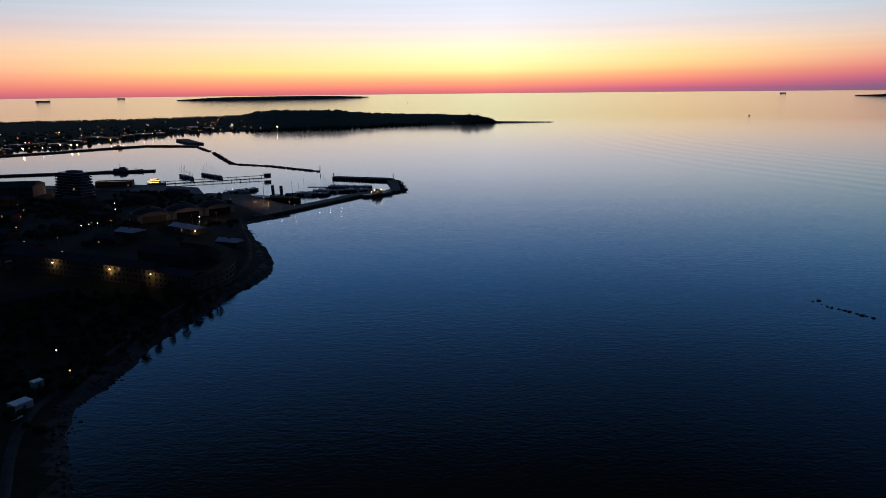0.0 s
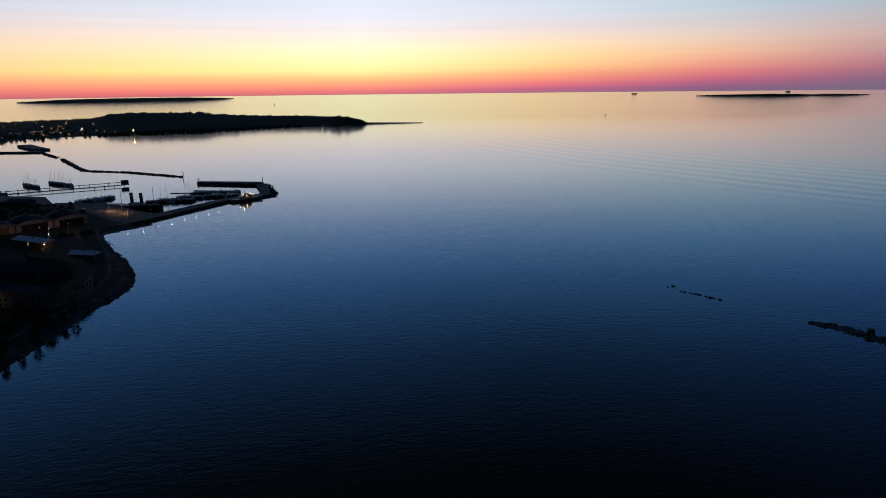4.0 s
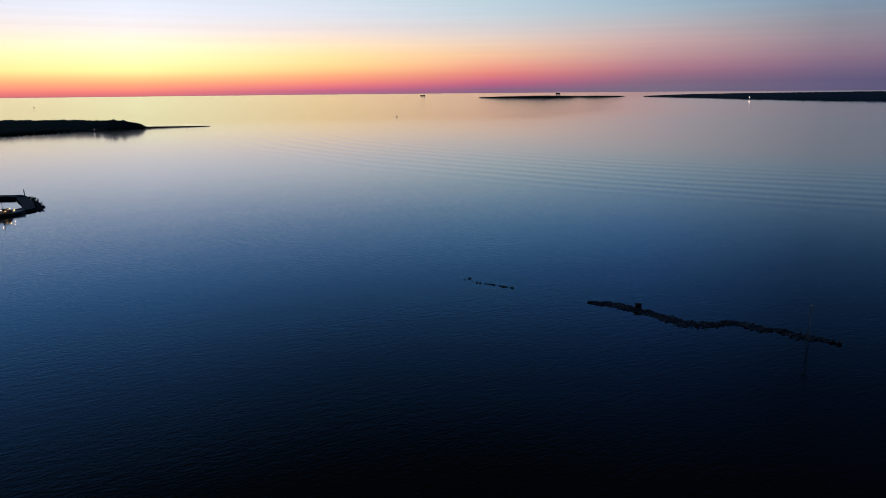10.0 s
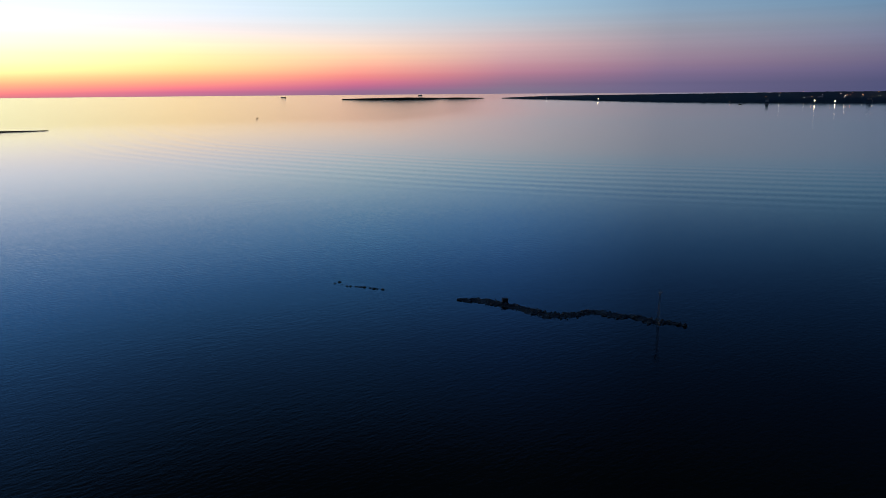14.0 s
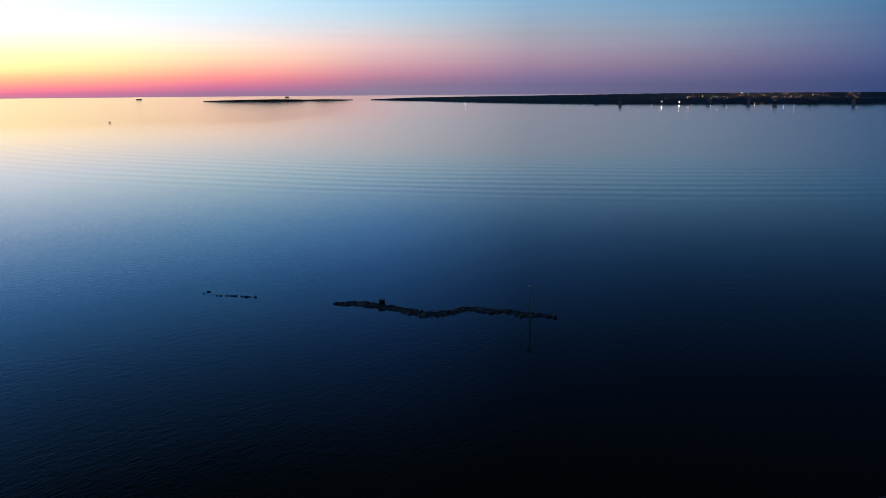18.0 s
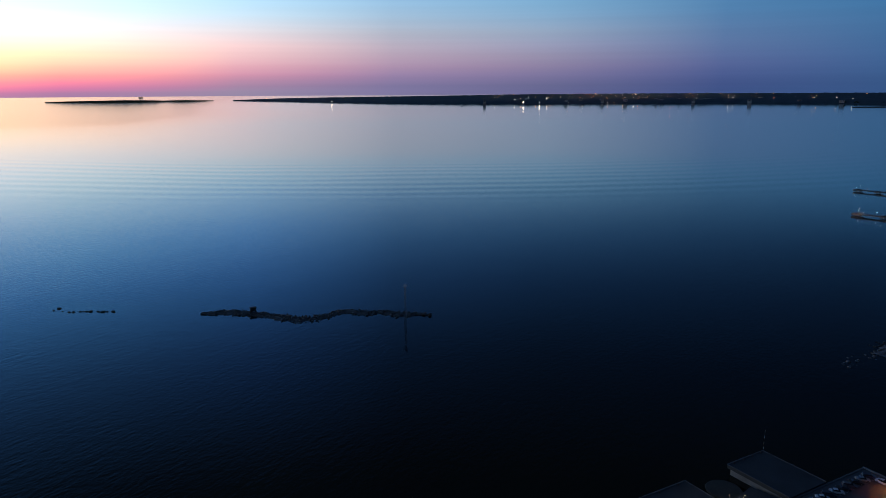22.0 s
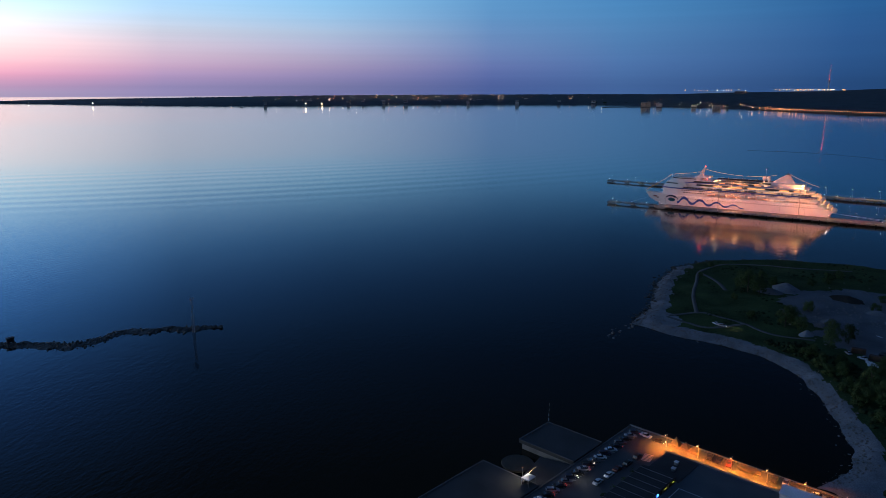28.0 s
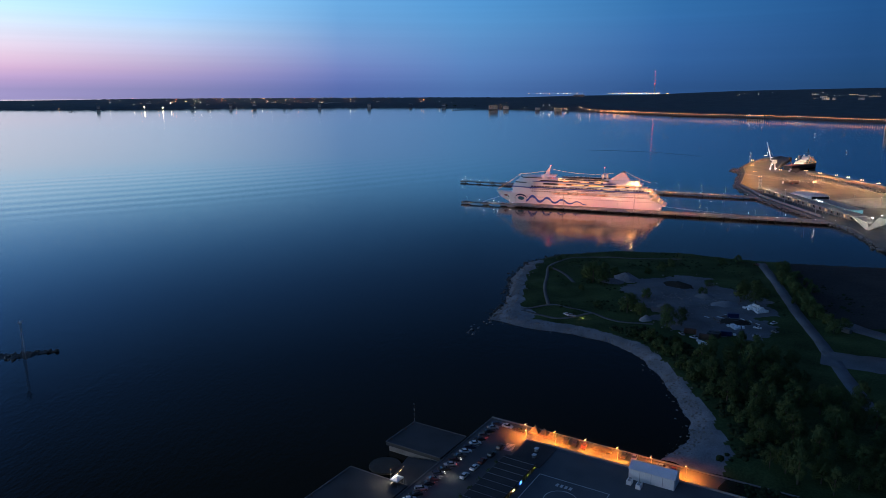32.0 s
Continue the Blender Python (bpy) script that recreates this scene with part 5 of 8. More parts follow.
def cruise_ship():
    t = thing("cruise_ship", "white floodlit cruise ship with blue waves on its hull", "ship", at=SHIP)
    hull = part("hull", ship_hull(), M["white"], t, smooth=False)
    for z, pitch, lit, size, glow in ((10.4, 2.6, 0.06, 0.7, "lit_window"), (12.3, 5.2, 0.75, 0.5, "far_white")):
        window_row(14, 168, z, lambda x: hull_side(x, z), pitch, size, size, hull, lit, "cabin_glazing", glow)
    part("waterline_stripe", loft(B(), [[(x, s * (half(x) + 0.05), z) for s in (1, -1) for z in ((0.1, 0.8) if s > 0 else (0.8, 0.1))] for x in (13, 40, 80, 120, 130)]), M["navy"], hull)
    # blue waves painted along the side
    for s in (1, -1):
        bm = B()
        prev = None
        for k in range(97):
            u = k / 96
            x = 164.5 - 71 * u
            swing = math.cos(2 * math.pi * (x - 156.2) / 17.6)
            swing = math.copysign(abs(swing) ** 0.75, swing)
            mid = 8.4 - 3.0 * u + (3.1 - 1.9 * u) * swing
            th = 1.7 * (1 - 0.7 * u)
            y = s * (hull_side(x, mid) + 0.22)
            row = (bm.verts.new((x, y, mid - th)), bm.verts.new((x, y, mid + th)))
            if prev:
                bm.faces.new((prev[0], row[0], row[1], prev[1]))
            prev = row
        r = bmesh.ops.solidify(bm, geom=list(bm.faces), thickness=0.05)
        part("painted_wave", bm, M["blue_wave"], hull, "blue wave stripe")
        bm = B()
        prev = None
        for k in range(13):
            a = math.pi * k / 12
            x = 171 + 7.5 * math.cos(a)
            z0, z1 = 7.4 + 3.6 * math.sin(a), 7.4 + 5.0 * math.sin(a) + 0.4
            row = [bm.verts.new((x, s * (hull_side(x, z) + 0.12), z)) for z in (z0, z1)]
            if prev:
                bm.faces.new((prev[0], row[0], row[1], prev[1]))
            prev = row
        bmesh.ops.solidify(bm, geom=list(bm.faces), thickness=0.05)
        part("painted_arc", bm, M["navy"], hull, "dark blue arc on the bow")
        for nm, mat, cx, cz, wx, wz, lab in (("painted_disc", "teal_paint", 171.0, 7.6, 4.2, 2.2, "teal disc painted on the bow"), ("painted_patch", "red_hull", 191.5, 9.4, 2.6, 1.0, "red patch painted on the bow")):
            ring = [(cx + wx * math.cos(2 * math.pi * j / 16), cz + wz * math.sin(2 * math.pi * j / 16)) for j in range(16)]
            bm = B()
            c = bm.verts.new((cx, s * (hull_side(cx, cz) + 0.3), cz))
            vs = [bm.verts.new((x, s * (hull_side(x, z) + 0.3), z)) for x, z in ring]
            for j in range(16):
                bm.faces.new((c, vs[j], vs[(j + 1) % 16]))
            bmesh.ops.solidify(bm, geom=list(bm.faces), thickness=0.05)
            part(nm, bm, M[mat], hull, lab)
    part("foredeck", prism(B(), [(x, s * (half(x) - 0.4)) for s, xs in ((1, (166, 176, 184, 190, 194)), (-1, (194, 190, 184, 176, 166))) for x in xs], 12.6, 13.4), M["teak"], t)
    # decks
    d1 = part("promenade_deck", tier(22, 184, 13.0, 18.4, 1.6, 20, 1.0), M["white"], t)
    window_row(25, 66, 14.8, 12.4, 3.0, 2.0, 1.5, d1, 0.5)
    window_row(136, 158, 16.8, 12.4, 3.0, 1.6, 1.1, d1, 0.4)
    for s in (-1, 1):
        part("boat_recess", box(B(), 102, s * 12.46, 15.8, 66, 0.16, 3.6), M["cream"], d1, "warm-lit recess behind the lifeboats")
    part("deck_slab", tier(21, 185, 18.4, 18.8, 0.0, 20, 0.3), M["white"], t)
    d2 = part("cabin_deck", tier(25, 184, 18.8, 20.4, 0.3, 20, 0.8), M["white"], t)
    window_row(27, 160, 19.6, 13.7, 2.4, 1.5, 1.0, d2, 0.3)
    part("blue_band", tier(25, 184, 20.4, 21.7, -0.12, 20, 0.6), M["blue_line"], t, "dark blue line round the ship")
    d3 = part("cabin_deck", tier(30, 183, 21.7, 24.2, 0.4, 19, 1.6), M["white"], t)
    window_row(32, 158, 22.7, 13.6, 3.2, 2.5, 1.5, d3, 0.3)
    part("deck_slab", tier(29, 182, 24.2, 24.6, 0.0, 18, 0.5), M["white"], t)
    d4 = part("upper_deck", tier(36, 181, 24.6, 27.6, 0.7, 18, 2.0), M["white"], t)
    for s in (-1, 1):
        part("window_band", box(B(), 92, s * 13.32, 26.2, 104, 0.14, 1.9), M["glass"], d4, "long band of dark windows")
        for x, w in ((44, 6), (56, 9), (83, 17), (104, 14), (122, 9)):
            part("lit_opening", box(B(), x, s * 13.42, 26.0, w, 0.12, 1.3), M["lit_deck"], d4, "lit stretch of the open deck")
    part("bridge_window", tier(164, 180.3, 25.8, 27.0, 0.62, 16, 1.0), M["glass"], t, "dark band of bridge windows")
    for s in (-1, 1):
        part("bridge_wing", box(B(), 158, s * 14.4, 26.2, 6, 3.0, 2.6, 0, 0.2), M["white"], t)
    part("deck_slab", tier(34, 179, 27.6, 28.1, 0.1, 16, 0.6), M["white"], t)
    d5 = part("sun_deck_house", tier(70, 177, 28.1, 30.8, 2.6, 14, 2.0), M["white"], t)
    part("blue_line", tier(62, 160, 28.1, 28.8, 0.4, 6, 0.3), M["blue_line"], t, "thin dark blue line along the upper deck")
    for s in (-1, 1):
        part("window_band", box(B(), 112, s * 11.42, 29.4, 72, 0.14, 1.6), M["glass"], d5, "long band of dark windows")
        for x, w in ((82, 7), (97, 10), (118, 6)):
            part("lit_opening", box(B(), x, s * 11.52, 29.3, w, 0.12, 0.9), M["lit_deck"], d5, "lit stretch of the open deck")
    part("deck_slab", tier(66, 175.5, 30.8, 31.1, 1.8, 14, 0.6), M["white"], t)
    part("forward_lounge", tier(140, 173.5, 31.1, 33.4, 3.4, 12, 2.0), M["white"], t)
    part("lounge_window", tier(144, 172.9, 31.8, 32.8, 3.3, 11, 1.0), M["glass"], t)
    part("mast_house", tier(132, 150, 33.4, 35.4, 7.0, 6, 1.0), M["white"], t)
    part("front_mast", rod(B(), (174.5, 0, 31.0), (174.5, 0, 35.3), 0.12, None, 6), M["white"], t)
    for s in (-1, 1):
        for x0, x1, z, y in ((146, 172, 34.3, 8.6), (72, 138, 32.9, 12.0), (37, 66, 29.0, 13.6)):
            g = B()
            rod(g, (x0, s * y, z), (x1, s * y, z), 0.06, None, 4)
            for k in range(int((x1 - x0) / 3) + 1):
                rod(g, (x0 + 3 * k, s * y, z - 1.1), (x0 + 3 * k, s * y, z), 0.05, None, 4)
            part("railing", g, M["white"], t)
    part("pool_deck", box(B(), 98, 0, 31.16, 40, 20, 0.12), M["teak"], t)
    part("pool", box(B(), 100, 0, 31.25, 14, 6, 0.14), M["teal_glass"], t, "faintly lit pool")
    part("glass_screen", box(B(), 98, 11.6, 31.9, 58, 0.12, 1.6), M["glass"], t)
    part("glass_screen", box(B(), 98, -11.6, 31.9, 58, 0.12, 1.6), M["glass"], t)
    # stern terraces
    for k in range(5):
        z = 8.0 + 3.4 * k
        part("stern_terrace", tier(8.0 + 3.8 * k, 40, z, z + 0.35, 0.6 + 0.2 * k, 3, 0), M["white"], t)
        part("lit_opening", box(B(), 11.6 + 3.8 * k, 0, z + 1.6, 0.2, 20, 1.7), M["lit_deck"], t, "lit deck opening")
        bm = B()
        for s in (-1, 1):
            rod(bm, (9.2 + 3.8 * k, s * 12.2, z + 1.3), (26, s * 13.0, z + 1.3), 0.06, None, 5)
            for j in range(8):
                rod(bm, (9.6 + 3.8 * k + 1.0 * j, s * 12.3, z + 0.3), (9.6 + 3.8 * k + 1.0 * j, s * 12.3, z + 1.3), 0.05, None, 4)
        rod(bm, (9.2 + 3.8 * k, -12.2, z + 1.3), (9.2 + 3.8 * k, 12.2, z + 1.3), 0.06, None, 5)
        part("railing", bm, M["white"], t)
    # lifeboats in their davits
    for s in (-1, 1):
        for k in range(6):
            x = 76 + 10.4 * k
            lb = part("lifeboat", loft(B(), [[(x + dx, s * (13.4 + dy * w), 16.0 + dz * w) for dy, dz in ((-1.3, 0.6), (-1.0, -0.9), (0, -1.4), (1.0, -0.9), (1.3, 0.6), (0.8, 1.5), (-0.8, 1.5))]
                                              for dx, w in ((-4.2, 0.35), (-3.4, 0.85), (-1, 1), (1.5, 1), (3.4, 0.85), (4.3, 0.3))]), M["cream"], t, "cream covered lifeboat")
            part("keel_band", box(B(), x, s * 14.6, 15.9, 7.4, 0.16, 0.35), M["orange"], lb, "orange rubbing band")
            for dx in (-3, 3):
                part("davit", rod(B(), (x + dx, s * 12.6, 18.6), (x + dx, s * 13.9, 17.2), 0.16, None, 6), M["white"], lb)
    # funnel: a raked fin
    f = part("funnel", profile(B(), [(44, 28.0), (74, 28.0), (69, 33.5), (62.5, 38), (57.4, 41.2), (54.2, 41.4), (51.5, 37)], -3.4, 3.4), M["white"], t)
    part("funnel_base", tier(38, 78, 28.0, 32.4, 6.5, 6, 2), M["white"], t)
    part("funnel_cap", box(B(), 55.4, 0, 41.3, 4.0, 5.6, 0.6, 0, 0.15), M["navy"], t)
    for k in range(3):
        part("exhaust_pipe", rod(B(), (54.6 + 0.9 * k, 0, 41.3), (54.0 + 0.9 * k, 0, 42.7), 0.35, None, 8), M["black_hull"], f)
    for x, r in ((78, 2.1), (73.5, 2.3), (140, 1.5)):
        d = part("radar_dome", ball(B(), (x, 0 if x < 100 else 3, 36.4 if x < 100 else 37.2), r, 3), M["white"], t, smooth=True)
        part("dome_stand", rod(B(), (x, 0 if x < 100 else 3, 32.2), (x, 0 if x < 100 else 3, 35.2), 0.7, 0.5, 8), M["white"], d)
    # raked main mast
    m = part("mast", profile(B(), [(141, 34.4), (146, 34.4), (140.2, 44.6), (138.6, 45.2)], -0.6, 0.6), M["white"], t)
    for z, w in ((38, 7), (41, 5)):
        part("yard", box(B(), 142.8 - (z - 34) * 0.4, 0, z, 0.6, w, 0.4), M["white"], m)
    part("radar_bar", box(B(), 144, 0, 38.8, 0.5, 5, 0.5), M["steel"], m)
    for x, z in ((138.8, 46.0), (136, 33.0)):
        part("signal_lamp", ball(B(), (x, 0, z), 0.55, 2), M["red_lamp"], t, "red signal lamp")
    # dressing lines with lamps from bow over mast and funnel to the stern
    for a, b, sag in (((203, 0, 15.5), (174.5, 0, 35.2), 0.5), ((174.5, 0, 35.2), (139, 0, 40.5), 0.6), ((138.5, 0, 42.5), (66, 0, 40.0), 3.5), ((54, 0, 42.3), (25, 0, 30.5), 1.0)):
        a, b = Vector(a), Vector(b)
        g = B()
        prev = a
        for k in range(1, 17):
            u = k / 16
            p = a.lerp(b, u) - Vector((0, 0, sag * 4 * u * (1 - u)))
            rod(g, prev, p, 0.10, None, 4)
            prev = p
        line = part("light_string", g, M["lit_deck"], t, "string of warm bulbs")
    g = B()
    for k in range(26):
        for s in (-1, 1):
            ball(g, (16 + 6 * k, s * (half(16 + 6 * k) - 1.0 if k < 25 else 11), 18.1), 0.13, 1)
    part("deck_lamp_row", g, M["far_warm"], t, "row of deck lamps")
    g = B()
    for x in range(74, 126, 7):
        for s in (-1, 1):
            ball(g, (x, s * 11.0, 33.4), 0.22, 1)
            rod(g, (x, s * 11.0, 31.1), (x, s * 11.0, 33.4), 0.05, None, 4)
    part("sun_deck_lamps", g, M["lit_deck"], t, "warm lamps round the sun deck")
    for x in (9, 13):
        part("mooring_line", rod(B(), (x, 10, 6.6), (12 - 6 * x, 17, 2.8), 0.12, None, 5), M["canvas"], t)
    part("mooring_line", rod(B(), (190, 4, 11), (214, 19, 2.8), 0.12, None, 5), M["canvas"], t)
    part("anchor", box(B(), 188, 5.0, 8.2, 1.4, 0.8, 1.8, 20, 0.2), M["black_hull"], t)
    return t


cruise_ship()


def on_ship(x, y, z):
    return SHIP @ Vector((x, y, z))


# deck floodlights of the ship
for x, y, z, w in ((40, 11.5, 31, 8500), (27, 12.5, 26, 5000), (78, 13.0, 33, 2200), (100, 12.8, 32.5, 2200), (124, 12.8, 32.5, 2000), (75, 14.8, 22.5, 160), (100, 14.8, 22.5, 160), (125, 14.8, 22.5, 160)):
    d = bpy.data.lights.new("deck_floodlight", "SPOT")
    d.energy, d.color, d.shadow_soft_size, d.spot_size, d.spot_blend = 0.6 * w, (1.0, 0.40, 0.12), 0.4, radians(150), 0.4
    ob = new("deck_floodlight", d)
    ob.matrix_basis = Matrix.Translation(on_ship(x, y, z)) @ (SHIP.to_3x3() @ Vector((0, -0.8, -0.6))).to_track_quat("-Z", "Y").to_matrix().to_4x4()


# ---- the two finger piers ----
def pier(name, a, b, width, top, label, start=0.0):
    """A concrete finger pier on piles, from a to b, to the right of that line. start: metres of narrow catwalk with dolphins at the head."""
    a, b = Vector(a), Vector(b)
    d = (b - a).normalized()
    n = Vector((-d.y, d.x))
    l = (b - a).length
    ang = math.degrees(math.atan2(d.y, d.x))
    t = thing(name, label, "pier", "finger piers")
    at = lambda s, w: (a + d * s + n * w)
    k, piece = start, 24.0
    while k < l - 1:
        e = min(k + piece, l)
        c = at((k + e) / 2, width / 2)
        part("deck_slab", box(B(), c.x, c.y, top - 0.6, e - k - 0.08, width, 1.2, ang, 0.06), M["concrete"], t)
        for s in (0.2, 0.5, 0.8):
            for w in (0.15, 0.85):
                c = at(k + (e - k) * s, width * w)
                part("pile", rod(B(), (c.x, c.y, -2), (c.x, c.y, top - 1.2), 0.6, None, 8), M["dark_concrete"], t)
        c = at((k + e) / 2, 0.2)
        part("kerb", box(B(), c.x, c.y, top + 0.17, e - k - 0.1, 0.35, 0.34, ang, 0.05), M["concrete"], t)
        c = at((k + e) / 2, -0.25)
        part("fender", box(B(), c.x, c.y, top - 1.0, 1.2, 0.5, 1.6, ang, 0.1), M["rubber"], t)
        k = e
    if start:
        for s, w in ((3, 1.2), (start * 0.45, 1.2), (start * 0.8, 1.2)):
            c = at(s, width * 0.4)
            dol = part("dolphin", box(B(), c.x, c.y, top - 0.9, 7.5 if s > 3 else 10, 7.0, 1.8, ang, 0.2), M["concrete"], t)
            for dx in (-2, 2):
                for dy in (-2, 2):
                    part("pile", rod(B(), (c.x + dx, c.y + dy, -2), (c.x + dx, c.y + dy, top - 1.8), 0.5, None, 8), M["dark_concrete"], dol)
            part("mooring_hook", box(B(), c.x, c.y, top + 0.5, 1.0, 0.7, 1.0, ang, 0.1), M["rust"], dol)
        c = at(start / 2, width * 0.4)
        part("catwalk", box(B(), c.x, c.y, top - 0.5, start, 4.6, 1.0, ang, 0.05), M["concrete"], t)
        g = B()
        for w in (-2.1, 2.1):
            p, r = at(0, width * 0.4 + w), at(start, width * 0.4 + w)
            rod(g, (p.x, p.y, top + 1.0), (r.x, r.y, top + 1.0), 0.05, None, 5)
            for j in range(int(start / 4)):
                p = at(4 * j, width * 0.4 + w)
                rod(g, (p.x, p.y, top - 0.1), (p.x, p.y, top + 1.0), 0.04, None, 4)
        part("railing", g, M["steel"], t)
    return t, at, l


P2, at2, len2 = pier("finger_pier", (825, 9), (690, -372), 20, 2.6, "long concrete finger pier beside the cruise ship", 62)
P1, at1, len1 = pier("finger_pier", (1030, 12), (862, -372), 14, 2.6, "long concrete finger pier behind the cruise ship", 60)


def bollard_lamp(x, y, z, mat):
    t = thing("bollard_lamp", "small low lamp on the pier edge", "lamp", "small lamps along the piers", at=pose(x, y, z))
    part("post", rod(B(), (0, 0, 0), (0, 0, 2.6), 0.08, None, 6), M["steel"], t)
    part("bulb", ball(B(), (0, 0, 2.75), 0.25, 1), M[mat], t)
    return t


first = None
for at, l, n in ((at2, len2, 46), (at1, len1, 30)):
    for k in range(n):
        c = at(2 + (l - 6) * k / n, 0.6 if k % 2 or at is at1 else (11.2 if k < 6 else 19.2))
        if at is at2 and 70 < 2 + (l - 6) * k / n < 262:
            continue
        if first is None:
            first = bollard_lamp(c.x, c.y, 2.6, "white_lamp")
        else:
            copy_thing(first, pose(c.x, c.y, 2.6))


def hull_light(p, watts, rgb, dip):
    """A floodlight on the pier, turned to the ship's side."""
    d = bpy.data.lights.new("pier_floodlight", "SPOT")
    d.energy, d.color, d.shadow_soft_size, d.spot_size, d.spot_blend = watts, rgb, 0.4, radians(150), 0.4
    ob = new("pier_floodlight", d)
    n = Vector((0.943, -0.334, -dip)).normalized()
    ob.matrix_basis = Matrix.Translation(Vector(p) + 0.9 * n) @ n.to_track_quat("-Z", "Y").to_matrix().to_4x4()


def mast_lamp(x, y, z, h, mat, watts, rgb, label, group):
    t = thing("mast_lamp", label, "lamp mast", group, at=pose(x, y, z))
    part("mast", rod(B(), (0, 0, 0), (0, 0, h), 0.35, 0.18, 8), M["steel"], t)
    part("head_frame", box(B(), 0, 0, h, 2.6, 1.0, 0.35, 0, 0.05), M["steel"], t)
    for k in (-0.85, 0, 0.85):
        part("lamp_head", box(B(), k, 0, h - 0.3, 0.5, 0.5, 0.2), M[mat], t, "glowing floodlight")
    if watts:
        hull_light((x, y, z + h - 0.7), watts, rgb, 0.35)


for s in (121.5, 198.5):
    c = at2(s, 1.0)
    mast_lamp(c.x, c.y, 2.6, 32.5, "flood_glow", 9500, (1.0, 0.28, 0.10), "tall lamp mast with orange floodlights on the pier", "lamp masts on the piers")
# posts added at even steps to light the deck; unseen spots light the hull
for k in range(14):
    c = at2(66 + 23 * k, 0.9)
    street_lamp(pose(c.x, c.y, 2.6, 0, 0, 70), 9.0, 1.2, M["lit_deck"], "lamp post with an orange head on the pier", "pier lamps", 12000 if k < 10 else 7000, (1.0, 0.29, 0.09), 1, 116)
    hull_light((c.x, c.y, 11.4), 860 if k > 3 else 680, (1.0, 0.25, 0.125), 0.9)
mast_lamp(749, -203, 2.6, 5.6, "quay_white", 0, (1, 1, 1), "short mast with white lamps on the pier edge", "lamp masts on the piers")
t = thing("signal_mast", "tall thin pier mast with a red lamp", "mast", at=pose(945.8, -180.6, 2.6))
part("mast", rod(B(), (0, 0, 0), (0, 0, 28.4), 0.3, 0.14, 8), M["steel"], t)
part("signal_lamp", ball(B(), (0, 0, 28.8), 0.6, 2), M["red_lamp"], t, "red signal lamp")
for at, s in ((at2, 6), (at2, 40), (at1, 6), (at1, 40)):
    c = at(s, 4)
    street_lamp(pose(c.x, c.y, 2.6, 0, 0, 70), 6.0, 0.6, M["far_white"], "short lamp post at the pier head", "pier lamps", 1600, (1.0, 0.66, 0.42), 1, 150)
for k in range(5):
    c = at1(250 + 28 * k, 7)
    street_lamp(pose(c.x, c.y, 2.6, 0, 0, 70), 11.0, 0.8, M["flood_glow"], "lamp post with an orange head on the pier", "pier lamps", 15000, (1.0, 0.34, 0.085), 1, 150)


# ---- trees ----
def leaves(spots, size, n):
    """Small leaf sprays, each a bent pair of triangles, spread through round clumps. spots: centre, radius."""
    co, faces, ways = [], [], []
    mid = sum((Vector(c) for c, r in spots), Vector()) / len(spots)
    for c, r in spots:
        for _ in range(n):
            d = Vector((random.gauss(0, 1), random.gauss(0, 1), random.gauss(0, 0.8))).normalized()
            p = Vector(c) + d * r * random.uniform(0.55, 1.05)
            u = d.cross(Vector((random.random(), random.random(), random.random()))).normalized()
            v = d.cross(u)
            s = size * random.uniform(0.6, 1.3)
            o = len(co)
            co += [tuple(p + u * s), tuple(p + v * s * 0.7 + d * s * 0.3), tuple(p - u * s), tuple(p - v * s * 0.7 + d * s * 0.2)]
            faces += [(o, o + 1, o + 2), (o, o + 2, o + 3)]
            ways += [(0.75 * d + 0.5 * (p - mid).normalized() + Vector((0, 0, 0.25))).normalized()] * 4
    return co, faces, ways


def tree(name, tall, wide, label, group, clumps=12, bushy=0.25):
    t = thing(name, label, "tree", group)
    bm = rod(B(), (0, 0, -0.4), (0, 0, tall * 0.55), 0.028 * tall, 0.014 * tall, 8)
    spots = []
    for k in range(clumps):
        a = 2.4 * k + random.uniform(-0.4, 0.4)
        h = tall * (bushy + (0.93 - bushy) * (k + 0.5) / clumps)
        out = wide * 0.5 * math.sin(math.pi * min(0.97, 0.25 + 0.72 * (k / clumps))) * random.uniform(0.45, 0.9)
        c = Vector((out * math.cos(a), out * math.sin(a), h))
        spots.append((c, wide * random.uniform(0.17, 0.27)))
        if k % 2 == 0:
            rod(bm, (0, 0, max(tall * 0.15, h * 0.55)), c, 0.010 * tall, 0.004 * tall, 5)
    part("trunk", bm, M["bark"], t)
    me = bpy.data.meshes.new("crown")
    co, faces, ways = leaves(spots, 0.026 * wide + 0.08, 130)
    me.from_pydata(co, [], faces)
    me.polygons.foreach_set("use_smooth", [True] * len(faces))
    me.normals_split_custom_set_from_vertices(ways)
    me.materials.append(M["leaf"])
    part("crown", me, None, t)
    return t


TREES = [tree("broadleaf_tree", 10.5, 7.5, "leafy broadleaf tree on the dark meadow", "trees of the grove"), tree("broadleaf_tree", 8.0, 7.0, "leafy broadleaf tree on the dark meadow", "trees of the grove", 11),
         tree("broadleaf_tree", 12.5, 7.0, "tall leafy broadleaf tree in the grove", "trees of the grove", 14), tree("willow_bush", 4.2, 5.0, "low spreading bush on the meadow", "bushes of the meadow", 8, 0.12)]
USED = [False] * 4


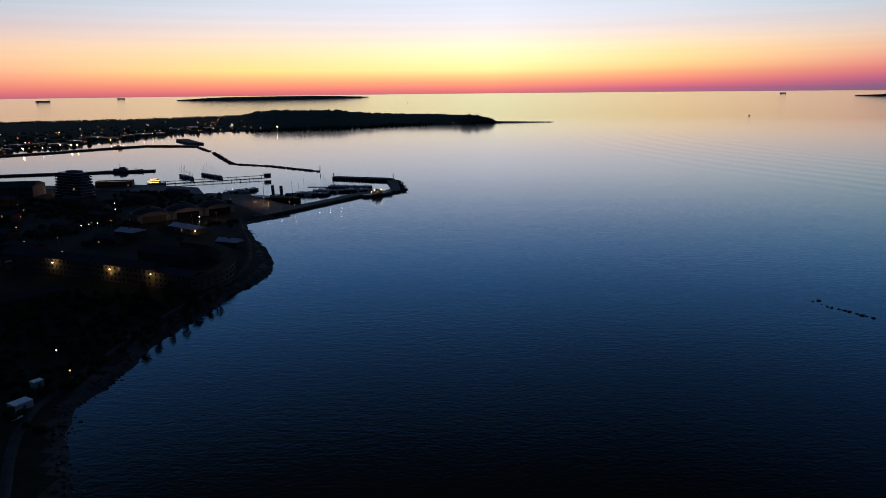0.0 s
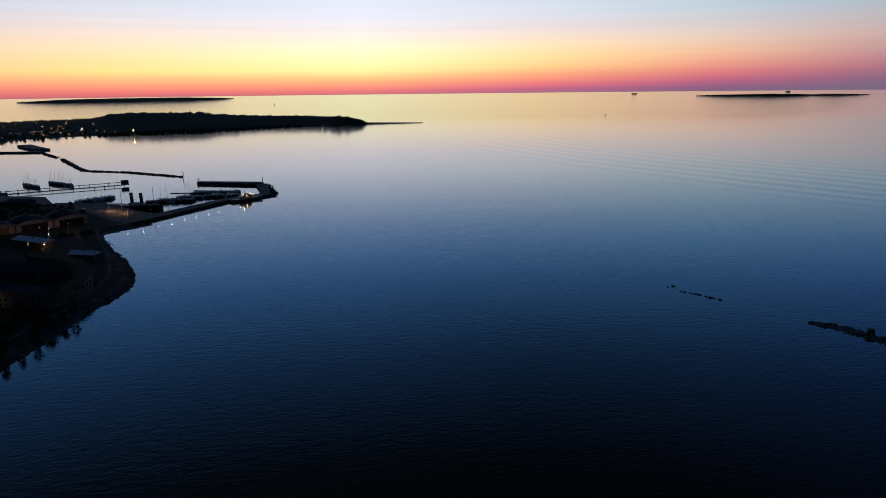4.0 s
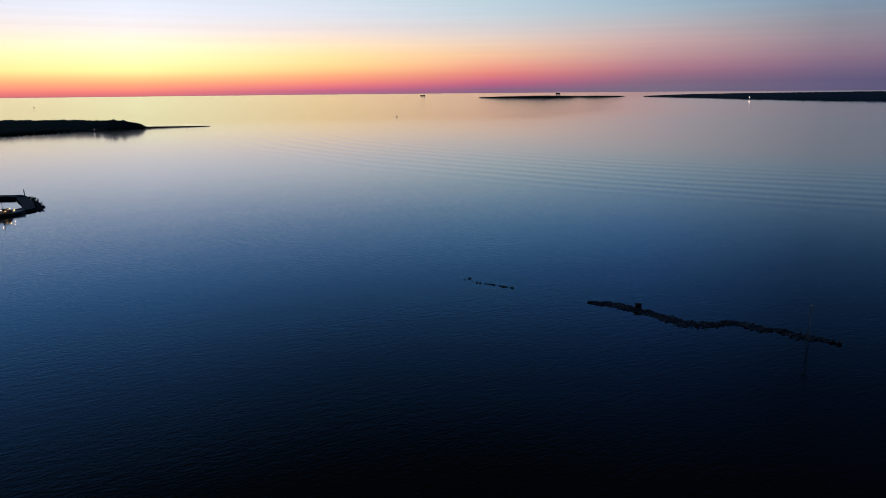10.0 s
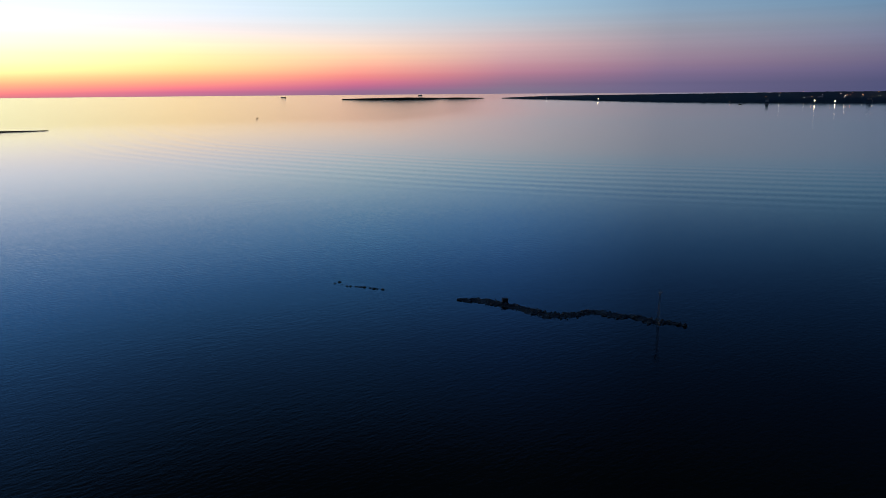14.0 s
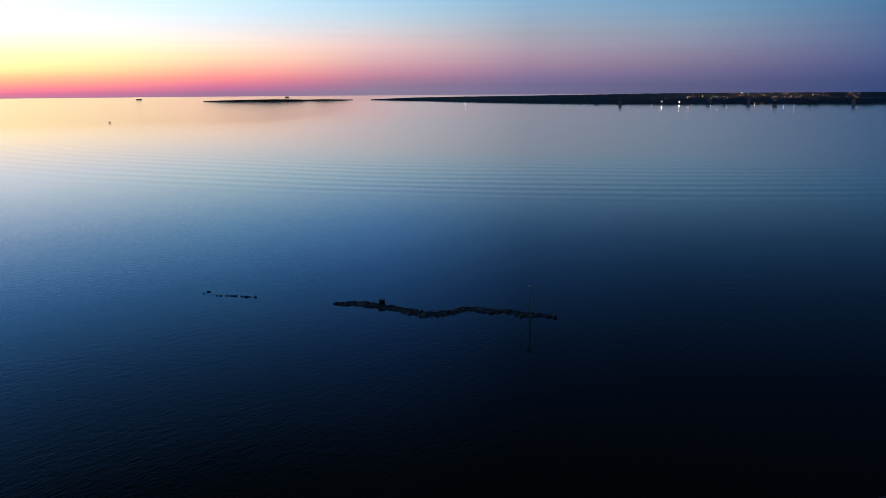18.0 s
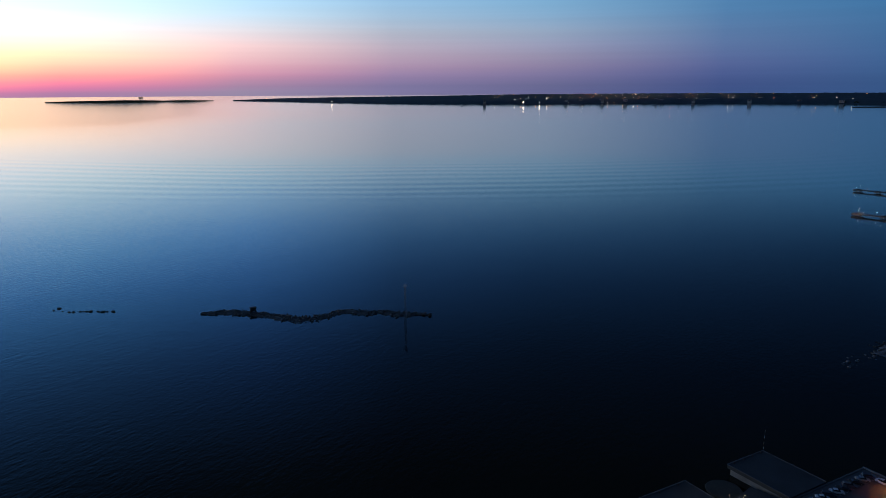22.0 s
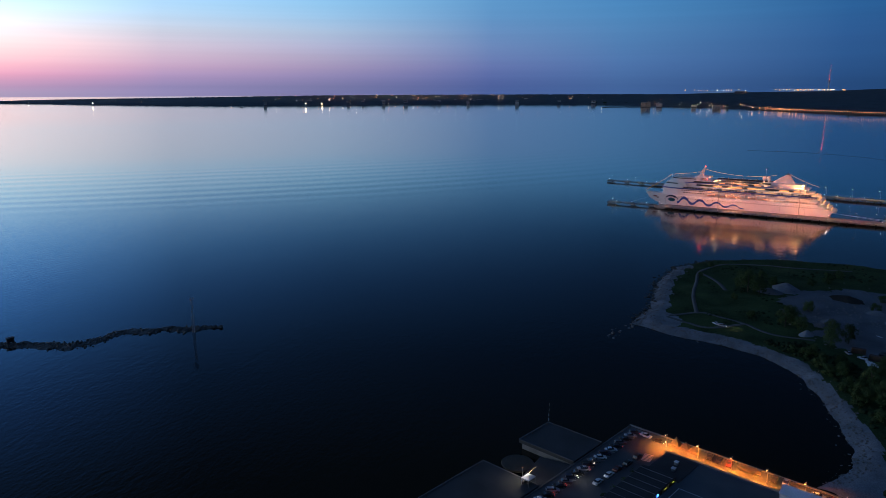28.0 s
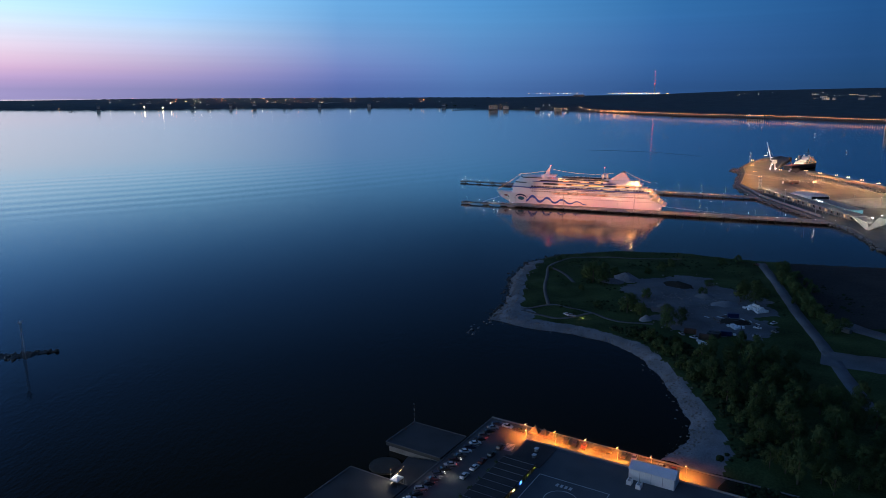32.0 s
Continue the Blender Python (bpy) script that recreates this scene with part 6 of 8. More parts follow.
def plant(kind, x, y, z, scale=1.0):
    m = pose(x, y, z, 0, 0, random.uniform(0, 360)) @ Matrix.Diagonal((scale, scale, scale * random.uniform(0.9, 1.1), 1))
    if not USED[kind]:
        USED[kind] = True
        TREES[kind].matrix_basis = m
        return TREES[kind]
    return copy_thing(TREES[kind], m)


# the dense grove on the landward side of the beach
GROVE = [(322, -100), (327, -117), (329, -132), (327, -146), (322, -158), (298, -150), (250, -165), (205, -150), (205, -108), (222, -100), (252, -104), (284, -106), (318, -106)]
spots = []
tries = 0
while len(spots) < 84 and tries < 6000:
    tries += 1
    x, y = random.uniform(200, 365), random.uniform(-172, -98)
    if float(inside_and_far(GROVE, np.array([x]), np.array([y]))[0]) < 1.5 or any(math.hypot(x - a, y - b) < 5.2 for a, b in spots):
        continue
    spots.append((x, y))
for x, y in spots:
    plant(random.choice((0, 0, 1, 2)), x, y, SPIT.z(x, y), random.uniform(0.8, 1.15))
for x, y, k, s in [(467, -85, 0, 0.95), (474, -82, 1, 0.9), (462, -91, 1, 0.8), (398, -93, 0, 0.8), (404, -97, 1, 0.8), (391, -99, 1, 0.7), (423, -168, 1, 0.9), (429, -172, 0, 0.8), (418, -175, 1, 0.8),
                   (383, -112, 1, 0.8), (376, -118, 0, 0.7), (370, -108, 1, 0.7), (418, -199, 3, 1.0), (436, -208, 3, 1.1), (444, -221, 3, 1.0), (462, -226, 3, 0.9), (480, -227, 3, 1.0), (405, -200, 3, 1.0),
                   (392, -198, 3, 1.1), (380, -200, 3, 1.0), (500, -140, 3, 1.0), (512, -150, 3, 0.9), (492, -128, 3, 0.8), (520, -190, 3, 0.8), (455, -190, 3, 1.0), (436, -188, 3, 0.9), (447, -74, 3, 0.6),
                   (412, -78, 3, 0.7), (366, -196, 3, 1.2), (372, -205, 3, 1.0), (505, -100, 3, 0.8), (488, -104, 3, 0.9), (528, -205, 3, 0.8), (340, -96, 3, 0.8), (330, -97, 3, 0.9), (352, -92, 3, 0.7),
                   (358, -88, 3, 0.6), (300, -100, 3, 0.9), (312, -99, 3, 0.8), (430, -112, 3, 0.9), (440, -150, 3, 0.8), (458, -160, 3, 0.8), (500, -60, 3, 0.5), (530, -70, 3, 0.6)]:
    plant(k, x, y, SPIT.z(x, y), (1.75 if k < 3 else 1.25) * s)

# the hedge along the service road
for k in range(24):
    x, y, a = along([(512, -229), (471, -213), (443, -210), (385, -196)], 2 + 5.4 * k)
    x, y = x + random.uniform(-2, 2), y + random.uniform(-3, 1)
    tagged(plant(3, x, y, SPIT.z(x, y), random.uniform(0.9, 1.5)), "dense dark bush in the hedge along the road", group="hedge along the road")

# younger trees and undergrowth between the grove and the beach
spots = []
tries = 0
while len(spots) < 22 and tries < 3000:
    tries += 1
    x, y = random.uniform(236, 352), random.uniform(-112, -90)
    d = near_line(BAY, x, y)
    if y > -88 or d < 14 + 4 * max(0.0, min(1.0, (275 - x) / 50)) or d > 24 or any(math.hypot(x - a, y - b) < 4.6 for a, b in spots):
        continue
    spots.append((x, y))
for x, y in spots:
    plant(random.choice((0, 1, 1, 3)), x, y, SPIT.z(x, y), random.uniform(0.6, 0.9))
spots = []
for _ in range(900):
    x, y = random.uniform(228, 372), random.uniform(-125, -78)
    d = near_line(BAY, x, y)
    if d < 10.5 + 5 * max(0.0, min(1.0, (275 - x) / 50)) or d > 30 or not 0 < float(inside_and_far(SPIT.outline, np.array([x]), np.array([y]))[0]):
        continue
    size = random.uniform(0.5, 1.5)
    spots.append((Vector((x, y, SPIT.z(x, y) + 0.3 * size)), size))
for _ in range(170):
    b = random.uniform(89, 128)
    x, y = q(random.uniform(0.5, 12), b)
    size = random.uniform(0.4, 1.3) * min(1.0, (b - 86) / 10)
    spots.append((Vector((x, y, 3.05 + 0.3 * size)), size))
wood("beach_undergrowth", spots, "low dark bushes along the back of the beach")


# low scrub over the back of the meadow
spots = []
for _ in range(1300):
    x, y = random.uniform(395, 560), random.uniform(-240, -50)
    if float(inside_and_far(SPIT.outline, np.array([x]), np.array([y]))[0]) < 10 or rough_at(x, y, 0.03) < 0.02 or spit_cover(x, y, 0) == 2:
        continue
    if min(near_line(p, x, y) for p in ([(414, -49), (452, -50), (485, -56), (512, -59), (538, -75), (544, -94), (541, -125), (537, -165)], [(524, -222), (471, -205), (443, -202), (385, -187)], [(510, -60), (490, -69), (467, -72)])) < 5:
        continue
    size = random.uniform(0.4, 1.2)
    spots.append((Vector((x, y, SPIT.z(x, y) - 0.15 * size)), size))
wood("meadow_scrub", spots, "low dark scrub on the rough meadow")


# ---- heaps and stored things on the yard ----
def heap(x, y, r, h, mat, label):
    bm = B()
    bmesh.ops.create_cone(bm, cap_ends=False, segments=26, radius1=r, radius2=0.12 * r, depth=h, matrix=Matrix.Translation((0, 0, h / 2)))
    bmesh.ops.subdivide_edges(bm, edges=list(bm.edges), cuts=2, use_grid_fill=True)
    for v in bm.verts:
        k = 1 + 0.22 * noise.noise(Vector((v.co.x * 0.3 + x, v.co.y * 0.3, v.co.z * 0.4 + y)))
        v.co.x *= k * 1.35
        v.co.y *= k
        v.co.z = v.co.z * (0.85 + 0.3 * (k - 0.9)) - 0.3
    ob = tagged(part("gravel_mound", bm, mat, smooth=True), label, "heap", "heaps on the yard")
    ob.matrix_basis = pose(x, y, SPIT.z(x, y), 0, 0, random.uniform(0, 180))


heap(478, -110, 8.5, 5.0, M["pebble"], "pale conical heap of sand on the yard")
heap(470, -98, 7, 3.0, M["gravel"], "low grey heap of rubble on the yard")
heap(462, -141, 9, 3.0, M["earth"], "dark heap of soil on the yard")
heap(435, -150, 5, 2.6, M["gravel"], "grey heap of gravel on the yard")
heap(418, -157, 7, 3.0, M["pebble"], "pale heap of gravel on the yard")
heap(410, -120, 6, 3.0, M["gravel"], "grey heap of rubble on the yard")
heap(386, -101, 4, 3.4, M["pebble"], "small pale heap of sand near the path")
heap(404, -114, 5, 2.2, M["gravel"], "low grey heap of gravel on the yard")
stones("yard_rubble", [(x, y, SPIT.z(x, y), random.uniform(0.2, 0.8)) for x, y in [(random.gauss(425, 26), random.gauss(-138, 17)) for _ in range(260)]], M["rock"], "scattered pale rubble on the yard", "rubble")


def bale_stack(x, y, n, label, wide=4):
    """Wrapped white bales in a loose stack."""
    t = thing("bale_stack", label, "bales", "wrapped bales on the yard", at=pose(x, y, SPIT.z(x, y) - 0.1, 0, 0, 20))
    for k in range(n):
        i, j, l = k % wide, (k // wide) % 3, k // (3 * wide)
        if l and (i < l or i >= wide - l or j == 0 and l > 1):
            l, j = 0, random.choice((-1, 3))
        bm = box(B(), 1.75 * i + random.uniform(-0.5, 0.5), 1.7 * j + random.uniform(-0.5, 0.5), 0.7 + 1.2 * l, 1.5, 1.4, 1.3, random.uniform(-12, 12), 0.3)
        part("bale", bm, M["canvas"], t)


bale_stack(402, -174, 54, "tall heap of white wrapped bales on the yard", 7)
bale_stack(372, -149, 13, "loose pale bags beside a dark soil bank")
bale_stack(345, -121, 6, "few white wrapped bales on the yard")
bale_stack(360, -141, 3, "few white wrapped bales on the yard")
heap(384, -151, 8, 1.5, M["earth"], "low dark bank of soil and scrap on the yard")


def scrap_pile(x, y, n):
    t = thing("scrap_pile", "loose pile of planks, pipes and pallets", "scrap", "scrap on the yard", at=pose(x, y, SPIT.z(x, y) + 0.3, 0, 0, random.uniform(0, 180)))
    for k in range(n):
        u, v, z = random.gauss(0, 2.4), random.gauss(0, 1.6), 0.15 + 0.16 * k
        if k % 3:
            part("plank", box(B(), u, v, z * 0.5, random.uniform(2, 4), 0.25, 0.12, random.uniform(0, 180)), M["wood"], t)
        else:
            part("pipe", rod(B(), (u - 1.6, v, z * 0.5), (u + 1.6, v + random.uniform(-1, 1), z * 0.5), 0.16, None, 8), M["canvas"] if k % 2 else M["rust"], t)


for x, y in ((388, -140), (386, -156), (378, -160), (392, -148)):
    scrap_pile(x, y, 10)


def container(x, y, turn, mat, label, long=6.1):
    t = thing("container", label, "container", "containers on the yard", at=pose(x, y, SPIT.z(x, y) - 0.05, 0, 0, turn))
    part("box", box(B(), 0, 0, 1.3, long, 2.44, 2.5, 0, 0.04), mat, t)
    for s in (-1, 1):
        for k in range(int(long / 0.8)):
            part("rib", box(B(), -long / 2 + 0.5 + 0.8 * k, s * 1.24, 1.3, 0.28, 0.06, 2.2), mat, t)
    for s in (-0.6, 0.6):
        part("door", box(B(), long / 2 + 0.03, s, 1.3, 0.06, 1.12, 2.3), mat, t)


for x, y, turn, m, lab in [(363, -119, 70, "rust", "rust-brown shipping container on the yard"), (360, -131, 65, "black_hull", "dark shipping container on the yard"), (361, -137, 75, "navy", "dark blue shipping container on the yard"),
                           (354, -124, 60, "rust", "rust-brown shipping container on the yard"), (357, -129, 68, "black_hull", "dark shipping container on the yard"), (392, -152, 80, "navy", "dark blue shipping container on the yard"),
                           (368, -203, 30, "tin", "grey shipping container beside the road")]:
    container(x, y, turn, M[m], lab)
for x, y, turn, c in [(393, -57, 30, "white"), (354, -118, 40, "white"), (361, -114, 10, "silver"), (372, -158, 60, "white"), (366, -165, 20, "grey"), (358, -152, 80, "silver"), (520, -216, 0, "dark red"), (380, -170, 120, "white")]:
    ob = copy_thing(park(c, False, qpose(500, 500)) if (c, False, "") not in CARS else CARS[(c, False, "")], pose(x, y, SPIT.z(x, y) + 0.1, 0, 0, turn))
    tagged(ob, c + " saloon car parked on the open ground", group="cars on the spit")
ob = park("silver", True, pose(390, -60, SPIT.z(390, -60) + 0.1, 0, 0, 250), "h")
tagged(ob, "silver estate car with headlights on by the path", group="cars on the spit")
lamp_at(387.5, -66, SPIT.z(387, -66) + 1.3, 30, (1.0, 0.9, 0.5), 0.15, "headlight_beam")


# ---- the ferry terminal mole ----
MOLE = [(578, -343), (665, -362), (727, -357), (868, -356), (907, -361), (992, -373), (1133, -433), (1219, -462), (1303, -507), (1395, -568), (1440, -622), (1425, -640), (1290, -562), (1200, -514), (1180, -540), (1172, -566), (1090, -562), (944, -552), (800, -545), (560, -520)]
bm = prism(B(), MOLE, -2, 3.2)
tagged(part("pavement_mole", bm, M["apron"]), "broad lamplit asphalt mole of the ferry harbour", "pavement", kind="structure")
stones("mole_boulders", strewn(MOLE[:9], 900, 2.6, 0.8, 2.2, None, 0.6) + [(random.gauss(1190, 14), random.gauss(-452, 6), 0.8, random.uniform(1, 2.4)) for _ in range(160)], M["rock"],
       "heaped grey armour stones along the mole", "stones")
bm = B()
for a, b in zip(MOLE[2:10], MOLE[3:11]):
    ang = math.degrees(math.atan2(b[1] - a[1], b[0] - a[0]))
    box(bm, (a[0] + b[0]) / 2 - math.sin(radians(ang)) * -5, (a[1] + b[1]) / 2 - 5, 4.3, math.dist(a, b), 0.9, 2.4, ang)
tagged(part("wave_wall", bm, M["concrete"]), "long pale concrete wave wall on the mole", "wall", kind="structure")


def promenade_hall():
    """The long terminal with a walkway on its roof, on columns along the water side."""
    t = thing("ferry_terminal", "long low ferry terminal with roof walkway and columns", "terminal", at=pose(912, -374, 3.2, 0, 0, 181.5))
    part("hall", box(B(), 104, 10, 2.8, 200, 13, 5.6), M["concrete"], t)
    part("walkway", box(B(), 106, 5, 6.0, 216, 15, 0.7, 0, 0.1), M["concrete"], t)
    for k in range(34):
        part("column", box(B(), 3 + 6.2 * k, -1.4, 2.8, 0.6, 0.6, 5.6), M["concrete"], t)
        if k % 2 == 0:
            part("window", box(B(), 6 + 6.2 * k, 3.45, 2.7, 4.6, 0.1, 2.8), M["glass"] if k % 6 else M["lit_window"], t)
    g = B()
    for y in (-2.2, 12.2):
        rod(g, (0, y, 7.4), (213, y, 7.4), 0.07, None, 5)
        for k in range(54):
            rod(g, (4 * k, y, 6.3), (4 * k, y, 7.4), 0.05, None, 4)
    part("railing", g, M["steel"], t)
    a = part("arch_hall", loft(B(), [[(x, y, z) for y, z in ((16, 0), (16, 7 * h), (22, 9 * h), (34, 9 * h), (38, 7 * h), (38, 0))] for x, h in ((38, 0.5), (50, 0.95), (70, 1.15), (96, 1.2))]), M["pale_tin"], t, "pale curved hall roof")
    part("glass_front", box(B(), 96.2, 27, 4.5, 0.3, 20, 8), M["glass"], a)
    part("sign_panel", box(B(), 114, 16.8, 4.6, 14, 0.3, 4.2), M["cool_panel"], t, "bright white lit panel")
    part("glass_hall", box(B(), 140, 24, 3.0, 70, 14, 6.0), M["teal_glass"], t, "teal-lit glass hall")
    part("hall_roof", box(B(), 140, 24, 6.3, 74, 17, 0.5, 0, 0.1), M["tin"], t)
    part("folded_ramp", loft(B(), [[(213, -2.5, 5.6), (213, 12.5, 5.6), (213, 12.5, 6.35), (213, -2.5, 6.35)], [(254, -10.5, 0.0), (256, -9.0, 0.0), (256, -9.0, 0.5), (254, -10.5, 0.5)]]), M["plaster"], t, "pale folded ramp plate")
    part("folded_ramp", loft(B(), [[(254, -10.0, 0.05), (256.5, -8.5, 0.05), (256.5, -8.5, 0.6), (254, -10.0, 0.6)], [(226, 17.0, 6.2), (246, 20.0, 6.2), (246, 20.0, 6.9), (226, 17.0, 6.9)]]), M["plaster"], t, "pale folded ramp plate")
    part("ramp", loft(B(), [[(213, -2, 5.7), (213, 12, 5.7), (213, 12, 6.3), (213, -2, 6.3)], [(260, 6, 0.0), (260, 20, 0.0), (260, 20, 0.5), (260, 6, 0.5)]]), M["concrete"], t)
    for s in (-1, 1):
        part("canopy_wing", loft(B(), [[(232, 18 + s * 3, 0.2), (232, 18 + s * 3.6, 0.2), (232, 18 + s * 3, 0.6)], [(228, 18 + s * 14, 7), (232, 18 + s * 15, 7), (230, 18 + s * 14, 7.6)]]), M["tin"], t)


promenade_hall()
for pts, lab in (([(960, -462), (1052, -492), (1046, -502), (952, -474)], "dark asphalt island on the mole"), ([(890, -432), (985, -446), (980, -458), (884, -446)], "dark asphalt lane on the mole"),
                 ([(1090, -470), (1165, -495), (1160, -505), (1084, -482)], "dark asphalt island on the mole"), ([(740, -450), (782, -452), (790, -505), (742, -508)], "dark asphalt lane on the mole")):
    tagged(part("pavement_lane", prism(B(), pts, 3.0, 3.206), M["asphalt"]), lab, "pavement", kind="structure")
bm = B()
for k in range(9):
    box(bm, 985 - 4 * k, -508 - 3.6 * k, 3.21, 150, 0.45, 0.02, 4)
for k in range(5):
    box(bm, 1090 - 10 * k, -448 - 8 * k, 3.21, 120, 0.5, 0.02, 17)
tagged(part("lane_lines", bm, M["line"]), "worn white lane lines on the ferry mole", "road marking", kind="structure")
# paler patch of paving: the forecourt's white light put into its colour
bm = prism(B(), [(838, -424), (785, -442), (800, -505), (868, -512), (866, -470)], 2.9, 3.215)
tagged(part("pavement_light_pool", bm, M["concrete"]), "pale patch standing in for white light on the ferry forecourt", "pavement", kind="structure")
for k, (x, y) in enumerate([(1072, -504), (1037, -508), (1010, -518), (984, -521), (953, -523), (917, -524), (880, -526), (1150, -455), (1060, -424), (990, -404), (1330, -548), (1240, -490), (930, -450), (1080, -470), (845, -528)]):
    street_lamp(pose(x, y, 3.2, 0, 0, 90), 11.5, 1.4, M["warm"], "tall lamp post with a warm head on the mole", "lamps on the mole", 7500 if k < 7 else 11500, (1.0, 0.45, 0.17), 2, 0)
for k in range(7):
    street_lamp(pose(896 - 31 * k, -377, 9.6, 0, 0, 90), 4.5, 0.5, M["far_white"], "short lamp post on the terminal walkway", "walkway lamps", 3000, (1.0, 0.72, 0.45), 1, 140)
for x, y in ((1262, -494), (1350, -560), (820, -365), (748, -366)):
    mast_lamp(x, y, 3.2, 16, "far_white", 0, (1, 1, 1), "tall lamp mast with white heads on the mole", "lamp masts on the mole")
for x, y, w in ((676, -385, 2600), (690, -402, 4200), (836, -452, 11000), (812, -470, 12000), (640, -420, 6500)):
    lamp_at(x, y, 11, w, (1.0, 0.86, 0.62), 0.5, "forecourt_light")
    mast_lamp(x, y, 3.2, 8.5, "white_lamp", 0, (1, 1, 1), "lamp mast with bright white heads on the forecourt", "lamp masts on the forecourt")
for k in range(46):
    x = 905 + 4.6 * (k % 23) + random.uniform(-0.4, 0.4)
    y = -520 - 8 * (k // 23) - (x - 905) * 0.1
    c = random.choice(("white", "silver", "black", "grey", "dark blue"))
    ob = copy_thing(CARS[(c, False, "")] if (c, False, "") in CARS else CARS[("white", False, "")], pose(x, y, 3.21, 0, 0, 82 + random.uniform(-3, 3)))
    tagged(ob, "car waiting in a lit lane of the ferry harbour", group="cars on the mole")
for k in range(16):
    ob = copy_thing(CARS[(random.choice(("white", "silver", "black")), False, "")] if k % 2 else CARS[("white", False, "")], pose(930 + 9 * k, -381 - 3.6 * k, 3.21, 0, 0, 60))
    tagged(ob, "car parked along the wave wall of the mole", group="cars on the mole")


def boarding_gallery():
    """A long raised passenger gallery on posts, with lamps along its roof."""
    a, b = Vector((1082, -511, 0)), Vector((850, -538, 0))
    l = (b - a).length
    t = thing("boarding_gallery", "long pale raised passenger gallery on posts", "gallery", at=pose(a.x, a.y, 3.2, 0, 0, math.degrees(math.atan2(b.y - a.y, b.x - a.x))))
    n = 18
    for k in range(n):
        x = l * (k + 0.5) / n
        sec = part("section", box(B(), x, 0, 6.4, l / n - 0.15, 3.6, 2.4, 0, 0.1), M["dark_concrete"], t)
        part("window_band", box(B(), x, 1.83, 6.6, l / n - 2.0, 0.1, 1.2), M["lit_window"] if k % 3 else M["glass"], sec)
        part("roof", box(B(), x, 0, 7.95, l / n - 0.1, 4.0, 0.25, 0, 0.06), M["concrete"], sec)
        for y in (-1.5, 1.5):
            part("post", rod(B(), (x - l / n / 2 + 0.4, y, 0), (x - l / n / 2 + 0.4, y, 5.0), 0.22, None, 8), M["steel"], t)


boarding_gallery()


def lorry(x, y, turn):
    t = thing("lorry", "long lorry with red tail lights on the mole", "lorry", "lorries on the mole", at=pose(x, y, 3.2, 0, 0, turn))
    part("trailer", box(B(), -2, 0, 2.5, 11, 2.5, 2.9, 0, 0.06), M["tarp"], t)
    part("cab", box(B(), 5.2, 0, 1.9, 2.2, 2.4, 3.0, 0, 0.2), M["white"], t)
    part("windscreen", box(B(), 6.32, 0, 2.5, 0.06, 2.1, 1.0), M["glass"], t)
    for px in (-6, -4.8, -3.6, 4.9):
        for s in (-1, 1):
            part("wheel", rod(B(), (px, s * 0.9, 0.5), (px, s * 1.25, 0.5), 0.5, None, 12), M["rubber"], t)
    for s in (-1, 1):
        part("tail_light", box(B(), -7.55, s * 0.95, 1.2, 0.1, 0.5, 0.3), M["tail"], t)
    part("chassis", box(B(), -1, 0, 0.85, 12.6, 0.9, 0.35), M["black_hull"], t)


for x, y, turn in ((1000, -446, 60), (1004, -456, 55), (1150, -520, 70), (1162, -528, 70), (1175, -533, 75)):
    lorry(x, y, turn)


def harbour_crane():
    t = thing("harbour_crane", "white harbour crane with a raised floodlit jib", "crane", at=pose(1186, -503, 3.2, 0, 0, 75))
    for x in (-4, 4):
        for y in (-4, 4):
            l = part("portal_leg", rod(B(), (x, y, 0), (x * 0.6, y * 0.6, 11), 0.6, 0.5, 8), M["white"], t)
            part("bogie", box(B(), x, y, 0.5, 2.2, 1.0, 1.0, 0, 0.1), M["steel"], l)
    part("portal_deck", box(B(), 0, 0, 11.4, 7.5, 7.5, 0.9, 0, 0.1), M["white"], t)
    part("machine_house", box(B(), -1.5, 0, 14.4, 8, 4.4, 5.0, 0, 0.2), M["white"], t)
    part("operator_cab", box(B(), 3.4, 1.8, 14.0, 2.2, 2.0, 2.4, 0, 0.15), M["glass"], t)
    jib = part("jib", loft(B(), [[(2, -1.3, 13), (2, 1.3, 13), (3.8, 1.0, 14.5), (3.8, -1.0, 14.5)], [(12, -0.4, 46), (12, 0.4, 46), (12.9, 0.4, 46.4), (12.9, -0.4, 46.4)]]), M["white"], t)
    for k in range(12):
        part("brace", rod(B(), (2.2 + 0.83 * k, -1.25 + 0.07 * k, 14 + 2.7 * k), (3.9 + 0.75 * k, 1.0 - 0.05 * k, 16.2 + 2.66 * k), 0.16, None, 5), M["white"], jib)
    part("stay", rod(B(), (-3, 0, 17), (10, 0, 38), 0.14, None, 5), M["steel"], t)
    for x, y, z in ((1.2, 2.6, 16.8), (1.2, 2.6, 9.8), (-4.5, 4.5, 3.0), (4.5, 4.5, 3.0), (2.9, 1.4, 21.0)):
        part("lamp_head", box(B(), x, y, z, 1.0, 0.7, 0.8, 0, 0.1), M["white_lamp"], t)


harbour_crane()
lamp_at(1181, -497, 31, 700, (1.0, 0.95, 0.85), 0.6, "crane_floodlight")


def hull_of(long, beam, deck, bow=0.75, sheer=1.0):
    rings = []
    for u in (0, 0.05, 0.2, 0.5, 0.75, 0.88, 0.96, 1.0):
        w = beam / 2 * (0.8 + 0.2 * min(1, u / 0.2)) if u < bow else beam / 2 * max(0.02, 1 - ((u - bow) / (1 - bow)) ** 1.8)
        top = deck + sheer * max(0, (u - 0.5) * 2) ** 2
        row = [(u * long, w * 0.55, -0.6), (u * long, w * 0.9, deck * 0.4), (u * long, w, top)]
        rings.append(row + [(x, -y, z) for x, y, z in reversed(row)])
    return loft(B(), rings)


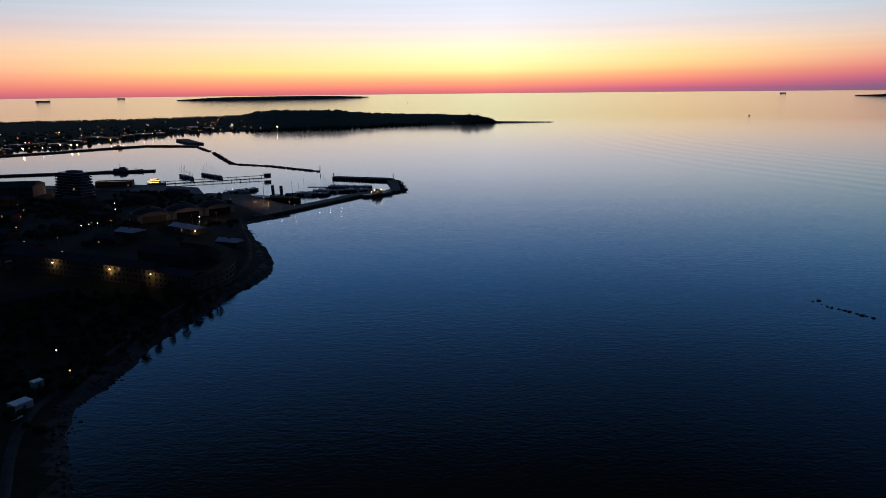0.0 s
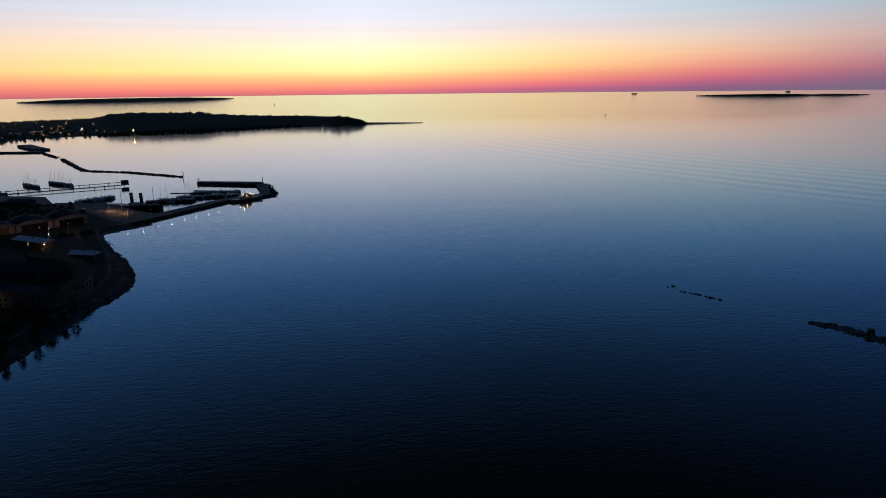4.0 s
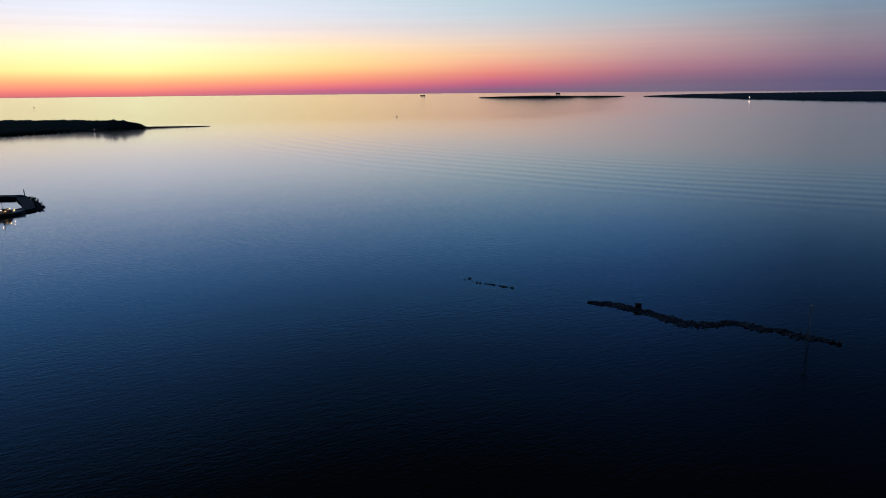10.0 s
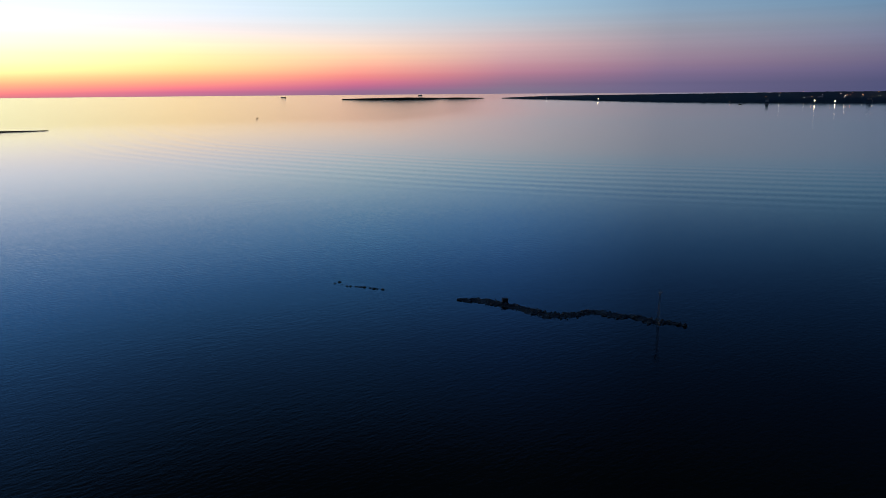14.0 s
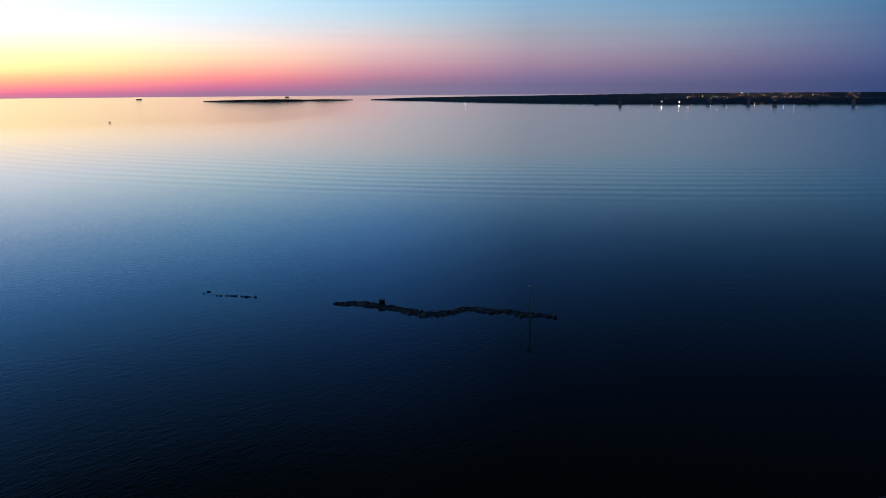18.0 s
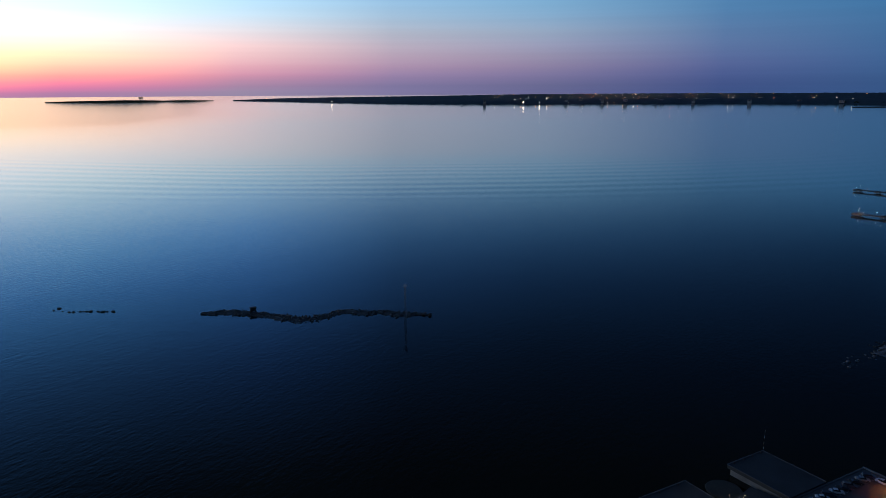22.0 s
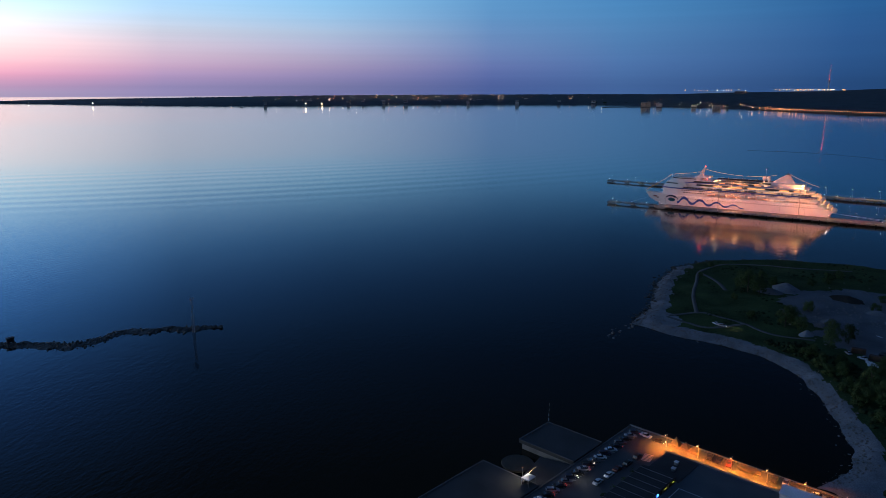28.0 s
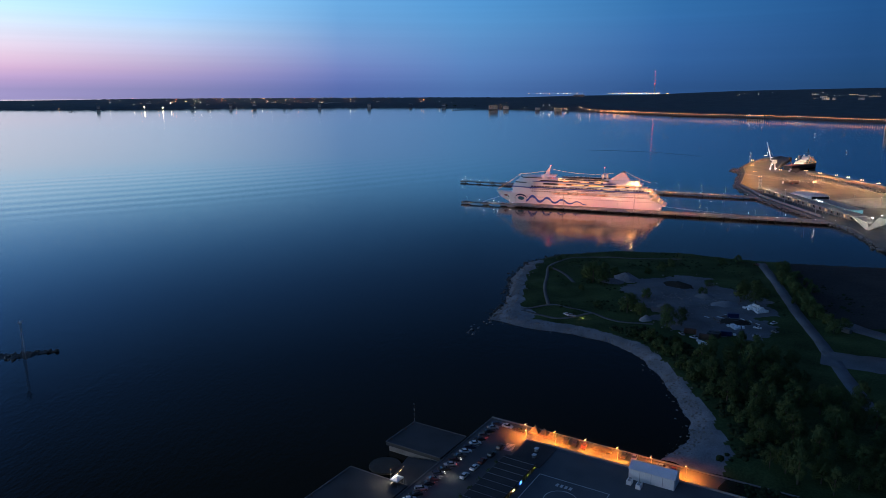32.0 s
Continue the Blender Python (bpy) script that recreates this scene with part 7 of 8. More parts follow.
def supply_ship():
    t = thing("supply_ship", "dark-hulled supply ship with lit white deckhouse", "ship", at=pose(1218, -541, 0, 0, 0, -52) @ Matrix.Diagonal((1.3, 1.3, 1.3, 1)))
    part("hull", hull_of(74, 15, 5.5, 0.7, 2.5), M["black_hull"], t)
    part("main_deck", box(B(), 28, 0, 5.6, 52, 12.5, 0.3), M["red_hull"], t)
    for k, (x0, x1, z) in enumerate(((30, 62, 6), (36, 60, 9.0), (43, 57, 12.0))):
        d = part("deckhouse", box(B(), (x0 + x1) / 2, 0, z + 1.5, x1 - x0, 12.5 - 1.4 * k, 3.0, 0, 0.3), M["white"], t)
        for j in range(int((x1 - x0) / 3)):
            for s in (-1, 1):
                part("window", box(B(), x0 + 2 + 3 * j, s * (6.28 - 0.7 * k), z + 1.7, 1.4, 0.1, 1.0), M["far_warm"] if (j + k) % 3 == 0 else M["glass"], d)
    part("funnel", box(B(), 36, 4, 14, 3.5, 2.6, 6, 0, 0.3), M["navy"], t)
    part("mast", rod(B(), (50, 0, 15), (49, 0, 26), 0.5, 0.25, 8), M["black_hull"], t)
    part("crow_nest", box(B(), 49.5, 0, 20.5, 3.0, 5.0, 0.5, 0, 0.1), M["black_hull"], t)
    for y in (-3.4, 3.4):
        part("radar_dome", ball(B(), (46.5, y, 16.4), 1.3, 2), M["white"], t)
    part("deck_crane", rod(B(), (20, 5, 6), (8, 4, 17), 0.5, 0.25, 8), M["orange"], t)
    for x, y, z in ((30, 5, 12), (63, 0, 13), (10, -4, 8)):
        part("work_lamp", box(B(), x, y, z, 0.9, 0.9, 0.6), M["warm"], t)


supply_ship()
lamp_at(1268, -583, 17, 14000, (1.0, 0.62, 0.28), 0.5, "deck_light")
lamp_at(1236, -548, 20, 7000, (1.0, 0.66, 0.34), 0.5, "deck_light")


def channel_buoy(deg, r, label):
    t = thing("channel_buoy", label, "buoy", "buoys in the bay", at=Matrix.Translation(polar(deg, r)))
    part("float", rod(B(), (0, 0, -0.4), (0, 0, 1.0), 1.4, 1.2, 12), M["red_hull"], t)
    part("tower", rod(B(), (0, 0, 1.0), (0, 0, 4.4), 0.7, 0.3, 6), M["rust"], t)
    part("lantern", ball(B(), (0, 0, 4.8), 0.6, 1), M["far_white"], t)


for deg, r in ((112.0, 2480), (115.5, 2300), (117.6, 1780), (111.4, 1620)):
    channel_buoy(deg, r, "small lit channel buoy in the bay")


# ---- the old sea fort and the harbour in the west ----
def house(name, a, b, deep, z, h, roof, label, category, group="", storeys=2, wall="plaster", top="tin", bays=6, lit=0.0, eaves=0.4, door=True):
    """A building along the line a to b, going back by deep to the left of it."""
    l = math.dist(a, b)
    t = thing(name, label, category, group, at=pose(a[0], a[1], z, 0, 0, math.degrees(math.atan2(b[1] - a[1], b[0] - a[0]))))
    part("wall", box(B(), l / 2, deep / 2, h / 2, l, deep, h), M[wall], t)
    if roof:
        bm = profile(B(), [(-eaves, h - 0.05), (deep + eaves, h - 0.05), (deep / 2, h + roof)], 0, l + 2 * eaves)
        bmesh.ops.transform(bm, matrix=Matrix(((0, -1, 0, l + eaves), (1, 0, 0, 0), (0, 0, 1, 0), (0, 0, 0, 1))), verts=bm.verts)
        r = part("roof", bm, M[top], t)
        for k in range(max(1, int(l / 25))):
            part("chimney", box(B(), l * (k + 0.5) / max(1, int(l / 25)), deep * 0.4, h + roof * 0.8 + 0.7, 1.0, 0.8, 2.2, 0, 0.05), M["brick"], r)
    else:
        part("roof", box(B(), l / 2, deep / 2, h + 0.15, l + 0.5, deep + 0.5, 0.3, 0, 0.05), M[top], t)
        part("parapet", box(B(), l / 2, 0.0, h + 0.5, l + 0.5, 0.3, 0.6), M[wall], t)
    sh = h / storeys
    for s in range(storeys):
        for k in range(bays):
            for y, back in ((-0.03, 0), (deep + 0.03, 1)):
                w = part("window", box(B(), l * (k + 0.5) / bays, y, sh * (s + 0.55), min(1.3, l / bays * 0.5), 0.12, sh * 0.48), M["lit_window"] if random.random() < lit else M["glass"], t)
                if not back:
                    part("sill", box(B(), l * (k + 0.5) / bays, y - 0.06, sh * (s + 0.55) - sh * 0.26, min(1.5, l / bays * 0.6), 0.24, 0.12), M["concrete"], w)
    if door:
        part("door", box(B(), l * 0.5 + l / bays * 0.5 * (bays > 1), -0.05, 1.1, 1.3, 0.12, 2.2), M["wood"], t)
    return t


house("fort_wing", (-325, 503), (-246, 471), 15, 3, 11.5, 3.5, "long dark limestone fort wing with small windows", "fort", "fort wings", 3, "limestone", "felt", 22, 0.01)
house("fort_wing", (-244, 469), (-192, 447), 15, 3, 11.5, 3.5, "long dark limestone fort wing with small windows", "fort", "fort wings", 3, "limestone", "felt", 15, 0.01)
house("fort_wing", (-190, 446), (-160, 431), 14, 3, 10.5, 2.5, "short dark limestone fort wing by the sea", "fort", "fort wings", 3, "limestone", "felt", 8)


def curved_battery():
    """The sea battery: a long curved wall with arched gun ports."""
    t = thing("fort_battery", "curved limestone sea battery with gun ports", "fort")
    line = dense(rounded([(-160, 431), (-147, 455), (-146, 482), (-155, 512), (-176, 540), (-206, 556)]), 5.0)
    for k, (a, b) in enumerate(zip(line, line[1:])):
        ang = math.degrees(math.atan2(b[1] - a[1], b[0] - a[0]))
        n = Vector((-math.sin(radians(ang)), math.cos(radians(ang))))
        c = Vector(((a[0] + b[0]) / 2, (a[1] + b[1]) / 2)) + n * 4.5
        l = math.dist(a, b)
        s = part("wall_segment", box(B(), c.x, c.y, 7.0, l + 0.25, 9.0, 9.4, ang), M["limestone"], t)
        f = Vector(((a[0] + b[0]) / 2, (a[1] + b[1]) / 2)) - n * 0.04
        for z in (5.6, 9.0):
            part("gun_port", box(B(), f.x, f.y, z, 1.5, 0.14, 1.5), M["glass"], s)
        part("coping", box(B(), c.x, c.y, 11.9, l + 0.3, 9.6, 0.4, ang), M["weedy_earth"], s)


curved_battery()
house("fort_hall", (-232, 520), (-186, 500), 16, 3, 8, 4.0, "dark stone hall in the fort yard", "fort building", "", 2, "limestone", "felt", 10)
for a, b, d, h, lab in [((-262, 395), (-238, 424), 10, 5.5, "pale gabled house among dark trees"), ((-330, 515), (-318, 497), 20, 6, "pale-roofed shed west of the fort"),
                        ((-292, 613), (-271, 603), 16, 5.5, "white tent hall near the fort"), ((-254, 640), (-222, 618), 13, 5, "pale-roofed hall with a lit end wall"),
                        ((-188, 568), (-168, 560), 10, 5, "small pale-roofed shed by the battery"), ((-360, 560), (-325, 545), 12, 6, "dark two-storey house behind the fort"),
                        ((-420, 620), (-380, 600), 12, 7, "dark two-storey house behind the fort"), ((-362, 705), (-335, 690), 12, 6, "low brick workshop in the harbour"),
                        ((-300, 590), (-276, 580), 10, 5, "low brick workshop near the fort"), ((-470, 700), (-430, 690), 14, 8, "dark plastered house on a street"),
                        ((-440, 520), (-410, 500), 12, 7, "dark plastered house on a street"), ((-520, 640), (-480, 630), 14, 9, "dark plastered house on a street")]:
    white = "pale" in lab or "white" in lab
    house("shed" if white else "house", a, b, d, WEST.z(*a) - 0.2, h, 2.6, lab, "shed" if white else "house", "", 1 if white else 2, "limestone" if white else "brick", "felt" if "gabled" in lab else "canvas" if white else "felt", 3 if white else 6, 0.02)


def seaplane_hangar():
    """Three domed concrete bays in a row."""
    t = thing("domed_hangar", "concrete hangar of three shallow domes", "hangar", at=pose(-295, 697, 3, 0, 0, 40) @ Matrix.Diagonal((0.88, 0.88, 1, 1)))
    for k in range(3):
        x = 38 * k
        d = part("dome", loft(B(), [[(x + 18 * r * math.cos(a), 18 * r * math.sin(a), z) for a in [2 * math.pi * j / 24 for j in range(24)]] for r, z in ((1.0, 7.5), (0.9, 9.6), (0.7, 11.6), (0.45, 13.0), (0.2, 13.7))]), M["felt"], t)
        part("lantern", rod(B(), (x, 0, 13.6), (x, 0, 15), 3.2, 3.0, 12), M["felt"], d)
        for s in (-1, 1):
            part("arch_wall", profile(B(), [(x - 18, 0), (x + 18, 0), (x + 18, 6), (x + 11, 9.4), (x, 10.6), (x - 11, 9.4), (x - 18, 6)], s * 17.6 - 0.4, s * 17.6 + 0.4), M["concrete"], t)
        part("gate", box(B(), x, -18.2, 3.2, 26, 0.3, 6.4), M["glass"] if k else M["wood"], t)
    part("base", box(B(), 38, 0, 3.7, 112, 34, 7.4), M["dark_concrete"], t)


seaplane_hangar()


def terrace_block(x, y, turn, floors, long, deep, label):
    """A flat block with rounded balcony slabs on every floor."""
    t = thing("apartment_block", label, "apartment block", "harbour apartment blocks", at=pose(x, y, 2.6, 0, 0, turn))
    for k in range(floors):
        z = 3.4 * k
        s = 1 - 0.03 * k
        f = part("storey", box(B(), 0, 0, z + 1.7, long * s * 0.9, deep * s * 0.86, 3.0, 0, 0.1), M["dark_concrete"], t)
        part("balcony_slab", prism(B(), [(long / 2 * s * math.copysign(abs(math.cos(a)) ** 0.5, math.cos(a)), deep / 2 * s * math.copysign(abs(math.sin(a)) ** 0.5, math.sin(a))) for a in [2 * math.pi * (j + 0.5) / 28 for j in range(28)]],
                                   z + 3.1, z + 3.4), M["pale_tin"], t)
        for j in range(10):
            for sd in (-1, 1):
                part("window", box(B(), (j - 4.5) * long * 0.088, sd * deep * s * 0.432, z + 1.7, long * 0.06, 0.12, 1.9), M["lit_window"] if random.random() < 0.012 else M["glass"], f)
    part("roof_plant", box(B(), 3, 0, 3.4 * floors + 1.1, long * 0.35, deep * 0.4, 2.2, 0, 0.1), M["dark_concrete"], t)


terrace_block(-456, 868, -28, 9, 56, 24, "nine-storey terraced apartment block by the harbour")
house("shipyard_hall", (-585, 850), (-505, 862), 40, 2.6, 14, 5, "large grey shipyard hall with a dark roof", "hall", "shipyard halls", 2, "dark_concrete", "felt", 14, 0.02)
house("shipyard_hall", (-660, 800), (-600, 812), 36, 2.6, 13, 5, "large grey shipyard hall with a dark roof", "hall", "shipyard halls", 2, "dark_concrete", "felt", 10, 0.02)
house("harbour_restaurant", (-470, 948), (-424, 957), 16, 2.6, 8, 0, "long harbour house with a lit roof edge", "house", "", 2, "dark_concrete", "felt", 14, 0.05)
bm = box(B(), -447, 952.2, 10.9, 47, 0.3, 0.25, 11)
tagged(part("roof_light_line", bm, M["lit_deck"]), "warm line of light along a roof edge", "light strip")
house("town_house", (-560, 730), (-525, 715), 14, 3, 10, 3, "dark town house with a few lit windows", "house", "town houses", 3, "plaster", "tin", 8, 0.2)
house("town_house", (-600, 700), (-566, 690), 14, 3, 10, 3, "dark town house with a few lit windows", "house", "town houses", 3, "brick", "tin", 8, 0.2)
house("town_house", (-640, 760), (-600, 745), 14, 3, 12, 3, "dark town house with a few lit windows", "house", "town houses", 4, "plaster", "tin", 8, 0.15)


def wall_lamp(x, y, z, turn, watts, label="warm wall lamp on the old fort"):
    t = thing("wall_lamp", label, "lamp", "wall lamps of the fort", at=pose(x, y, z, 0, 0, turn))
    part("bracket", box(B(), 0, 0.3, 0, 0.2, 0.8, 0.2), M["steel"], t)
    part("lamp_head", box(B(), 0, -0.25, -0.05, 0.9, 0.5, 0.5, 0, 0.08), M["wall_glow"], t)
    p = pose(x, y, z, 0, 0, turn) @ Vector((0, -1.2, -0.4))
    lamp_at(*p, watts, (1.0, 0.62, 0.22), 0.2, "wall_light")


for x, y, z in ((-275, 481.2, 12.2), (-225, 460.2, 12.2), (-191.6, 445.9, 12.2)):
    wall_lamp(x, y, z, -22, 380)
wall_lamp(-221, 616.5, 7.0, -35, 260, "warm lamp on a hall's end wall")


def small_lamp(x, y, z, h, mat, r=0.45, label="small lamp on a thin post"):
    t = thing("yard_lamp", label, "lamp", "scattered yard lamps", at=pose(x, y, z))
    part("post", rod(B(), (0, 0, 0), (0, 0, h), 0.09, None, 6), M["steel"], t)
    part("globe", ball(B(), (0, 0, h), r, 1), M[mat], t)
    return t


for x, y, h, m in [(-340, 722, 8, "white_lamp"), (-226, 643, 8, "white_lamp"), (-196, 541, 5, "far_white"), (-183, 536, 5, "far_white"), (-168, 296, 4, "far_warm"), (-332, 655, 6, "far_warm"), (-318, 664, 6, "far_warm"),
                   (-302, 668, 6, "far_warm"), (-350, 575, 5, "far_white"), (-358, 572, 5, "far_white"), (-330, 590, 5, "far_warm"), (-188, 322, 4, "far_white"), (-420, 690, 6, "far_red"), (-300, 645, 3, "far_red"),
                   (-470, 770, 6, "far_warm"), (-500, 750, 6, "far_warm"), (-252, 408, 4, "far_warm"), (-250, 425, 4, "far_warm"),
                   (-361, 766, 7, "white_lamp"), (-337, 645, 5, "white_lamp"), (-333, 651, 5, "far_white"), (-328, 657, 5, "white_lamp"), (-237, 676, 7, "white_lamp"), (-395, 640, 5, "far_warm"), (-440, 730, 6, "far_warm"),
                   (-520, 690, 6, "far_white"), (-545, 780, 7, "far_warm"), (-580, 640, 6, "far_warm"), (-610, 770, 7, "far_white"), (-390, 560, 5, "far_white"), (-455, 610, 5, "far_red"), (-300, 540, 4, "far_warm")]:
    small_lamp(x, y, WEST.z(x, y) - 0.2, h, m)

for x, y, z, w in ((-243, 672, 9, 1500), (-262, 660, 9, 1300), (-225, 690, 8, 1500), (-505, 905, 8, 2600), (-560, 700, 9, 3000), (-620, 735, 9, 3200), (-500, 745, 8, 2200), (-585, 780, 9, 2600)):
    ground_z = WEST.z(x, y) if y < 880 else 2.6
    t = thing("street_lamp", "warm street lamp on a thin post in the old harbour", "street lamp", "street lamps of the old harbour", at=pose(x, y, ground_z))
    part("pole", rod(B(), (0, 0, 0), (0, 0, z), 0.1, 0.07, 6), M["steel"], t)
    part("lamp_head", box(B(), 0, 0, z + 0.1, 0.9, 0.5, 0.25, 0, 0.05), M["far_warm"], t)
    lamp_at(x, y, ground_z + z - 0.6, w, (1.0, 0.55, 0.26), 0.3, "street_light")

# trees and bushes round the fort
spots = []
tries = 0
while len(spots) < 150 and tries < 9000:
    tries += 1
    x, y = (random.uniform(-330, -148), random.uniform(290, 430)) if len(spots) < 80 else (random.uniform(-700, -170), random.uniform(300, 860))
    d = float(inside_and_far(WEST.outline, np.array([x]), np.array([y]))[0])
    if d < 9 or any(math.hypot(x - a, y - b) < 6.5 for a, b in spots) or (-340 < x < -140 and 435 < y < 570) or math.hypot(x + 456, y - 868) < 50 or math.hypot(x + 262, y - 720) < 58 or (x > -400 and y > 560 and len(spots) < 80):
        continue
    spots.append((x, y))
for x, y in spots:
    tagged(plant(random.choice((0, 1, 2, 3)), x, y, WEST.z(x, y), random.uniform(0.7, 1.1)), "dark leafy tree near the old fort", group="trees by the fort")
spots = []
for _ in range(5200):
    x, y = random.uniform(-720, -150), random.uniform(240, 900)
    d = float(inside_and_far(WEST.outline, np.array([x]), np.array([y]))[0])
    if d < 8 or rough_at(x, y, 0.02) < -0.3 or (-345 < x < -140 and 425 < y < 575) or math.hypot(x + 456, y - 868) < 42 or math.hypot(x + 262, y - 715) < 56 or (-300 < x < -165 and 555 < y < 660) or x > -240 and y > 690:
        continue
    size = random.uniform(1.2, 3.2)
    spots.append((Vector((x, y, WEST.z(x, y) + 0.35 * size)), size))
wood("fort_thicket", spots, "dark thickets and undergrowth round the fort")
for k in range(13):
    x, y, a = along(WEST_SHORE, 198 + 7 * k)
    tagged(plant(random.choice((0, 1, 1)), x - 2 - 4 * (k % 2), y, WEST.z(x - 4, y), random.uniform(0.55, 0.85)), "dark leafy tree above the stony shore", group="trees by the fort")
for x, y, l, w in ((-173, 266, 7.5, 5.5), (-178, 287, 4.5, 3.5)):
    t = thing("white_box_shed", "white box-shaped shed on the shore", "shed", "white sheds on the shore", at=pose(x, y, WEST.z(x, y) - 0.2, 0, 0, 60))
    part("body", box(B(), 0, 0, 1.5, l, w, 3.0, 0, 0.06), M["canvas"], t)
    part("roof", box(B(), 0, 0, 3.1, l + 0.3, w + 0.3, 0.2, 0, 0.05), M["pale_tin"], t)
    part("door", box(B(), 0, -w / 2 - 0.03, 1.1, 1.2, 0.1, 2.1), M["tin"], t)
t = thing("rowing_boat", "upturned pale rowing boat on the shore", "boat", at=pose(-169, 257, WEST.z(-169, 257), 0, 0, 65))
part("hull", loft(B(), [[(x, -w, 0), (x, -w * 0.7, 0.5 * k), (x, 0, 0.65 * k), (x, w * 0.7, 0.5 * k), (x, w, 0)] for x, w, k in ((-2.6, 0.5, 0.9), (-1, 0.85, 1), (1, 0.8, 1), (2.6, 0.08, 0.8))]), M["canvas"], t)
part("keel", box(B(), 0, 0, 0.66, 4.6, 0.06, 0.08), M["wood"], t)


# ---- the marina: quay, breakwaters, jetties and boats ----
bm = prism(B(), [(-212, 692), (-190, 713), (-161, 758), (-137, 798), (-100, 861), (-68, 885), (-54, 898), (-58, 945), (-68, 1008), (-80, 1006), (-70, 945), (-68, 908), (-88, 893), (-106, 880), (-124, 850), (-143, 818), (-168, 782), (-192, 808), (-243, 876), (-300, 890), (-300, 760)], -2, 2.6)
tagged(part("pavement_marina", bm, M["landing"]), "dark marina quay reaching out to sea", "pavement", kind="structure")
bm = prism(B(), [(-300, 880), (-330, 945), (-396, 972), (-440, 984), (-480, 978), (-560, 980), (-700, 1000), (-700, 900), (-420, 860)], -2, 2.58)
tagged(part("pavement_harbour", bm, M["asphalt"]), "dark asphalt quay of the old harbour", "pavement", kind="structure")
for (ax, ay), (bx, by), d, h, lab in [((-400, 770), (-372, 760), 12, 6, "dark tin-roofed harbour shed"), ((-380, 830), (-345, 815), 14, 7, "dark tin-roofed harbour shed"), ((-440, 800), (-410, 790), 14, 8, "dark brick harbour store"),
                                      ((-350, 880), (-322, 868), 12, 5, "low dark quay shed"), ((-520, 800), (-485, 790), 14, 9, "dark brick harbour store"), ((-330, 745), (-312, 735), 10, 5, "low dark quay shed"),
                                      ((-560, 770), (-530, 760), 12, 8, "dark brick harbour store"), ((-375, 660), (-350, 645), 12, 6, "low dark workshop with felt roof")]:
    house("harbour_shed", (ax, ay), (bx, by), d, 2.4, h, 2.4, lab, "shed", "harbour sheds", 1, "brick" if "brick" in lab else "dark_concrete", "felt", 3, 0.06)
bm = prism(B(), [(-68, 1008), (-84, 1006), (-163, 1040), (-160, 1052), (-76, 1024)], -2, 3.4)
tagged(part("breakwater_arm", bm, M["landing"]), "dark concrete breakwater arm of the marina", "breakwater", kind="structure")
stones("marina_boulders", strewn([(-190, 712), (-137, 798), (-101, 859)], 130, 1.2, 0.4, 1.0, None, 0.1) + strewn([(-60, 884), (-50, 898), (-54, 945), (-64, 1010), (-80, 1028), (-163, 1056)], 260, 2.5, 0.8, 2.0, None, 0.6)
       + strewn([(-190, 692), (-176, 712), (-163, 728)], 90, 1.6, 0.5, 1.2, None, 0.1), M["wet_rock"], "dark armour stones round the marina", "stones")
for pts in ([(-19.0, 1771), (-18.6, 1700), (-18.2, 1640)], [(-17.9, 1600), (-17.1, 1417), (-16.5, 1332), (-13.6, 1266), (-10.0, 1160)]):
    line = []
    for p in dense([tuple(polar(a, r, 0.8)) for a, r in pts], 2.2):
        line.append(Vector(p))
    stones("breakwater_stones", [(p.x + random.gauss(0, 2.2), p.y + random.gauss(0, 2.2), p.z + random.uniform(-0.8, 0.5), random.uniform(0.8, 1.7)) for p in line for _ in range(4)], M["wet_rock"],
           "long dark rubble breakwater across the bay", "breakwater")


def mole_strip(name, pts, width, top, label):
    """A straight-sided mole through places given by bearing and distance."""
    bm = B()
    rows = []
    ps = [polar(a, r) for a, r in dense(pts, 0.5 if abs(pts[0][0] - pts[-1][0]) > 3 else 20)]
    for k, p in enumerate(ps):
        d = (ps[min(k + 1, len(ps) - 1)] - ps[max(k - 1, 0)])
        n = Vector((-d.y, d.x, 0)).normalized() * width / 2
        rows.append([p - n - Vector((0, 0, 2)), p - n + Vector((0, 0, top)), p + n + Vector((0, 0, top)), p + n - Vector((0, 0, 2))])
    tagged(part(name, loft(bm, rows), M["dark_concrete"]), label, "mole", kind="structure")


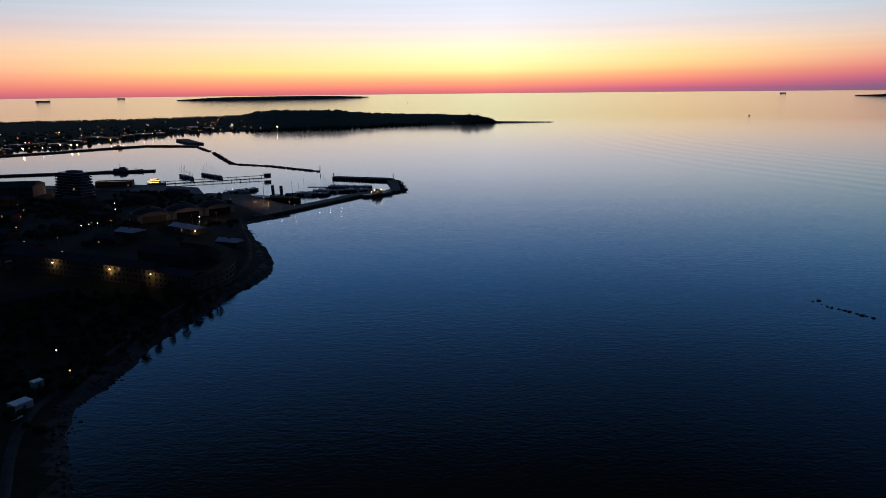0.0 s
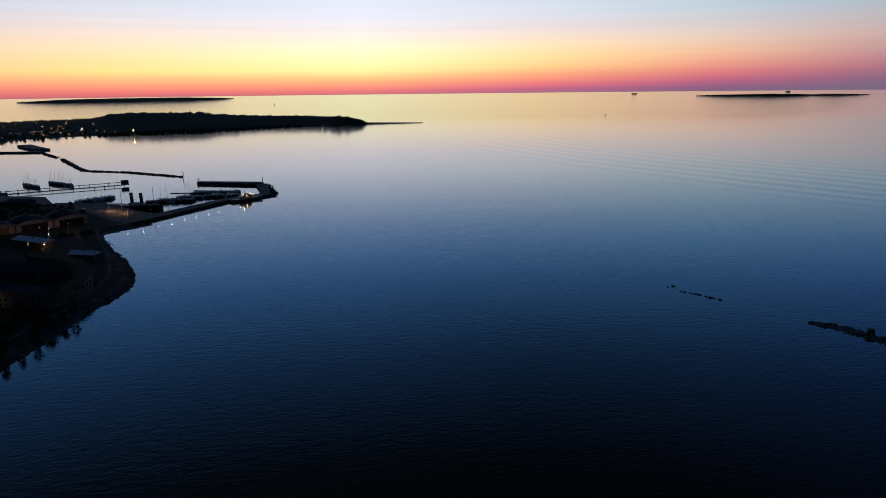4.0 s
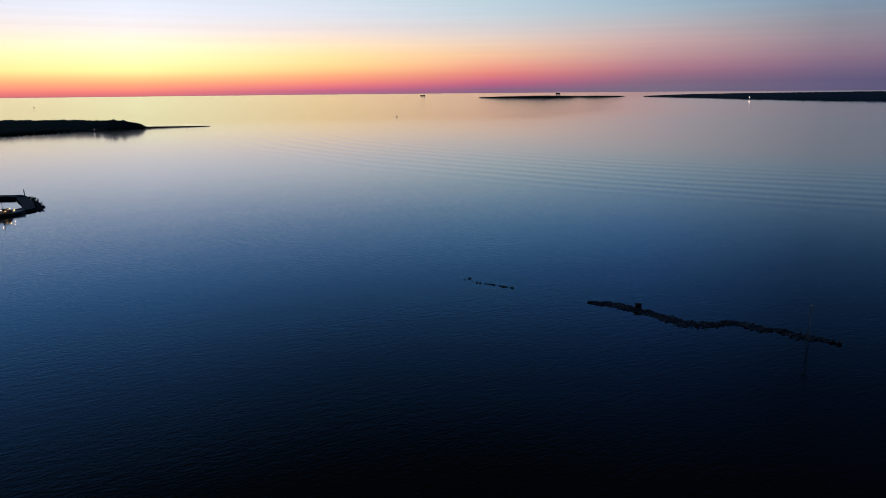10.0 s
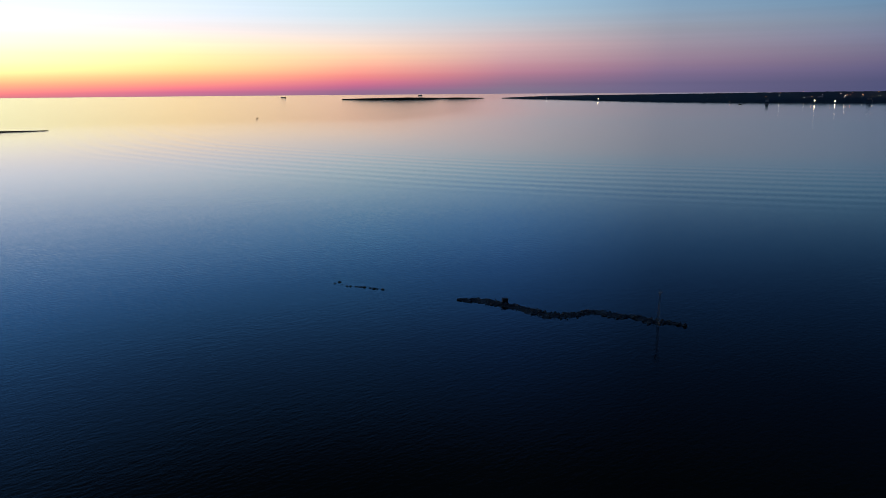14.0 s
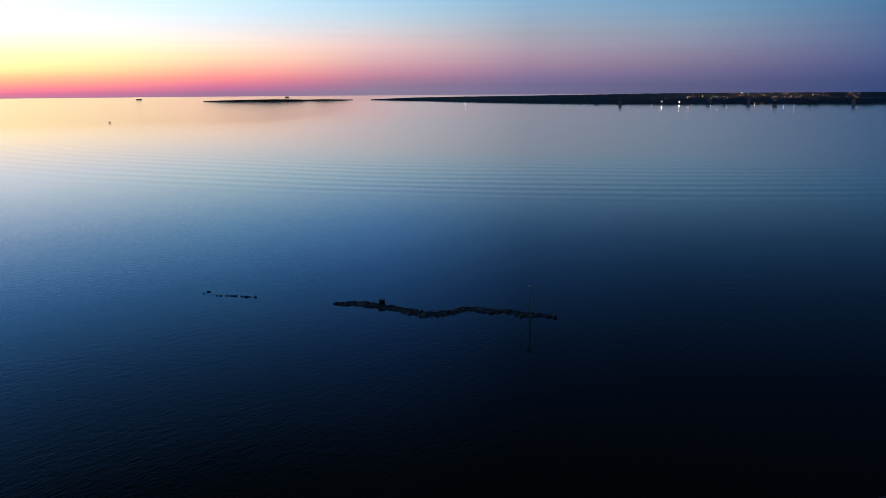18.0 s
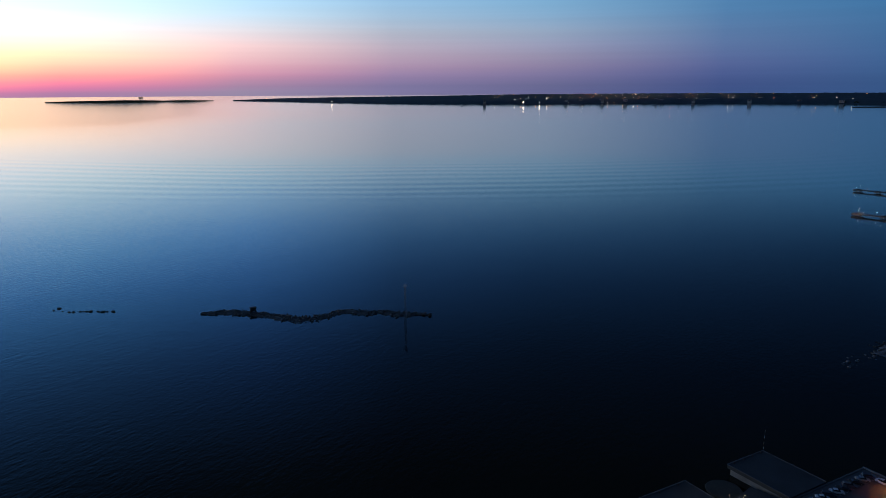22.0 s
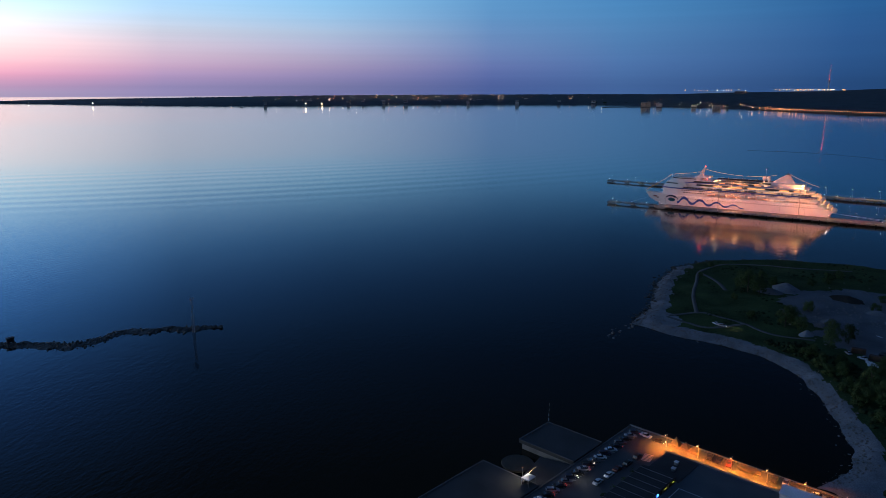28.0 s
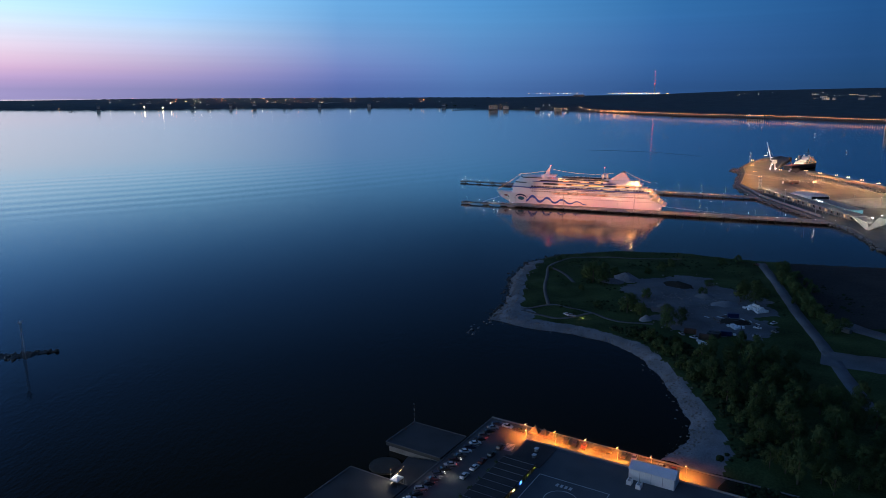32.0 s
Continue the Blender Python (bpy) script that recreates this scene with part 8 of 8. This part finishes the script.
mole_strip("mole_old_harbour", [(-34, 1722), (-28.6, 1770), (-25.5, 1815), (-22.6, 1850), (-19.6, 1800), (-19.1, 1790)], 16, 2.4, "long dark mole of the old harbour")
mole_strip("mole_head", [(-20.1, 2000), (-19.6, 1920), (-19.0, 1850)], 30, 3.5, "broad pale mole head")
mole_strip("mole_submarine", [(-33.5, 1330), (-27, 1290), (-22.2, 1268)], 12, 2.4, "low dark mole in the harbour")
for pts, w in (([(-396, 985), (-256, 1050)], 6.0), ([(-406, 1012), (-272, 1080)], 4.0)):
    t = thing("timber_jetty", "long dark timber jetty on piles", "jetty", "marina jetties")
    (x0, y0), (x1, y1) = pts
    ang, l = math.degrees(math.atan2(y1 - y0, x1 - x0)), math.dist(*pts)
    for k in range(12):
        u = (k + 0.5) / 12
        part("deck_panel", box(B(), x0 + (x1 - x0) * u, y0 + (y1 - y0) * u, 2.2, l / 12 - 0.1, w, 0.35, ang), M["wood"], t)
        part("pile", rod(B(), (x0 + (x1 - x0) * u, y0 + (y1 - y0) * u, -2), (x0 + (x1 - x0) * u, y0 + (y1 - y0) * u, 3.4), 0.35, None, 8), M["wood"], t)
        if w > 3:
            part("rail_post", box(B(), x0 + (x1 - x0) * u, y0 + (y1 - y0) * u, 2.9, 0.15, w, 1.0, ang), M["wood"], t)
t = thing("jetty_house", "dark box-shaped pilot house at the jetty head", "hut", at=pose(-262, 1052, 2.3, 0, 0, 25))
part("wall", box(B(), 0, 0, 2.6, 9, 7, 5.2, 0, 0.1), M["wood"], t)
part("roof", box(B(), 0, 0, 5.4, 10, 8, 0.4, 0, 0.1), M["felt"], t)
for k in (-2.5, 0, 2.5):
    part("window", box(B(), k, -3.53, 3.2, 1.4, 0.1, 1.4), M["glass"], t)


def sailing_boat(long, mast, label, paint="white"):
    t = thing("sailing_boat", label, "boat", "boats in the marina")
    part("hull", hull_of(long, long * 0.3, 1.6, 0.35, 0.5), M[paint], t)
    c = part("cabin", box(B(), long * 0.48, 0, 2.1, long * 0.42, long * 0.2, 1.1, 0, 0.15), M["white"], t)
    for s in (-1, 1):
        part("window", box(B(), long * 0.48, s * long * 0.102, 2.2, long * 0.26, 0.04, 0.22), M["glass"], c)
    part("cockpit", box(B(), long * 0.16, 0, 1.66, long * 0.2, long * 0.16, 0.12), M["teak"], t)
    part("mast", rod(B(), (long * 0.58, 0, 1.0), (long * 0.58, 0, mast), 0.085, 0.06, 6), M["steel"], t)
    part("boom", rod(B(), (long * 0.58, 0, 3.2), (long * 0.12, 0, 3.3), 0.26, 0.2, 6), M["navy"], t)
    part("stay", rod(B(), (long * 0.98, 0, 1.4), (long * 0.58, 0, mast * 0.97), 0.025, None, 4), M["steel"], t)
    return t


BOATS = [sailing_boat(11.5, 11, "white sailing boat moored in the marina"), sailing_boat(14, 14.5, "large black-hulled sailing boat moored in the marina", "black_hull"), sailing_boat(9, 8.5, "small navy sailing boat moored in the marina", "navy")]
placed = [False] * 3
for x, y, turn in ([(-97 - 4.4 * k, 903 - 0.6 * k + 3.0 * (k % 2), 60) for k in range(17)] + [(-104 - 4.6 * k, 928 + 0.6 * k, 62) for k in range(12)] + [(-150 - 4.6 * k, 872 + 2.0 * (k % 2), 50) for k in range(9)]
                   + [(-403 + 3.2 * k, 1084 - 3.4 * k, 115) for k in range(10)] + [(-375 + 4.2 * k, 1100 - 4.0 * k, 115) for k in range(11)] + [(-280 + 4 * k, 886 + 4.2 * k, 70) for k in range(8)]):
    k = random.randrange(3)
    m = pose(x, y, 0, 0, 0, turn + random.uniform(-4, 4)) @ Matrix.Scale(1.2, 4)
    if not placed[k]:
        BOATS[k].matrix_basis, placed[k] = m, True
    else:
        copy_thing(BOATS[k], m)
for x, y, l in ((-135, 918, 62), (-158, 952, 52), (-178, 892, 46)):
    t = thing("floating_pontoon", "narrow floating pontoon among moored boats", "pontoon", "marina pontoons", at=pose(x, y, 0, 0, 0, -8))
    for k in range(int(l / 6)):
        part("section", box(B(), -l / 2 + 3 + 6 * k, 0, 0.35, 5.9, 2.2, 0.6, 0, 0.06), M["wood"], t)


def steam_icebreaker():
    t = thing("steam_icebreaker", "old black steamship with two tall funnels", "ship", at=pose(-232, 858, 0, 0, 0, -27))
    part("hull", hull_of(72, 13, 3.4, 0.6, 2), M["black_hull"], t)
    part("deckhouse", box(B(), 44, 0, 4.8, 30, 8.6, 3.0, 0, 0.2), M["cream"], t)
    part("bridge", box(B(), 56, 0, 7.6, 7, 9.0, 2.6, 0, 0.2), M["wood"], t)
    for x in (31, 44):
        f = part("funnel", rod(B(), (x, 0, 5), (x - 0.8, 0, 17.5), 1.9, 1.8, 16), M["black_hull"], t)
        part("funnel_band", rod(B(), (x - 0.65, 0, 13.4), (x - 0.7, 0, 15), 1.95, 1.93, 16), M["cream"], f)
    for x, h in ((16, 20), (60, 25)):
        part("mast", rod(B(), (x, 0, 3), (x, 0, h), 0.3, 0.15, 8), M["wood"], t)
    for k in range(8):
        part("porthole", rod(B(), (14 + 5 * k, -6.48, 2.2), (14 + 5 * k, -6.56, 2.2), 0.3, None, 10), M["glass"], t)
    for s in (-1, 1):
        part("ship_boat", loft(B(), [[(38 + dx, s * 5.4 - w, 6.4), (38 + dx, s * 5.4, 5.5), (38 + dx, s * 5.4 + w, 6.4)] for dx, w in ((-3, 0.2), (-1, 0.9), (1.5, 0.9), (3, 0.1))]), M["white"], t)


steam_icebreaker()


def patrol_ship(x, y, turn, long, label, lit=True):
    t = thing("patrol_ship", label, "ship", "grey ships at the piers", at=pose(x, y, 0, 0, 0, turn))
    part("hull", hull_of(long, long * 0.17, 3.0, 0.6, 1.6), M["tin"], t)
    part("deckhouse", box(B(), long * 0.45, 0, 4.6, long * 0.34, long * 0.11, 3.0, 0, 0.2), M["tin"], t)
    b = part("bridge", box(B(), long * 0.5, 0, 7.2, long * 0.15, long * 0.1, 2.4, 0, 0.2), M["tin"], t)
    part("bridge_window", box(B(), long * 0.578, 0, 7.6, 0.1, long * 0.09, 0.9), M["glass"], b)
    part("mast", rod(B(), (long * 0.44, 0, 8), (long * 0.42, 0, 16), 0.3, 0.12, 8), M["steel"], t)
    part("gun", rod(B(), (long * 0.76, 0, 5.2), (long * 0.86, 0, 5.8), 0.2, 0.12, 8), M["tin"], t)
    if lit:
        for k in range(5):
            part("deck_lamp", ball(B(), (long * (0.22 + 0.11 * k), long * -0.075, 6.0 + 1.8 * (k % 2)), 0.36, 1), M["flood_glow"], t)


patrol_ship(-97, 856, 40, 44, "grey patrol ship with deck lamps at the pier head")
patrol_ship(-560, 1160, 8, 64, "dark submarine museum ship at the mole", False)
x0 = polar(-25.4, 1835)
patrol_ship(x0.x, x0.y, 20, 60, "dark coaster with lit deck at the old mole")


def quay_lamp(x, y):
    """A post with a hooded white lamp that shines down over the quay edge."""
    t = thing("quay_lamp", "hooded white lamp on a post along the marina quay", "lamp", "lamps along the marina quay", at=pose(x, y, 2.6))
    part("post", rod(B(), (0, 0, 0), (0, 0, 5.4), 0.12, 0.08, 6), M["steel"], t)
    hood = part("hood", rod(B(), (0.5, -0.35, 5.2), (0.5, -0.35, 5.6), 0.75, 0.3, 12), M["steel"], t)
    part("lamp_glass", rod(B(), (0.5, -0.35, 5.17), (0.5, -0.35, 5.195), 0.62, 0.66, 12), M["quay_white"], hood, "glowing white lamp glass")


for k in range(8):
    x, y, a = along([(-190, 713), (-161, 758), (-137, 798), (-100, 861)], 14 + 20 * k)
    quay_lamp(x - 1.0, y + 0.6)
bm = prism(B(), [(-204, 688), (-190, 704), (-177, 717.5), (-162, 732), (-161, 729.5), (-175, 715), (-186, 700), (-196, 684)], -2, 0.7)
tagged(part("breakwater_groyne", bm, M["wet_rock"]), "low dark stone groyne beside the marina quay", "groyne", kind="structure")
stones("groyne_stones", strewn([(-192, 698), (-176, 716), (-161, 731)], 150, 1.3, 0.4, 1.0, None, 0.5), M["wet_rock"], "dark stones along the low groyne", "stones")
for x, y, m in ((-262, 872, "far_white"), (-205, 800, "far_warm"), (-168, 764, "far_warm"), (-190, 760, "far_warm"), (-240, 790, "far_warm")):
    small_lamp(x, y, 2.6, 7, m, 0.5, "lamp post on the marina quay")
street_lamp(pose(-202, 786, 2.6), 8.0, 0.8, M["far_warm"], "lamp post with a warm head on the marina quay", "lamps of the marina", 9000, (1.0, 0.56, 0.30), 1, 152)
street_lamp(pose(-222, 812, 2.6), 8.0, 0.8, M["far_warm"], "lamp post with a warm head on the marina quay", "lamps of the marina", 7000, (1.0, 0.56, 0.30), 1, 152)
for x, y, h in ((-162, 1046, 5), (-70, 1000, 9), (-198, 1140, 6)):
    t = thing("beacon", "slim harbour beacon on the breakwater", "beacon", "harbour beacons", at=pose(x, y, 2.4))
    part("column", rod(B(), (0, 0, 0), (0, 0, h), 0.7, 0.45, 10), M["white"], t)
    part("gallery", rod(B(), (0, 0, h), (0, 0, h + 0.3), 0.9, None, 10), M["steel"], t)
    part("lantern", rod(B(), (0, 0, h + 0.3), (0, 0, h + 1.4), 0.4, 0.3, 8), M["glass"], t)


def party_boat():
    t = thing("lit_tour_boat", "tour boat strung with warm lamps at the harbour quay", "boat", at=pose(-421, 1000, 0, 0, 0, 6))
    part("hull", hull_of(26, 6.5, 2.0, 0.6, 0.8), M["white"], t)
    part("saloon", box(B(), 11, 0, 3.1, 15, 5, 2.2, 0, 0.15), M["white"], t)
    for s in (-1, 1):
        part("window_band", box(B(), 11, s * 2.53, 3.3, 13, 0.1, 1.0), M["lit_deck"], t, "warm lit windows")
    part("upper_deck", box(B(), 10, 0, 4.4, 16, 5.4, 0.3), M["wood"], t)
    part("awning", box(B(), 10, 0, 6.8, 12, 5.2, 0.2), M["tarp"], t)
    for x in (4.2, 10, 15.8):
        for s in (-1, 1):
            part("awning_post", rod(B(), (x, s * 2.5, 4.5), (x, s * 2.5, 6.8), 0.08, None, 6), M["steel"], t)
    for k, (z, l) in enumerate(((2.9, 14), (5.2, 17), (7.6, 10))):
        part("light_string", rod(B(), (10 - l / 2, -2.7, z), (10 + l / 2, -2.7, z + 0.6), 0.42, None, 6), M["amber"], t, "string of warm bulbs")
    part("mast", rod(B(), (13, 0, 6.8), (13, 0, 12), 0.15, 0.1, 6), M["steel"], t)


party_boat()


# ---- lamps and buildings of the far shores ----
def lamp_dust(name, spots, mat, label):
    """Far lamps too many to tell apart, one mesh. spots: place, radius."""
    bm = B()
    for p, r in spots:
        ball(bm, p, r, 1)
    return tagged(part(name, bm, M[mat]), label, "lights", kind="stuff")


def shore_r(a):
    return float(np.interp(a, [-34, -28.6, -27.1, -24.1, -19.7, -13.9, -8.2, 4.4, 42.6, 50.1, 55.2, 60.6, 66, 71.9, 82.3, 88.5, 91, 96, 98, 100.6, 103, 106.1, 113.9, 119.7, 128],
                           [1790, 1815, 1885, 2040, 2206, 2256, 2286, 2480, 4285, 3945, 3770, 3705, 3694, 3738, 3758, 3738, 3640, 3500, 3400, 3300, 3180, 3068, 2966, 2833, 2700]))


sets = {"far_warm": [], "far_white": [], "far_red": []}
pick = lambda: random.choice(("far_warm", "far_warm", "far_white", "far_white", "far_red"))
for _ in range(120):
    a = random.uniform(-33, -14)
    r = shore_r(a) + 15 + 520 * random.random() ** 1.5
    sets[pick()].append((polar(a, r, random.uniform(6, 10)), random.uniform(0.6, 1.5)))
for _ in range(12):
    a = random.uniform(44, 60)
    sets[pick()].append((polar(a, shore_r(a) + random.uniform(90, 300), random.uniform(9, 13)), random.uniform(0.6, 1.2)))
for c, w, n in ((63, 1.5, 10), (70, 2.5, 26), (73, 3.0, 34), (78, 3, 30), (86, 4, 12)):
    for _ in range(n):
        a = random.gauss(c, w)
        sets[pick()].append((polar(a, shore_r(a) + 170 + 620 * random.random(), random.uniform(15, 21)), random.uniform(0.8, 1.7)))
for _ in range(26):
    a = random.uniform(92, 101)
    sets[pick()].append((polar(a, shore_r(a) + 10 + 160 * random.random() ** 2, random.uniform(6, 18)), random.uniform(0.8, 1.8)))
for k in range(58):
    a = random.uniform(101.0, 105.3) if k < 44 else random.uniform(94.6, 101)
    sets[random.choice(("far_warm", "far_warm", "far_white"))].append((polar(a, 4700, 33 + 4 * random.random()), random.uniform(1.5, 2.9)))
for k in range(46):
    a = random.uniform(114.4, 122) if k < 38 else random.uniform(107, 113)
    sets["far_white" if k % 3 else "far_warm"].append((polar(a, random.uniform(4000, 4500), 42 + 6 * random.random()), random.uniform(0.5, 1.3)))
for k in range(16):
    a = random.uniform(110.6, 114.6)
    sets[pick()].append((polar(a, shore_r(a) + 12 + 50 * random.random(), random.uniform(6, 12)), random.uniform(0.5, 1.0)))
for _ in range(26):
    a = random.gauss(101.6, 0.9)
    sets[random.choice(("far_warm", "far_red", "far_warm"))].append((polar(a, shore_r(a) + random.uniform(-1, 40), random.uniform(3, 9)), random.uniform(0.9, 1.9)))
for mat, spots in sets.items():
    lamp_dust(mat + "_lights", spots, mat, "scattered " + {"far_warm": "warm", "far_white": "white", "far_red": "reddish"}[mat] + " lamps of the far shores")


def shore_light(a, up, r, mat, label, out=-6):
    t = thing("harbour_light", label, "light", "bright lights of the far shores", at=Matrix.Translation(polar(a, shore_r(a) + out)))
    part("post", rod(B(), (0, 0, -3), (0, 0, up), 0.5, 0.3, 6), M["steel"], t)
    part("lantern", ball(B(), (0, 0, up), r, 2), M[mat], t)


for a, up, r, m in ((50.1, 9, 2.2, "beacon"), (65.28, 11, 2.4, "beacon"), (66.55, 8, 2.4, "beacon"), (71.8, 5, 1.0, "far_white"), (72.3, 5, 1.0, "far_warm"), (46.1, 6, 1.2, "far_white"), (59.7, 6, 1.0, "far_warm"), (68.8, 7, 1.0, "far_white"),
                    (-30.6, 9, 2.2, "sodium"), (-29.4, 9, 1.4, "far_white"), (-27.6, 9, 1.8, "sodium"), (-27.2, 8, 1.8, "sodium"), (-25.0, 8, 1.4, "sodium"), (-13.0, 12, 1.6, "sodium"), (0.9, 4, 1.2, "far_white")):
    shore_light(a, up, r, m, "bright lamp on the far shore")


# the lamplit promenade along the bay: one lamp after another
def promenade_lamps():
    t = thing("promenade_lamp", "tall lamp on the far bay promenade", "street lamp", "lamps of the bay promenade")
    part("pole", rod(B(), (0, 0, 0), (0, 0, 7.5), 0.25, 0.15, 6), M["steel"], t)
    part("lamp_head", ball(B(), (0, 0, 7.8), 1.4, 1, 0.8), M["bay_lamp"], t)
    a, k = 100.3, 0
    while a < 121:
        m = Matrix.Translation(polar(a, shore_r(a) + 4, 1.5))
        if k == 0:
            t.matrix_basis = m
        else:
            copy_thing(t, m)
        a += 0.135 + 0.012 * (k % 3)
        k += 1


promenade_lamps()
bm = B()
rows = []
for k in range(90):
    a = 100 + 24 * k / 89
    r = shore_r(a)
    rows.append([polar(a, r - 6, -2), polar(a, r - 5, 2.2), polar(a, r + 16, 2.6), polar(a, r + 18, -2)])
tagged(part("promenade_wall", loft(bm, rows), M["wet_rock"]), "long low sea wall of the bay promenade", "wall", kind="structure")


def tv_tower():
    base = polar(104.25, 4790)
    t = thing("tv_tower", "tall slim television tower with red lamps", "tower", at=Matrix.Translation(base))
    part("shaft", rod(B(), (0, 0, -5), (0, 0, 88), 3.2, 2.0, 16), M["concrete"], t)
    part("platform", rod(B(), (0, 0, 78), (0, 0, 88), 4.4, 5.0, 20), M["glass"], t)
    part("antenna", rod(B(), (0, 0, 88), (0, 0, 167), 1.4, 0.4, 8), M["red_hull"], t)
    for z in (90, 114, 141, 167):
        part("warning_lamp", ball(B(), (0, 0, z), 1.9 if z > 100 else 2.6, 1), M["red_lamp"], t, "red warning lamp")


tv_tower()


def far_block(a, r, up, w, d, h, label, name="far_block", wall="plaster", lit=0.35, floors=4, bays=8):
    p = polar(a, r, up)
    t = thing(name, label, "building", "buildings of the far shores", at=pose(p.x, p.y, p.z, 0, 0, -a + random.uniform(-12, 12)))
    part("wall", box(B(), 0, 0, h / 2 - 4, w, d, h + 8), M[wall], t)
    part("roof", box(B(), 0, 0, h + 0.3, w + 0.6, d + 0.6, 0.6), M["tin"], t)
    for i in range(floors):
        for j in range(bays):
            part("window", box(B(), (j + 0.5 - bays / 2) * w / bays, -d / 2 - 0.08, h * (i + 0.55) / floors, w / bays * 0.55, 0.2, h / floors * 0.5), M["lit_window"] if random.random() < lit else M["glass"], t)


far_block(91.9, 3560, 2, 44, 16, 16, "pale waterfront hotel with lit windows", "waterfront_hotel", lit=0.12)
far_block(92.9, 3570, 2, 26, 16, 10, "pale waterfront hotel with lit windows", "waterfront_hotel", lit=0.12)
far_block(97.0, 3430, 2, 34, 16, 9, "low white yacht club on the far shore", "yacht_club", lit=0.3, floors=2)
far_block(95.4, 3490, 2, 22, 12, 8, "low pale boathouse on the far shore", "boathouse", lit=0.2, floors=2, bays=5)
far_block(111.5, 3030, 2, 60, 14, 7, "low pale hall behind the promenade", "bayside_hall", lit=0.08, floors=1, bays=10)
far_block(98.6, 4560, 20, 70, 30, 12, "dark broad block on the ridge", wall="dark_concrete", lit=0.1, floors=6)
for k in range(34):
    far_block(115.2 + 5.6 * random.random(), random.uniform(3900, 4600), 22 + 14 * random.random(), random.uniform(14, 34), 12, random.uniform(8, 13), "pale housing block on the far hill", "housing_block", lit=0.22, floors=2, bays=3)
far_block(120.0, 2870, 2, 30, 20, 38, "tall pale block by the promenade", "tower_block", lit=0.02, floors=6, bays=5)
for k in range(14):
    a = -33 + 16 * k / 14
    far_block(a, shore_r(a) + random.uniform(15, 200), 1, random.uniform(20, 50), 14, random.uniform(4, 7), "dark low harbour building on the headland", "harbour_shed", wall="dark_concrete", lit=0.12, floors=2, bays=6)
for k in range(22):
    a = 62 + 26 * random.random()
    far_block(a, shore_r(a) + random.uniform(15, 300), 6, random.uniform(12, 26), 10, random.uniform(7, 11), "small house on the wooded coast", "coast_house", lit=0.04, floors=1, bays=3)
bm = B()
rows = []
for k in range(30):
    a = 88.6 + 7.0 * k / 29
    r = 3470 + 30 * math.sin(k / 29 * 3.1)
    rows.append([polar(a, r - 3, -1), polar(a, r - 2, 1.6), polar(a, r + 3, 1.6), polar(a, r + 4, -1)])
tagged(part("marina_breakwater", loft(bm, rows), M["wet_rock"]), "thin dark breakwater off the far shore", "breakwater", kind="structure")


# ---- ships on the horizon ----
def far_ship(a, r, long, label, turn=0, tall=8, lit=False):
    p = polar(a, r)
    t = thing("cargo_ship", label, "ship", "ships on the horizon", at=pose(p.x, p.y, p.z + 0.2, 0, 0, -a + turn))
    hull = hull_of(long, long * 0.15, tall * 0.45, 0.8, 1)
    bmesh.ops.translate(hull, vec=(-long / 2, 0, 0), verts=hull.verts)
    part("hull", hull, M["black_hull"], t)
    part("deckhouse", box(B(), -long * 0.34, 0, tall * 0.6, long * 0.14, long * 0.1, tall * 0.45), M["tin"], t)
    part("hatch_row", box(B(), long * 0.06, 0, tall * 0.5, long * 0.56, long * 0.1, tall * 0.3), M["rust"], t)
    part("mast", rod(B(), (long * 0.36, 0, tall * 0.4), (long * 0.36, 0, tall * 1.1), 0.6, None, 6), M["steel"], t)


far_ship(-29.0, 4505, 72, "dark cargo ship lying at anchor on the horizon", 5, 4.5)
far_ship(-24.0, 4735, 46, "small dark cargo ship on the horizon", -8, 3.6)
far_ship(25.4, 4620, 32, "small dark cargo ship on the horizon", 4, 3)
far_ship(36.1, 4760, 26, "dark ferry far out on the horizon", 0, 4)
far_ship(-2.7, 3871, 8, "tiny dark boat far out at sea", 60, 1.2)
far_ship(23.3, 2801, 6, "tiny dark boat out at sea", 20, 0.9)
far_ship(60.4, 3551, 14, "small dark boat off the wooded coast", 10, 2)
